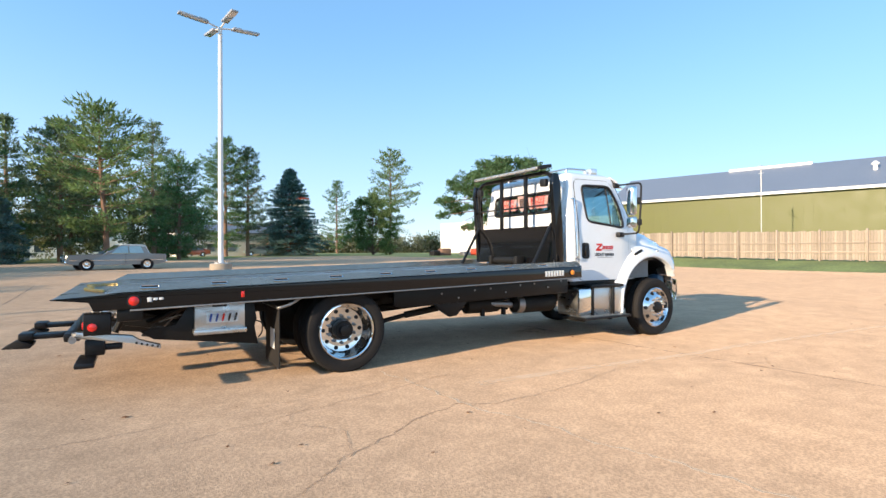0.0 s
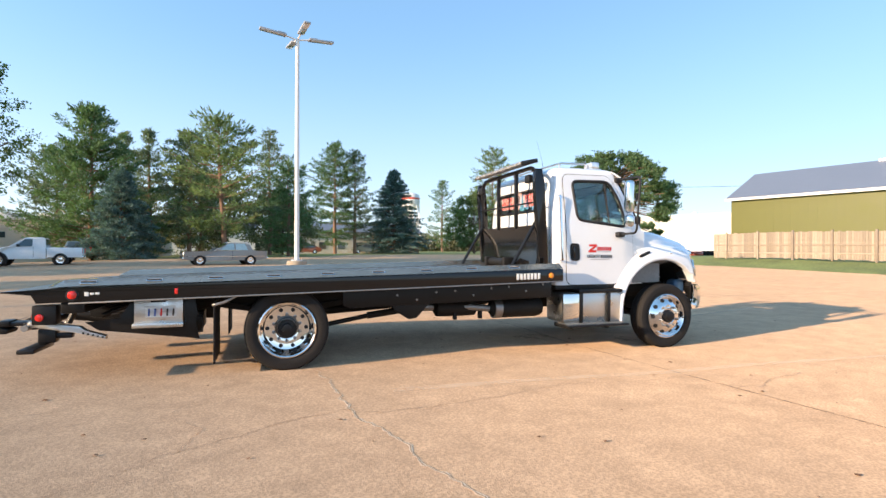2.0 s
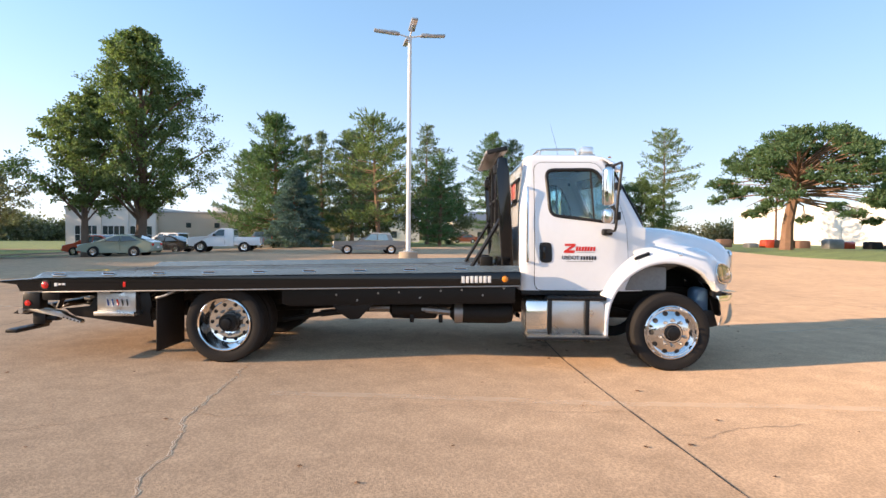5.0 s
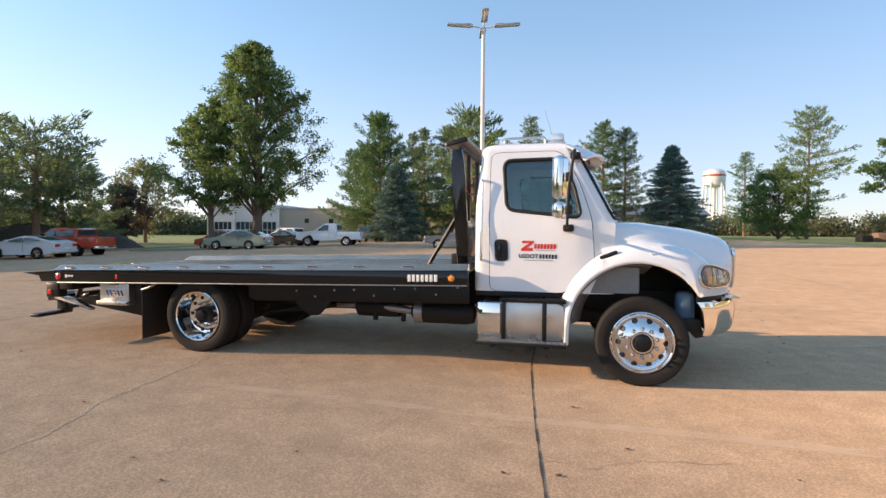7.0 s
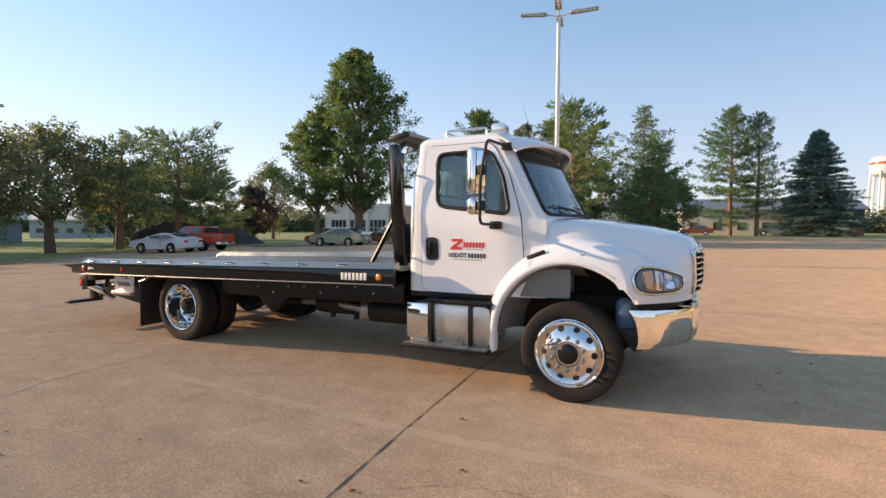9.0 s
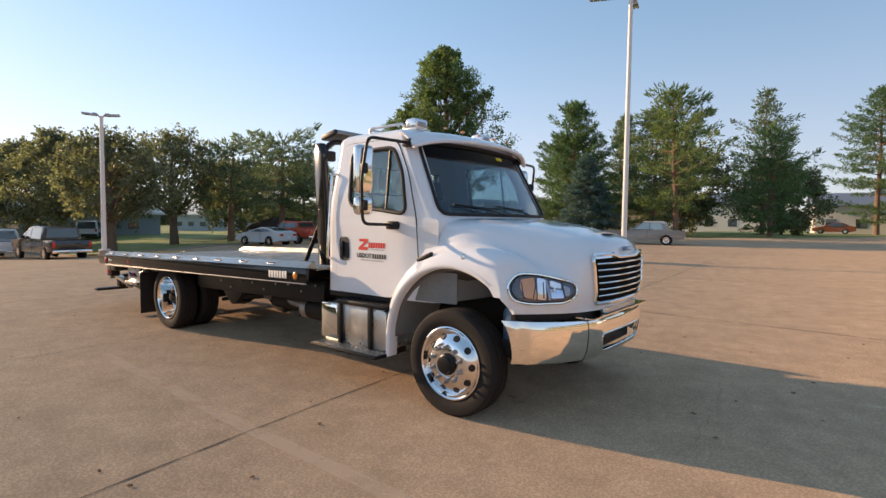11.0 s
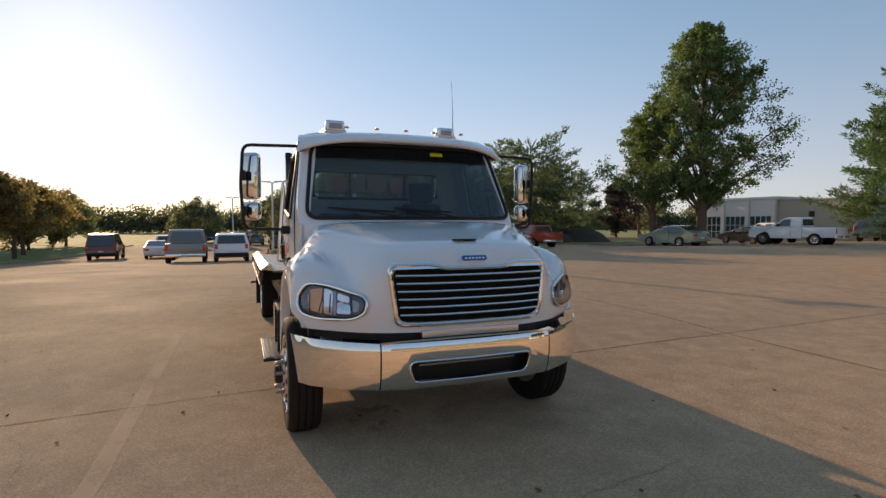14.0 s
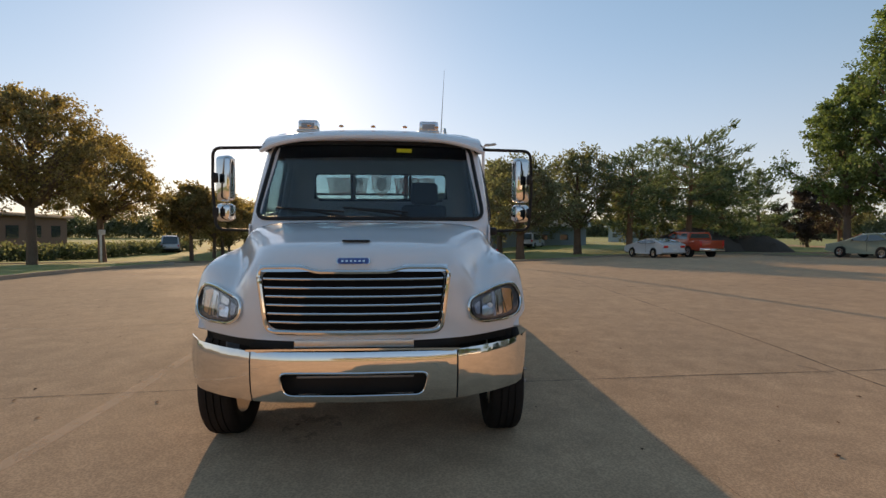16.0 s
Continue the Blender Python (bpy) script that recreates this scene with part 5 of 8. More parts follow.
    # sill and skirt below the rail
    skirt = part("side_skirt", prism([(-1.82, 0.905), (-1.82, 0.69), (-4.42, 0.63), (-4.50, 0.66), (-4.50, 0.87)], min(s * 1.02, s * 1.05), max(s * 1.02, s * 1.05), "y", 0.004), BLACK, truck, "black bolted side plate under the bed")
    for k in range(9):
        x0 = -1.95 - 0.24 * k
        part("bolt", lathe([(0.013, 0), (0.012, 0.01), (0.004, 0.011)], 8, "y", pose(x0, s * 1.05, 0.86 - 0.012 * k - (0.07 if k % 3 == 1 else 0), 0, 0, 0 if s > 0 else 180)), STEEL, skirt)
    bracket = part("hinge_bracket", prism([(-3.45, 0.66), (-3.95, 0.66), (-3.86, 0.56), (-3.72, 0.47), (-3.62, 0.48)], min(s * 0.94, s * 1.0), max(s * 0.94, s * 1.0), "y", 0.008), BLACK, truck, "black hinge bracket")
    part("bed_sill", tilted(box((-6.9, min(s * 0.42, s * 0.52), 0.87), (-1.85, max(s * 0.42, s * 0.52), 1.03))), UNDER, truck)
    # mud flap
    flap = part("mud_flap", box((-5.835, min(s * 0.66, s * 1.26), 0.13), (-5.822, max(s * 0.66, s * 1.26), 0.74), 0.004), RUBBER, truck, "black rubber mud flap")
    part("flap_bracket", tube(rounded([(-5.84, s * 0.6, 0.73), (-5.84, s * 1.27, 0.73), (-5.72, s * 1.27, 0.76), (-5.55, s * 1.24, 0.86)], 0.04), 0.014, 8), STEEL, flap)
    part("flap_mark", box((-5.840, min(s * 0.9, s * 1.08), 0.30), (-5.836, max(s * 0.9, s * 1.08), 0.50)), WHITE_INK, flap, "white printed mark")
for k in range(12):
    x = -2.1 - 0.42 * k
    part("cross_member", tilted(box((x - 0.03, -1.22, 0.93), (x + 0.03, 1.22, 1.03))), UNDER, truck)

# control box at the rear corner
for s in (-1, 1):
    tool = part("control_box", box((-6.57, min(s * 0.92, s * 1.15), 0.555), (-6.13, max(s * 0.92, s * 1.15), 0.80), 0.008), BRUSHED, truck, "metal control box with coloured lever knobs")
    part("box_lip", box((-6.58, min(s * 1.0, s * 1.20), 0.515), (-6.12, max(s * 1.0, s * 1.20), 0.56), 0.006), BRUSHED, tool)
    part("knob_recess", box((-6.47, min(s * 1.148, s * 1.152), 0.615), (-6.19, max(s * 1.148, s * 1.152), 0.725), 0.001), WHITE_INK, tool, "pale control panel")
    for k, ma in enumerate((BLUE_INK, BLUE_INK, RED, BLACK_INK, BLACK_INK)):
        part("lever", tube([(-6.44 + 0.055 * k, s * 1.15, 0.63), (-6.43 + 0.055 * k, s * 1.185, 0.70)], 0.009, 6), ma, tool, "control lever")
    part("box_latch", box((-6.42, min(s * 1.148, s * 1.160), 0.765), (-6.29, max(s * 1.148, s * 1.160), 0.782), 0.003), TRIM, tool)

# tail structure and wheel lift
part("tail_beam", box((-7.18, -1.18, 0.68), (-6.98, 1.18, 0.80), 0.015), BLACK, truck, "black rear cross beam")
for s in (-1, 1):
    post = part("lamp_post", box((-7.42, min(s * 1.03, s * 1.16), 0.575), (-7.22, max(s * 1.03, s * 1.16), 0.76), 0.012), BLACK, truck, "black tail-lamp block")
    part("tail_lamp", lathe([(0.035, 0), (0.033, 0.008), (0.018, 0.012), (0.004, 0.013)], 20, "y", pose(-7.355, s * 1.16, 0.645, 0, 0, 0 if s > 0 else 180)), RED, post, "red round tail lamp")
    part("tail_lamp", lathe([(0.035, 0), (0.033, 0.008), (0.018, 0.012), (0.004, 0.013)], 20, "x", pose(-7.42, s * 1.10, 0.655, 0, 0, 180)), RED, post, "red round tail lamp")
    part("tail_strut", prism([(-7.15, 0.70), (-6.15, 0.46), (-6.10, 0.37), (-7.15, 0.56)], min(s * 0.36, s * 0.44), max(s * 0.36, s * 0.44), "y", 0.008), BLACK, truck, "black slanting lift strut")
boom = part("lift_boom", prism([(-6.05, 0.55), (-6.05, 0.36), (-6.75, 0.41), (-7.45, 0.50), (-7.45, 0.60), (-6.75, 0.53)], -0.13, 0.13, "y", 0.012), BLACK, truck, "black wheel-lift boom")
part("lift_ram", tube([(-6.2, -0.25, 0.66), (-7.05, -0.25, 0.56)], 0.03, 10), STEEL, boom)
part("ram_sleeve", tube([(-6.2, -0.25, 0.66), (-6.65, -0.25, 0.607)], 0.045, 10), BLACK, boom)
for s in (-1, 1):
    part("boom_plate", prism([(-6.0, 0.56), (-6.0, 0.37), (-6.65, 0.40), (-7.0, 0.47), (-6.9, 0.56)], min(s * 0.60, s * 0.64), max(s * 0.60, s * 0.64), "y", 0.006), BLACK, boom, "black flat boom side plate")
    part("subframe_plate", prism([(-6.04, 0.84), (-6.00, 0.62), (-6.03, 0.55), (-5.985, 0.365), (-6.90, 0.490), (-7.02, 0.575), (-6.72, 0.60), (-6.58, 0.84)], min(s * 1.03, s * 1.052), max(s * 1.03, s * 1.052), "y", 0.006), BLACK, boom, "black tapered subframe plate")
    part("latch_loop", tube(rounded([(-6.01, s * 1.06, 0.60), (-5.95, s * 1.06, 0.58), (-5.95, s * 1.06, 0.48), (-5.99, s * 1.06, 0.43)], 0.03), 0.007, 6), BLACK, boom)
    part("deck_link", tube([(-7.05, s * 0.9, 0.90), (-7.20, s * 0.9, 0.56)], 0.03, 8), BLACK, boom)
    part("tilt_strut", tube([(-6.35, s * 0.74, 0.86), (-6.95, s * 0.74, 0.60)], 0.028, 8), BLACK, boom)
    part("spring_wire", tube([(-6.55, s * 0.66, 0.80), (-6.80, s * 0.70, 0.56)], 0.008, 6), STEEL, boom)
cross = part("lift_crossbar", box((-7.58, -0.90, 0.50), (-7.46, 0.90, 0.575), 0.015), BLACK, boom, "black wheel-lift crossbar")
for s in (-1, 1):
    part("lift_arm", prism([(-7.48, 0.545), (-7.06, 0.468), (-6.84, 0.398), (-6.84, 0.435), (-7.02, 0.49), (-7.06, 0.535), (-7.48, 0.60)], min(s * 0.97, s * 1.045), max(s * 0.97, s * 1.045), "y", 0.006), BRUSHED, boom, "light grey wheel-lift side arm with peg holes")
    for k in range(5):
        # Peg holes are black discs, their shade painted on the arm.
        part("peg_hole", lathe([(0.011, 0), (0.011, 0.003)], 8, "y", pose(-6.865 - 0.042 * k, s * 1.045 + (0 if s > 0 else -0.003), 0.424 + 0.011 * k)), TRIM, boom)
    part("arm_pivot", merged(lathe([(0.055, 0.0), (0.055, 0.05), (0.03, 0.06)], 14, "z", pose(-7.46, s * 0.98, 0.535)), lathe([(0.03, -0.06), (0.03, 0.06)], 12, "y", pose(-7.50, s * 1.03, 0.54))), STEEL, boom, "round steel arm pivot")
    part("tow_fork", merged(box((-7.92, s * 0.42 - 0.085, 0.49), (-7.56, s * 0.42 + 0.085, 0.535), 0.012), box((-7.95, s * 0.42 - 0.10, 0.485), (-7.84, s * 0.42 + 0.10, 0.552), 0.015)), BLACK, boom, "black tow fork")
    part("fork_pad", prism([(-8.07, 0.425), (-7.86, 0.415), (-7.84, 0.455), (-7.93, 0.488), (-7.97, 0.488)], min(s * 0.30, s * 0.54), max(s * 0.30, s * 0.54), "y", 0.012), RUBBER, boom, "worn rubber fork pad")
    part("lift_foot", merged(box((-7.42, min(s * 0.90, s * 1.02), 0.38), (-7.27, max(s * 0.90, s * 1.02), 0.52), 0.015), box((-7.47, min(s * 0.86, s * 1.34), 0.335), (-7.33, max(s * 0.86, s * 1.34), 0.378), 0.012), box((-7.30, min(s * 0.92, s * 1.0), 0.42), (-7.14, max(s * 0.92, s * 1.0), 0.47), 0.01)), BLACK, boom, "black L-shaped lift foot")
    part("safety_chain", tube([(-7.40 + 0.02 * k, s * (0.75 + 0.02 * math.sin(k)), 0.59 - 0.05 * math.sin(math.pi * k / 10)) for k in range(11)], 0.012, 6), STEEL, boom)
part("air_line", tube(rounded([(-6.1, -0.8, 0.72), (-6.35, -0.86, 0.60), (-6.6, -0.84, 0.70), (-6.85, -0.82, 0.62)], 0.12), 0.009, 6), STEEL, truck)
for k in range(3):
    part("hydraulic_hose", tube(rounded([(-6.2, -0.75 + 0.1 * k, 0.78), (-6.5, -0.72 + 0.1 * k, 0.62), (-6.85, -0.7 + 0.1 * k, 0.66), (-7.1, -0.6 + 0.1 * k, 0.72)], 0.15), 0.014, 6), TRIM, truck)

# ---- headache rack behind the cab ----
headache = part("headache_rack", tube(rounded([(-1.90, -0.97, 1.10), (-1.97, -0.94, 2.28), (-1.97, -0.80, 2.40), (-1.97, 0.80, 2.40), (-1.97, 0.94, 2.28), (-1.90, 0.97, 1.10)], 0.12), 0.03, 8), BLACK, truck, "black steel headache rack behind the cab")
for s in (-1, 1):
    part("rack_post", prism([(-1.83, 1.08), (-1.97, 1.08), (-2.045, 2.20), (-2.03, 2.36), (-1.93, 2.36), (-1.90, 2.2)], min(s * 0.93, s * 1.0), max(s * 0.93, s * 1.0), "y", 0.012), BLACK_GLOSS, headache, "broad black rack post")
    part("rack_brace", tube([(-1.98, s * 0.90, 1.66), (-2.33, s * 0.90, 1.07)], 0.024, 8), BLACK, headache)
for y in (-0.33, 0.27):
    part("rack_bar", box((-2.0, y - 0.025, 1.60), (-1.95, y + 0.025, 2.40), 0.008), BLACK, headache)
part("rack_bar", box((-1.99, -0.93, 1.92), (-1.965, 0.93, 1.945), 0.006), BLACK, headache)
part("rack_panel", grid(lambda u, v: (-1.985 + 0.03 * math.sin(math.pi * v), -0.92 + 1.84 * u, 1.09 + 0.54 * v), 12, 6, 0.012), BLACK_GLOSS, headache, "gloss black lower rack panel")
bar = part("light_bar", box((-0.16, -0.80, -0.022), (0.11, 0.80, 0.028), 0.018, 3, pose(-2.0, 0, 2.475, 0, -12, 0)), STEEL, truck, "flat silver light bar on the rack")
for k in range(7):
    part("lamp_module", box((-0.168, -0.77 + 0.22 * k, -0.012), (-0.158, -0.58 + 0.22 * k, 0.018), 0.003, m=pose(-2.0, 0, 2.475, 0, -12, 0)), CLEAR, bar, "clear lamp module")
for s in (-1, 1):
    part("bar_end", box((-0.145, s * 0.81 - 0.02, -0.026), (0.10, s * 0.81 + 0.02, 0.03), 0.012, m=pose(-2.0, 0, 2.475, 0, -12, 0)), TRIM, bar)
    part("work_lamp", box((-2.06, s * 0.80 - 0.06, 2.19), (-1.99, s * 0.80 + 0.06, 2.30), 0.015), TRIM, headache)
winch = part("winch", merged(tube([(-2.10, -0.28, 1.13), (-2.10, 0.28, 1.13)], 0.05, 16), box((-2.18, -0.36, 1.06), (-2.02, -0.28, 1.20), 0.02), box((-2.18, 0.28, 1.06), (-2.02, 0.36, 1.20), 0.02)), UNDER, truck, "dark cable winch at the front of the bed")
part("winch_cable", lathe([(0.055, -0.22), (0.057, 0.22)], 16, "y", pose(-2.10, 0, 1.13)), UNDER, winch)

# a chain lying on the deck tail
def chain(path, label):
    ob = thing("tie_chain", label, "chain")
    pts = spline(path, 60)
    for k in range(0, 60):
        a, b = pts[k], pts[k + 1]
        d = (b - a).normalized()
        q = d.to_track_quat("X", "Z").to_matrix().to_4x4()
        m = Matrix.Translation((a + b) / 2) @ q @ pose(0, 0, 0, 90 * (k % 2), 0, 0)
        ring = [m @ Vector((0.020 * math.cos(t), 0.012 * math.sin(t), 0)) for t in [i * math.pi / 5 for i in range(10)]]
        part("link", tube(ring, 0.0045, 5, True), mat_gold, ob)
    return ob


mat_gold = mat("yellow_zinc_chain", (0.55, 0.42, 0.16), 0.35, 0.9, var=0.2, scale=20)
dz = bz(-7.4, 1.060)
chain([(-7.28, -1.05, dz + 0.012), (-7.34, -0.85, dz + 0.006), (-7.40, -0.62, dz), (-7.46, -0.40, dz - 0.002), (-7.40, -0.22, dz), (-7.46, -0.05, dz + 0.01), (-7.36, 0.10, dz + 0.004), (-7.22, 0.05, dz + 0.008)], "yellow zinc-plated tie-down chain lying on the deck tail")


# ---- trees ----
def raw(name, verts, faces, material, parent, label="", smooth=False):
    me = bpy.data.meshes.new(name)
    me.from_pydata(verts, [], faces)
    me.materials.append(material)
    if smooth:
        me.polygons.foreach_set("use_smooth", [True] * len(me.polygons))
    ob = new(name, me)
    ob.parent = parent
    return tagged(ob, label) if label else ob


class Leaves:
    """Gathers sprays of small leaves and blades into one mesh."""

    def __init__(self, seed):
        self.rows, self.seed = [], seed

    def spray(self, p, d, scatter, count, length, width, spread, flat=0.7):
        """count kites round p, heading roughly along d."""
        self.rows.append((p[0], p[1], p[2], d[0], d[1], d[2], scatter, count, length, width, spread, flat))

    def mesh(self):
        g = np.random.RandomState(self.seed)
        a = np.array(self.rows)
        a = np.repeat(a, a[:, 7].astype(int), axis=0)
        n = len(a)
        o = g.normal(size=(n, 3)) * a[:, 6:7]
        o[:, 2] *= a[:, 11]
        p = a[:, 0:3] + o
        d = a[:, 3:6] + g.normal(size=(n, 3)) * a[:, 10:11]
        d /= np.linalg.norm(d, axis=1, keepdims=True) + 1e-9
        w = np.cross(d, g.normal(size=(n, 3)))
        w /= np.linalg.norm(w, axis=1, keepdims=True) + 1e-9
        size = g.uniform(0.65, 1.25, size=(n, 1))
        ln, wd = a[:, 8:9] * size, a[:, 9:10] * size
        mid = p + d * ln * 0.45
        v = np.stack([p, mid + w * wd, p + d * ln, mid - w * wd], axis=1).reshape(-1, 3)
        return v.tolist(), np.arange(4 * n).reshape(-1, 4).tolist()


def trunk_tube(path, radii, n=8):
    return tube(path, 0, n, radii=radii)


def tree_place(x, y):
    return Matrix.Translation((x, y, lie(x, y) - 0.1))


def bough_mesh(paths):
    """Thin tapered bars along paths of points, as one plain mesh."""
    vs, fs = [], []
    for pts, w in paths:
        n0, m = len(vs), len(pts)
        d = (pts[-1] - pts[0]).normalized()
        u = d.orthogonal().normalized()
        s = d.cross(u)
        for i, p in enumerate(pts):
            rr = w * (1 - 0.75 * i / (m - 1))
            vs += [tuple(p + rr * (math.cos(a) * u + math.sin(a) * s)) for a in (0, math.pi / 2, math.pi, 1.5 * math.pi)]
        for i in range(m - 1):
            for c in range(4):
                a, b = n0 + 4 * i, n0 + 4 * i + 4
                fs.append((a + c, a + (c + 1) % 4, b + (c + 1) % 4, b + c))
    return vs, fs


SPIRE = ((0, 0.75), (0.12, 1.0), (0.5, 0.62), (0.8, 0.27), (1, 0.03))
OPEN_PINE = ((0, 0.45), (0.15, 0.8), (0.35, 1.0), (0.6, 0.8), (0.8, 0.5), (0.95, 0.2), (1, 0.06))
OVAL_PINE = ((0, 0.55), (0.3, 0.95), (0.6, 1.0), (0.85, 0.72), (1, 0.3))
WHITE_PINE = ((0, 0.85), (0.1, 1.0), (0.35, 0.84), (0.6, 0.58), (0.8, 0.36), (0.93, 0.17), (1, 0.05))


def evergreen(name, x, y, h, r, material, seed, label, profile, bare, gap, up, tuft, thick=1.0, ragged=0.3, trunk=0.0, lean=0.0, blade=0.12, arms=5, lift=0.55):
    """Whorls of boughs with side twigs clothed in needle tufts, open between the whorls."""
    rnd = random.Random(seed)
    ob = thing(name, label, "tree", tree_place(x, y), "evergreens round the lot")
    tr = trunk or h * 0.012 + 0.05
    bend = [Vector((lean * t + (rnd.uniform(-0.12, 0.12) if 0 < t < 1 else 0), rnd.uniform(-0.12, 0.12) if 0 < t < 1 else 0, h * t * 0.98)) for t in (0, 0.25, 0.5, 0.75, 1)]
    part("trunk", trunk_tube(bend, [tr * 1.15, tr, tr * 0.75, tr * 0.45, 0.015]), PINE_BARK, ob, "rough reddish-brown trunk")
    lv, bars = Leaves(seed), []
    z, turn = h * bare, rnd.uniform(0, 6)
    while z < h * 0.98:
        t = (z / h - bare) / (1 - bare)
        i = min(int(z / h * 4), 3)
        stem = bend[i].lerp(bend[i + 1], z / h * 4 - i)
        turn += 2.1
        bald = rnd.random() < 0.12
        for k in range(arms):
            if (bald and rnd.random() < 0.6) or rnd.random() < 0.08:
                continue
            a = turn + 2 * math.pi * k / arms + rnd.uniform(-0.45, 0.45)
            ln = max(r * curve_at(profile, t) * rnd.uniform(1 - ragged * 1.3, 1 + ragged * 0.55), 0.15)
            out = Vector((math.cos(a), math.sin(a), 0))
            side = Vector((-out.y, out.x, 0))
            rise = up + lift * t * t + rnd.uniform(-0.13, 0.13)
            base = Vector((stem.x, stem.y, z + rnd.uniform(-0.3, 0.3) * gap))
            path = [base, base + out * ln * 0.5 + Vector((0, 0, rise * ln * 0.35)), base + out * ln + Vector((0, 0, rise * ln))]
            if ln > 0.5:
                bars.append((path, 0.012 + 0.011 * ln))
            step = max(tuft * 0.8, ln / 9)
            f = 0.25 * ln if ln > 1.2 else 0.1
            s = 1
            while f < ln + 0.01:
                q = f / ln
                p = path[0].lerp(path[1], q * 2) if q < 0.5 else path[1].lerp(path[2], q * 2 - 1)
                s = -s
                wide = (0.42 * ln * (1 - q) + 0.12) * rnd.uniform(0.5, 1.1)
                tip = p + side * s * wide + out * wide * 0.7 + Vector((0, 0, rnd.uniform(-0.05, 0.12) * tuft))
                steps = max(int(wide / (tuft * 0.75)), 1)
                for c in range(steps + 1):
                    e = p.lerp(tip, c / steps)
                    lv.spray(e, (out.x * 0.8 + side.x * s * 0.5, out.y * 0.8 + side.y * s * 0.5, 0.35 + 0.5 * rise), tuft * 0.26, max(int(19 * thick * rnd.uniform(0.6, 1.3)), 4), tuft * 0.50, tuft * blade * 0.55, 0.75, 0.6)
                f += step * rnd.uniform(0.7, 1.2)
            lv.spray(path[2], (out.x, out.y, 0.5 + rise), tuft * 0.2, int(9 * thick) + 1, tuft * 0.7, tuft * blade * 0.72, 0.5, 0.6)
        z += gap * rnd.uniform(0.75, 1.25) * (1 - 0.45 * t)
    lv.spray(bend[-1] - Vector((0, 0, 0.15)), (0, 0, 1), tuft * 0.15, 9, tuft, tuft * blade, 0.3, 1.0)
    raw("bough_work", *bough_mesh(bars), PINE_BARK, ob, smooth=True)
    raw("crown", *lv.mesh(), material, ob, "ragged needle-covered crown")
    return ob


def spruce(x, y, h, r, material, seed, label):
    return evergreen("conifer_tree", x, y, h, r, material, seed, label, SPIRE, 0.03, 0.36, -0.16, 0.46, 1.25, 0.22, blade=0.14, arms=8)


def fir(x, y, h, r, material, seed, label, bare=0.05):
    return evergreen("conifer_tree", x, y, h, r, material, seed, label, SPIRE, bare, 0.72, 0.12, 0.62, 1.0, 0.4, blade=0.12, arms=5)


def pine(x, y, h, r, material, seed, label, bare=0.3, profile=OPEN_PINE, gap=0.8, tuft=0.7, thick=1.0, trunk=0.0, lean=0.0, up=0.12, arms=5, ragged=0.45, lift=0.55):
    return evergreen("pine_tree", x, y, h * 0.925, r, material, seed, label, profile, bare, gap, up, tuft, thick, ragged, trunk, lean, 0.11, arms, lift)


OVOID = ((0, 0.42), (0.12, 0.74), (0.3, 1.0), (0.55, 0.86), (0.78, 0.55), (0.92, 0.28), (1, 0.1))
ROUND = ((0, 0.55), (0.2, 0.92), (0.45, 1.0), (0.7, 0.86), (0.9, 0.5), (1, 0.25))


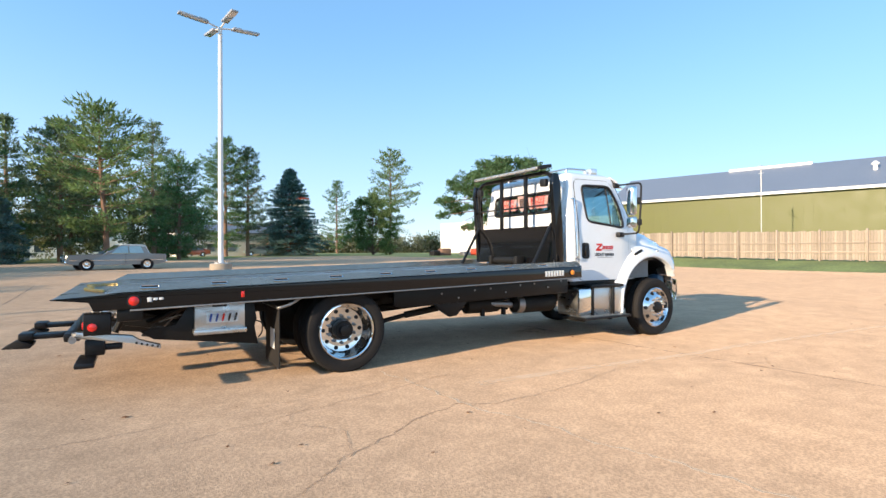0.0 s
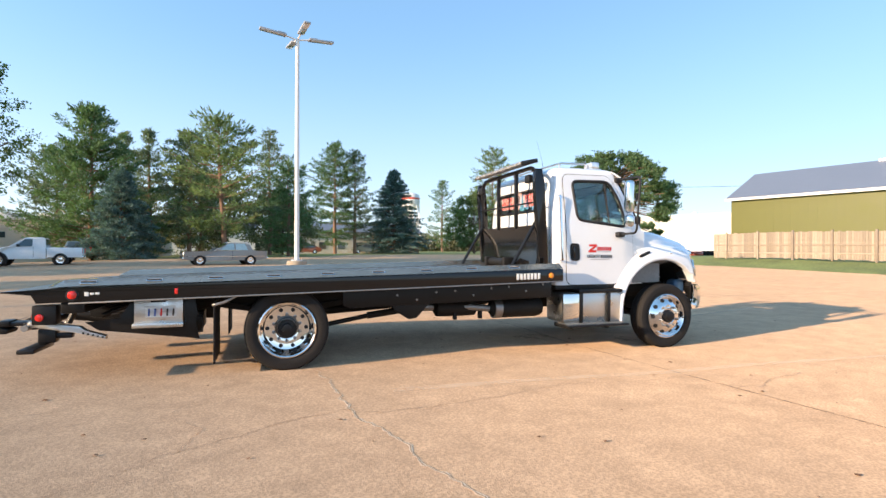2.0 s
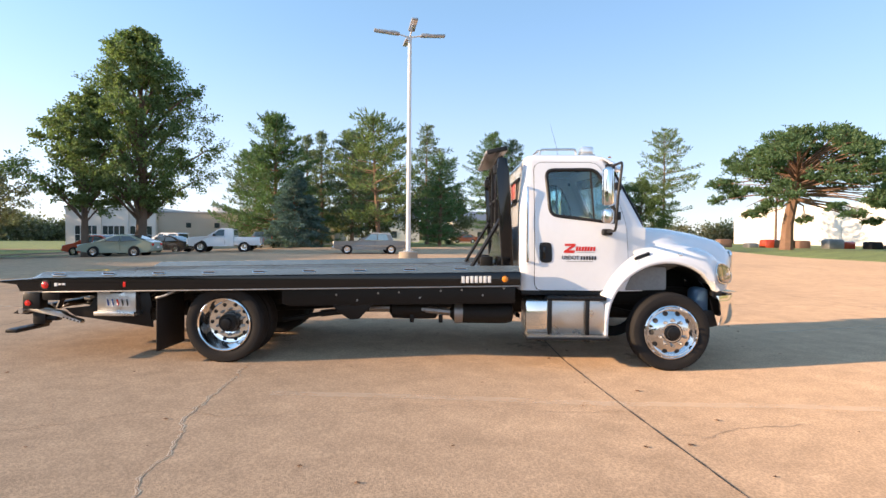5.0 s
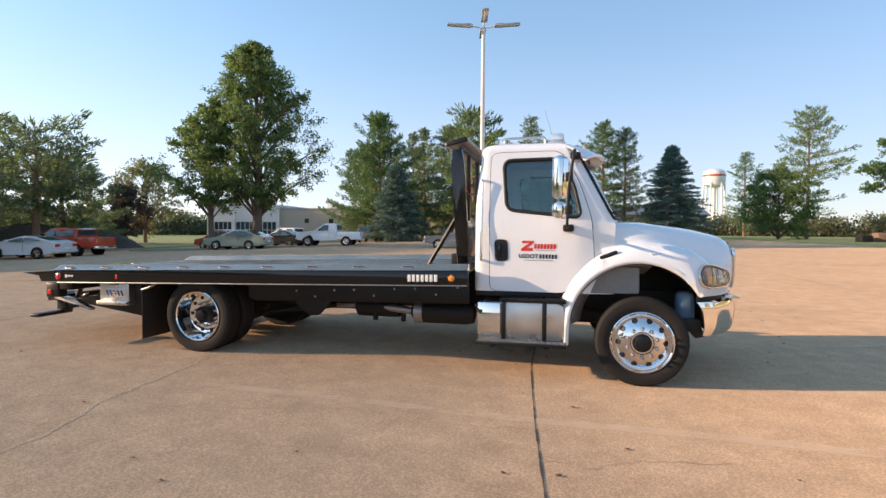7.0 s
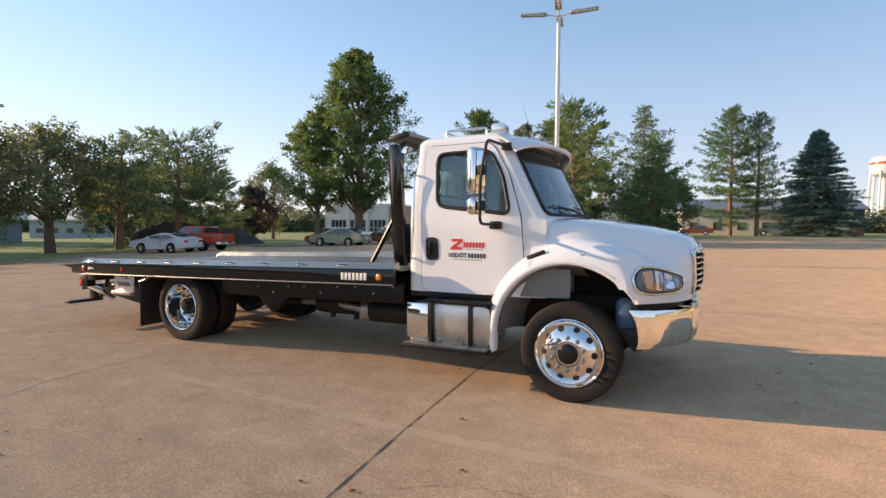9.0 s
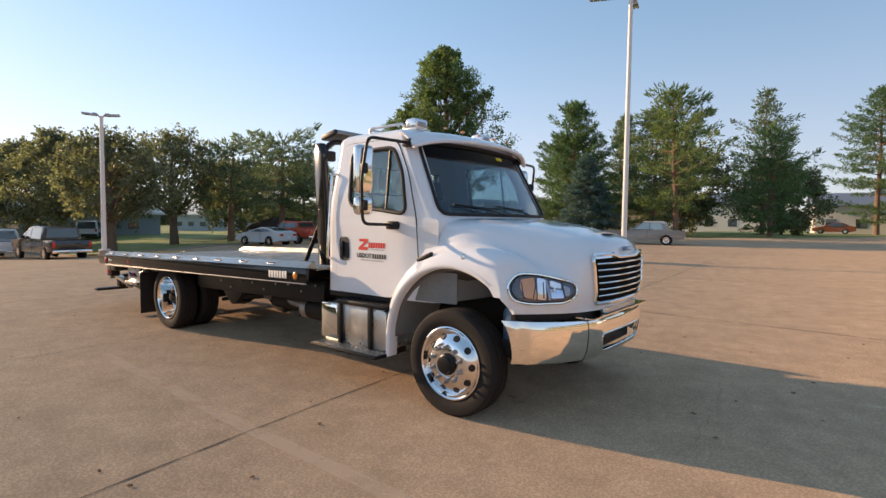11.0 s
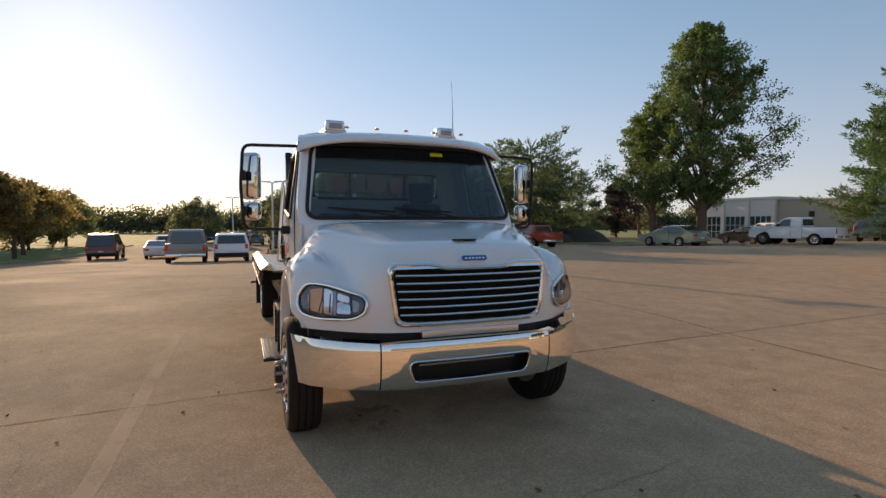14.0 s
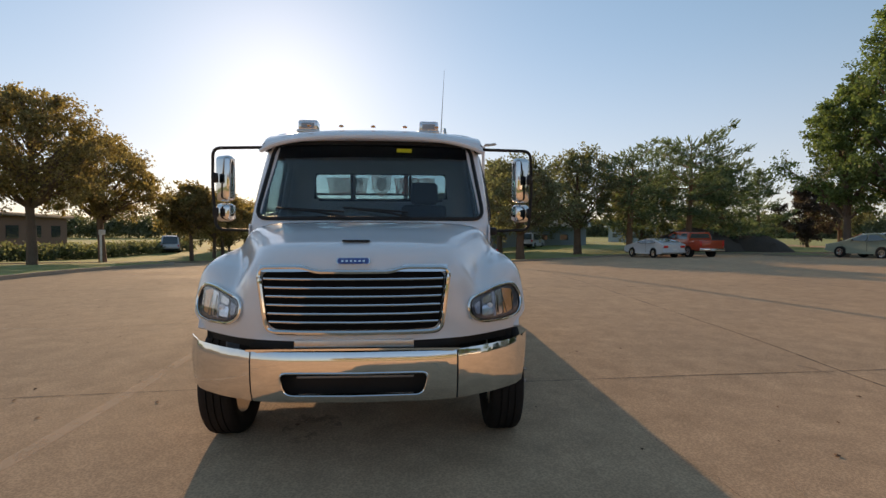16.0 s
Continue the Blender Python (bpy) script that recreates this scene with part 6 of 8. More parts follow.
def broadleaf(x, y, h, r, material, seed, label, bare=0.25, lobes=22, leaf=0.30, per=9, trunk=0.0, profile=ROUND, droop=0.0, lobe=1.0, group="broad-leaved trees round the lot"):
    """Trunk, limbs that end in leafy lobes of twigs, with gaps between the lobes."""
    rnd = random.Random(seed)
    ob = thing("broadleaf_tree", label, "tree", tree_place(x, y), group)
    tr = trunk or h * 0.016 + 0.05
    stem = [Vector((0, 0, 0)), Vector((rnd.uniform(-0.1, 0.1), rnd.uniform(-0.1, 0.1), h * bare * 0.6)), Vector((rnd.uniform(-0.2, 0.2), rnd.uniform(-0.2, 0.2), h * (bare + 0.15))), Vector((rnd.uniform(-0.4, 0.4), rnd.uniform(-0.4, 0.4), h * 0.65)), Vector((rnd.uniform(-0.3, 0.3), rnd.uniform(-0.3, 0.3), h * 0.92))]
    part("trunk", trunk_tube(stem, [tr * 1.3, tr, tr * 0.85, tr * 0.45, 0.03]), BARK, ob, "grey-brown tapering trunk")
    lv, bars = Leaves(seed), []
    for k in range(lobes):
        t = (k + rnd.uniform(0.1, 0.9)) / lobes
        t = t ** 0.9
        z = h * (bare + (1 - bare) * (0.06 + 0.88 * t))
        a = 2.4 * k + rnd.uniform(-0.5, 0.5)
        wide = curve_at(profile, t)
        wide *= 1 + 0.22 * math.sin(2 * a + seed + 3 * t) + 0.16 * math.sin(3 * a - 2 * seed + 7 * t)
        rad = r * wide * rnd.uniform(0.35, 0.78 + 0.3 * (1 - lobe))
        size = lobe * r * rnd.uniform(0.20, 0.44) * (0.55 + 0.45 * wide)
        c = Vector((rad * math.cos(a), rad * math.sin(a), z - droop * rad))
        foot = Vector((0, 0, max(z - rad * rnd.uniform(0.5, 0.9) - 0.1 * h, h * bare * 0.85)))
        bars.append(([foot, foot.lerp(c, 0.5) + Vector((0, 0, 0.1 * rad)), c], tr * 0.14 + 0.02 * rad))
        out = Vector((math.cos(a), math.sin(a), 0.35))
        for j in range(15):
            d = Vector((rnd.gauss(0, 1), rnd.gauss(0, 1), rnd.gauss(0, 0.8))).normalized()
            d = (d + out * 0.35).normalized()
            tip = c + d * size * rnd.uniform(0.65, 1.3)
            tip.z -= droop * size * 0.5
            if j % 3 == 0:
                bars.append(([c, tip], 0.012 + 0.006 * size))
            for f in (0.5, 0.78, 1.0):
                lv.spray(c.lerp(tip, f), (d.x, d.y, d.z * 0.6 - 0.35), size * 0.15, max(int(2.3 * per * rnd.uniform(0.6, 1.3)), 3), leaf * 0.62, leaf * 0.26, 0.9, 0.7)
    raw("bough_work", *bough_mesh(bars), BARK, ob, smooth=True)
    raw("crown", *lv.mesh(), material, ob, "leafy crown with gaps")
    return ob


def umbrella_pine(x, y, h, r, lean, material, seed, label):
    """A spreading old pine: bare orange limbs inside, needle clumps along the outer dome."""
    rnd = random.Random(seed)
    ob = thing("pine_tree", label, "tree", tree_place(x, y), "conifers beyond the lot")
    fork = Vector((lean[0] * 0.25, lean[1] * 0.25, h * 0.42))
    part("trunk", trunk_tube([Vector((0, 0, 0)), Vector((0.1, 0, h * 0.2)), fork, Vector((lean[0] * 0.5, lean[1] * 0.5, h * 0.72))], [0.7, 0.56, 0.5, 0.2]), PINE_BARK, ob, "thick orange-brown trunk")
    lv, bars = Leaves(seed), []
    mid = Vector((lean[0], lean[1], h * 0.50))
    for k in range(120):
        w = -0.62 + 1.6 * ((k + 0.5) / 120) ** 0.75
        w = min(w, 0.98)
        a = 2.4 * k + rnd.uniform(-0.25, 0.25)
        ring = math.sqrt(max(1 - w * w, 0.0)) * (1 + 0.14 * math.sin(3 * a + 1) + 0.10 * math.sin(5 * a + 2.2))
        f = rnd.uniform(0.78, 1.02)
        c = mid + Vector((r * ring * f * math.cos(a), r * ring * f * math.sin(a), h * 0.45 * w * rnd.uniform(0.9, 1.05)))
        root = fork.lerp(Vector((lean[0] * 0.5, lean[1] * 0.5, h * 0.72)), max(0.0, min(1.0, 0.3 + 0.6 * w)))
        knee = root.lerp(c, 0.55) + Vector((rnd.uniform(-0.5, 0.5), rnd.uniform(-0.5, 0.5), rnd.uniform(-0.2, 0.7)))
        bars.append(([root, knee, c], 0.11 + 0.04 * rnd.random()))
        if rnd.random() < (0.34 if w < 0.3 else 0.14):
            continue
        size = rnd.uniform(0.85, 1.45) * (0.75 if w < -0.25 else 1.0)
        for j in range(20):
            d = Vector((rnd.gauss(0, 1), rnd.gauss(0, 1), rnd.gauss(0, 0.6) + 0.25)).normalized()
            tip = c + Vector((d.x, d.y, d.z * 0.7)) * size * rnd.uniform(0.6, 1.25)
            if j % 3 == 0:
                bars.append(([c, tip], 0.03))
            for g in (0.55, 0.8, 1.0):
                lv.spray(c.lerp(tip, g), (d.x * 0.6, d.y * 0.6, 0.5 + d.z * 0.4), size * 0.16, max(int(11 * rnd.uniform(0.6, 1.3)), 2), 0.34, 0.07, 0.6, 0.6)
    raw("bough_work", *bough_mesh(bars), PINE_BARK, ob, "bare orange-brown limbs", smooth=True)
    raw("crown", *lv.mesh(), material, ob, "clumped dark green crown")
    return ob


# behind the truck, far side of the lot
broadleaf(-24.3, 29.4, 16.3, 4.6, LEAF, 11, "tall sunlit green maple on the verge", 0.17, 74, 0.25, 9, 0.36, OVOID, 0.0, 0.76)
broadleaf(-26.9, 27.4, 11.4, 3.4, LEAF, 12, "smaller green maple beside the tall one", 0.24, 40, 0.24, 8, 0.2, OVOID, 0.0, 0.8)
pine(-20.1, 45.2, 14.4, 5.4, NEEDLE, 21, "broad dark green white pine", 0.04, WHITE_PINE, 0.62, 0.66, 1.3, arms=7, ragged=0.35, up=0.2)
spruce(-16.6, 40.2, 7.4, 2.9, NEEDLE_BLUE, 22, "small conical blue spruce by the lot")
fir(-16.8, 50.6, 12.6, 3.4, NEEDLE_DARK, 23, "slender dark green fir")
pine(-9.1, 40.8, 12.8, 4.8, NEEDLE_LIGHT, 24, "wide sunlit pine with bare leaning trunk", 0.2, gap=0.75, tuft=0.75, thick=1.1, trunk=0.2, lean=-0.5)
pine(-12.6, 46.5, 12.6, 3.4, NEEDLE_DARK, 25, "dark pine in the row", 0.12, gap=0.75)
pine(-5.5, 61.4, 16.6, 3.3, NEEDLE_DARK, 26, "narrow open pine in the row", 0.2, gap=0.9, thick=0.8)
pine(-3.6, 50.5, 11.0, 3.4, NEEDLE, 27, "leafy green pine in the row", 0.08, gap=0.75, thick=1.1)
pine(4.5, 78.6, 19.4, 4.8, NEEDLE, 28, "full green pine with light gaps", 0.10, gap=0.75, thick=1.1)
pine(7.8, 79.5, 18.6, 3.8, NEEDLE_DARK, 29, "narrow pine with a bare trunk", 0.18, gap=0.85, thick=0.9)
spruce(15.2, 82.6, 14.9, 6.6, NEEDLE_BLUE, 30, "dense dark blue spruce")
pine(42.0, 137.0, 22.5, 4.6, NEEDLE, 31, "thin young pine far off", 0.08, gap=1.1, thick=0.7, tuft=0.9)
broadleaf(31.6, 85.5, 11.5, 5.2, LEAF, 32, "large rounded yew-green bush", 0.02, 34, 0.40, 8)
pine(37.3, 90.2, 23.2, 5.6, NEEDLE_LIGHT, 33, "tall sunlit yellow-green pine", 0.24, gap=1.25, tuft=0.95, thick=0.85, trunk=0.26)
umbrella_pine(34.6, 50.6, 13.3, 7.6, (1.6, -1.2), NEEDLE_DEEP, 34, "spreading flat-topped pine with orange limbs")
fir(-21.5, 62.0, 14.6, 4.2, NEEDLE_DARK, 35, "dark fir in the row")
pine(-27.0, 58.0, 13.0, 4.0, NEEDLE_DARK, 36, "dark pine beyond the lot", 0.12, gap=0.9, tuft=0.85)
broadleaf(-13.0, 58.0, 10.0, 5.0, LEAF_DARK, 37, "dull green tree behind the pines", 0.05, 26, 0.44, 8)
broadleaf(-4.0, 64.0, 8.0, 5.0, LEAF_DARK, 38, "dull green tree behind the pines", 0.05, 24, 0.44, 8)

# towards the sun side of the lot
pine(-39.2, 24.0, 10.6, 4.1, NEEDLE_DARK, 41, "tall dark layered red pine", 0.34, OVAL_PINE, 1.15, 0.85, 0.95, 0.24, 0.0, 0.10, 6)
broadleaf(-53.0, 45.5, 7.4, 3.2, PURPLE_LEAF, 42, "dark purple-leaved plum tree", 0.12, 24, 0.34, 6)
broadleaf(-56.0, 52.0, 11.0, 4.6, LEAF_DARK, 43, "hazy green tree behind the cars", 0.2, 26, 0.40, 4)
fir(-46.0, 34.8, 8.0, 3.9, NEEDLE_DARK, 44, "dark broad fir in shade")
pine(-42.6, 29.0, 8.2, 3.9, NEEDLE_DARK, 45, "low dark pine beside the tall one", 0.06, OVAL_PINE, 0.8, 0.9, 1.1, 0.2, 0.0, 0.06, 6)
broadleaf(-46.0, 22.8, 7.6, 4.2, LEAF_DARK, 46, "dark tree behind the soil heap", 0.16, 28, 0.38, 5)
pine(-38.0, 18.2, 8.6, 3.8, NEEDLE_DARK, 47, "dark pine with pale bare limbs", 0.3, OVAL_PINE, 1.05, 0.85, 1.0, 0.26, 0.6, 0.10, 6)
broadleaf(-39.6, 14.4, 8.9, 3.9, LEAF_DARK, 48, "backlit dark green oak", 0.30, 38, 0.30, 4, 0.30, ROUND, 0.0, 0.85)
broadleaf(-35.6, 8.6, 7.9, 3.7, LEAF_DARK, 49, "backlit dark green oak", 0.30, 38, 0.30, 4, 0.30, ROUND, 0.0, 0.85)
broadleaf(-47.5, 9.0, 9.6, 4.0, LEAF_DARK, 50, "backlit dark green oak", 0.27, 32, 0.34, 5, 0.26, ROUND, 0.0, 0.85)
broadleaf(-56.0, 8.8, 9.4, 4.6, LEAF_DARK, 51, "backlit oak farther off", 0.22, 30, 0.38, 5)
broadleaf(-60.5, 4.2, 7.4, 3.4, LEAF_DARK, 52, "backlit round tree beyond the cars", 0.22, 26, 0.36, 5)
broadleaf(-72.0, 2.0, 6.2, 3.4, LEAF_DARK, 53, "small backlit tree far off", 0.22, 20, 0.40, 5)
broadleaf(-62.0, 17.0, 9.0, 5.0, LEAF_DARK, 54, "backlit tree in the back row", 0.22, 28, 0.40, 4)
broadleaf(-62.0, 38.0, 9.4, 5.0, LEAF_DARK, 55, "dark tree at the end of the row", 0.1, 28, 0.42, 5)
# verge beside the drive
# Their brown is painted backlight, not the leaves' own colour.
broadleaf(-23.0, -18.7, 8.8, 4.6, LEAF_BACKLIT, 61, "backlit verge tree with drooping limbs", 0.40, 64, 0.22, 5, 0.2, ROUND, 0.08, 0.7)
broadleaf(-31.2, -20.0, 8.4, 4.3, LEAF_BACKLIT, 62, "verge tree with backlight brown put into its leaves", 0.40, 56, 0.24, 5, 0.2, ROUND, 0.08, 0.7)
broadleaf(-37.4, -16.9, 5.9, 2.9, LEAF_BACKLIT, 63, "low backlit verge tree", 0.44, 28, 0.28, 7, 0.0, ROUND, 0.05)
broadleaf(-45.4, -18.2, 6.0, 3.1, LEAF_BACKLIT, 64, "low backlit verge tree", 0.40, 24, 0.3, 7, 0.0, ROUND, 0.05)
broadleaf(-51.5, -19.6, 6.4, 3.6, LEAF_BACKLIT, 65, "low backlit verge tree", 0.40, 24, 0.34, 6, 0.0, ROUND, 0.05)
broadleaf(-62.0, -22.6, 6.4, 4.0, LEAF_BACKLIT, 66, "backlit tree far along the drive", 0.15, 22, 0.4, 8)
broadleaf(-72.0, -22.0, 6.4, 4.6, LEAF_DARK, 67, "backlit tree far along the drive", 0.22, 22, 0.44, 5)
broadleaf(-84.0, -8.0, 6.0, 4.6, LEAF_DARK, 68, "hazy tree far along the drive", 0.22, 22, 0.46, 5)


def hedge(points, h, seed, label):
    """A far strip of woods."""
    lv, rnd = Leaves(seed), random.Random(seed)
    for a, b in zip(points, points[1:]):
        a, b = Vector(a), Vector(b)
        n = int((b - a).length / 2.2)
        for k in range(n):
            p = a.lerp(b, k / n)
            hh = h * rnd.uniform(0.55, 1.1)
            for _ in range(13):
                lv.spray((p.x + rnd.gauss(0, 1.4), p.y + rnd.gauss(0, 1.4), rnd.uniform(0.02, 1.0) ** 1.4 * hh), (0, 0, 0.3), 1.3, 60, 0.7, 0.3, 1.0)
    me = bpy.data.meshes.new("far_woods")
    vs, fs = lv.mesh()
    me.from_pydata(vs, [], fs)
    me.materials.append(LEAF_DARK)
    return tagged(new("far_woods", me), label, "woods", kind="stuff")


def clipped_hedge(points, h, w, seed, label):
    """A low hedge: rows of leaf sprays, thick to the ground."""
    lv, rnd = Leaves(seed), random.Random(seed)
    for a, b in zip(points, points[1:]):
        a, b = Vector(a), Vector(b)
        n = int((b - a).length / 0.5)
        for k in range(n):
            p = a.lerp(b, k / n)
            for _ in range(12):
                x, y = p.x + rnd.gauss(0, w * 0.3), p.y + rnd.gauss(0, w * 0.3)
                lv.spray((x, y, lie(x, y) + 0.11 + rnd.uniform(0.15, 1.0) * h), (0, 0, 0.3), 0.25, 20, 0.2, 0.1, 1.0)
    me = bpy.data.meshes.new("hedge")
    vs, fs = lv.mesh()
    me.from_pydata(vs, [], fs)
    me.materials.append(LEAF_DARK)
    return tagged(new("hedge", me), label, "hedge", kind="stuff")


clipped_hedge([(-20.0, -29.0), (-40.0, -29.4), (-66.0, -29.0)], 1.15, 1.4, 72, "dark low hedge behind the verge trees")


hedge([(-170, -120), (-180, -40), (-175, 30), (-150, 90), (-110, 130), (-40, 150), (40, 160), (120, 140)], 6.0, 71, "hazy strip of far woods on the skyline")


# ---- lamp poles ----
def lot_pole(x, y, h, heads, label, base_h=0.72, base_r=0.36, arm=0.85, turn=0.0, size=0.8):
    ob = thing("lamp_pole", label, "lamp pole", Matrix.Translation((x, y, lie(x, y))) @ pose(0, 0, 0, 0, 0, turn), "lot lamp poles")
    part("base", lathe([(base_r, -0.2), (base_r, base_h - 0.03), (base_r - 0.03, base_h)], 28, "z"), BASE_CONC, ob, "round concrete base")
    shaft = part("shaft", tube([(0, 0, base_h), (0, 0, h)], 0.1, 12, radii=[0.10, 0.075]), GALV, ob, "square-shouldered white shaft")
    part("base_plate", box((-0.19, -0.19, base_h), (0.19, 0.19, base_h + 0.03), 0.005), GALV, ob)
    for k in range(4):
        part("anchor_bolt", lathe([(0.02, 0), (0.02, 0.06)], 6, "z", pose(0.15 * (1 if k % 2 else -1), 0.15 * (1 if k < 2 else -1), base_h + 0.02)), STEEL, ob)
    for k in range(heads):
        a = 360 / heads * k
        hd = part("lamp_head", merged(box((arm, -0.13, -0.035), (arm + size, 0.13, 0.045), 0.02), box((arm + 0.05, -0.09, 0.045), (arm + size * 0.35, 0.09, 0.085), 0.02)), LAMP_GREY, ob, "flat grey lamp head")
        hd.matrix_basis = pose(0, 0, h + 0.02, 0, -4, a)
        part("arm", tube([(0.05, 0, -0.06), (arm + 0.05, 0, 0.0)], 0.032, 8), GALV, hd)
        part("lens", box((arm + 0.12, -0.11, -0.042), (arm + size - 0.06, 0.11, -0.034), 0.003), CLEAR, hd, "clear lamp lens")
    return ob


lot_pole(-4.3, 14.95, 9.75, 4, "tall white lamp pole with four heads on a round concrete base", 0.72, 0.40, 0.45, 12, 1.05)
lot_pole(-23.0, 3.98, 6.25, 2, "grey lamp pole with two heads beyond the bed", 0.5, 0.22, 0.10, 60, 0.6)
lot_pole(-46.0, 1.0, 6.6, 2, "lamp pole far across the lot", 0.4, 0.3, 0.2, 60)
lot_pole(-78.0, -3.0, 6.6, 2, "lamp pole at the far end of the lot", 0.4, 0.3, 0.2, 60)


# ---- parked vehicles ----
def wheel_small(parent, x, y, r, w, s, rim=None):
    h = part("wheel", lathe([(r * 0.62, -w / 2), (r * 0.94, -w / 2), (r, -w * 0.35), (r, w * 0.35), (r * 0.94, w / 2), (r * 0.62, w / 2)], 24, "y", None, True), RUBBER, parent)
    h.matrix_basis = pose(x, y, r)
    part("rim", lathe([(r * 0.64, s * w * 0.30), (r * 0.60, s * w * 0.42), (r * 0.40, s * w * 0.38), (r * 0.18, s * w * 0.42), (r * 0.05, s * w * 0.44)], 20, "y"), rim or ALLOY, h, "silver wheel disc")
    for k in range(5):
        # Black strips paint shade between spokes of a closed disc.
        part("spoke_gap", box((-r * 0.05, 0, r * 0.22), (r * 0.05, 0.004, r * 0.46), m=Matrix.Rotation(radians(72 * k), 4, "Y") @ pose(0, s * w * 0.385, 0)), TRIM, h)


def body_loft(outline, w, top_z, belt, tuck):
    """A body swept across the car from its side outline; sides lean in above the belt line."""
    bm = bmesh.new()
    cx = sum(p[0] for p in outline) / len(outline)
    loops = []
    for f in (-1.0, -0.94, -0.8, 0.8, 0.94, 1.0):
        edge = 0.03 if abs(f) == 1.0 else 0.0
        loops.append([bm.verts.new((x + (cx - x) * edge * 0.6, f * w / 2, z - edge * (z - 0.5) * 0.8)) for x, z in outline])
    n = len(outline)
    for a, b in zip(loops, loops[1:]):
        for i in range(n):
            bm.faces.new((a[i], a[(i + 1) % n], b[(i + 1) % n], b[i]))
    # the flat side caps are cut into triangles first, then leaned in
    caps = [bm.faces.new(loops[0]), bm.faces.new(loops[-1])]
    bmesh.ops.triangulate(bm, faces=caps)
    for loop in loops:
        for v, (x, z) in zip(loop, outline):
            v.co.y *= 1.0 - tuck * smooth01((z - belt) / max(top_z - belt, 0.01)) - 0.05 * smooth01((belt - z) / 0.6)
    bmesh.ops.recalc_face_normals(bm, faces=bm.faces[:])
    return bm


def side_pane(pts, width, top_z, belt, tuck, s):
    """A window lying on the leaning side of a car body."""
    bm = bmesh.new()
    bm.faces.new([bm.verts.new((x, s * (width / 2 * (1.0 - tuck * smooth01((z - belt) / (top_z - belt))) + 0.006), z - 0.012)) for x, z in pts])
    return thicken(bm, 0.01)


def car_paint(name, col):
    return mat(name, col, 0.25, var=0.05, scale=1.5, coat=0.7)


DARK_GLASS = mat("dark_car_glass", (0.07, 0.09, 0.095), 0.05, 0.35, var=0.1, coat=0.8)
# Pale blue paints sky, mirrored and seen through, onto opaque panes.
SKY_GLASS = mat("sky_tinted_car_glass", (0.30, 0.42, 0.46), 0.06, 0.0, var=0.2, scale=2, coat=0.8)
VINYL = mat("pale_vinyl_roof", (0.62, 0.60, 0.54), 0.6, var=0.06, bump=0.1)


def sedan(m, paint, label, length=4.75, width=1.8, height=1.45, boxy=False, group="parked cars"):
    ob = thing("parked_car", label, "car", m, group)
    a, b, h = length / 2, -length / 2, height
    if boxy:
        out = [(a, 0.40), (a, 0.80), (a - 0.04, 0.86), (a - 1.75, 0.91), (0.50, 0.93), (-0.08, h - 0.05), (-0.25, h), (-1.20, h), (-1.38, h - 0.05), (-1.60, 0.94), (b + 0.06, 0.90), (b, 0.84), (b, 0.42), (b + 0.5, 0.30), (a - 0.5, 0.30)]
        win = [[(0.38, 0.97), (-0.10, h - 0.09), (-0.46, h - 0.08), (-0.46, 0.97)], [(-0.53, 0.97), (-0.53, h - 0.08), (-1.12, h - 0.09), (-1.28, 0.97)]]
        front = [(0.50, 0.93), (-0.08, h - 0.06)]
        rear = [(-1.60, 0.95), (-1.39, h - 0.08)]
    else:
        out = [(a - 0.05, 0.35), (a, 0.60), (a - 0.15, 0.76), (a - 1.0, 0.92), (0.85, 0.98), (0.05, h - 0.06), (-0.35, h), (-0.9, h - 0.03), (-1.7, 1.06), (b + 0.25, 1.0), (b + 0.02, 0.92), (b, 0.50), (b + 0.2, 0.32), (b + 0.7, 0.24), (a - 0.6, 0.24)]
        win = [[(0.72, 0.98), (0.02, h - 0.12), (-0.30, h - 0.09), (-0.30, 0.98)], [(-0.37, 0.98), (-0.37, h - 0.09), (-0.88, h - 0.12), (-1.42, 1.04)]]
        front = [(0.86, 0.98), (0.06, h - 0.07)]
        rear = [(-1.68, 1.07), (-0.95, h - 0.05)]
    part("body", body_loft(out, width, h, 0.95, 0.16), paint, ob, "painted body", angle=28)
    for s in (-1, 1):
        for w_ in win:
            part("side_window", side_pane(w_, width, h, 0.95, 0.16, s), SKY_GLASS if boxy else DARK_GLASS, ob)
        if boxy:
            part("side_moulding", box((b + 0.15, s * width * 0.492 - 0.008, 0.55), (a - 0.15, s * width * 0.492 + 0.008, 0.575)), CHROME, ob, "bright side moulding")
            part("belt_trim", box((-1.55, s * width * 0.478 - 0.008, 0.935), (0.45, s * width * 0.478 + 0.008, 0.955)), CHROME, ob)
        for x in (a - 0.95, b + 1.05):
            # Black disc paints the shaded wheel well on the uncut body.
            part("wheel_well_shade", lathe([(0.36, 0), (0.36, 0.05)], 24, "y", pose(x, s * (width / 2 * 0.95 - 0.012) - 0.025, 0.33)), TRIM, ob)
            wheel_small(ob, x, s * (width / 2 - 0.10), 0.32, 0.20, s)
        part("head_lamp", box((a - 0.10, s * width * 0.36 - 0.17, 0.62), (a + 0.01, s * width * 0.36 + 0.17, 0.75), 0.02), CLEAR, ob, "clear head lamp")
        part("tail_lamp", box((b - 0.012, s * width * 0.36 - 0.16, 0.70), (b + 0.10, s * width * 0.36 + 0.16, 0.86), 0.02), RED, ob, "red tail lamp")
        part("door_mirror", box((0.5, s * width * 0.53 - 0.07, 0.96), (0.62, s * width * 0.53 + 0.07, 1.08), 0.03), paint, ob)
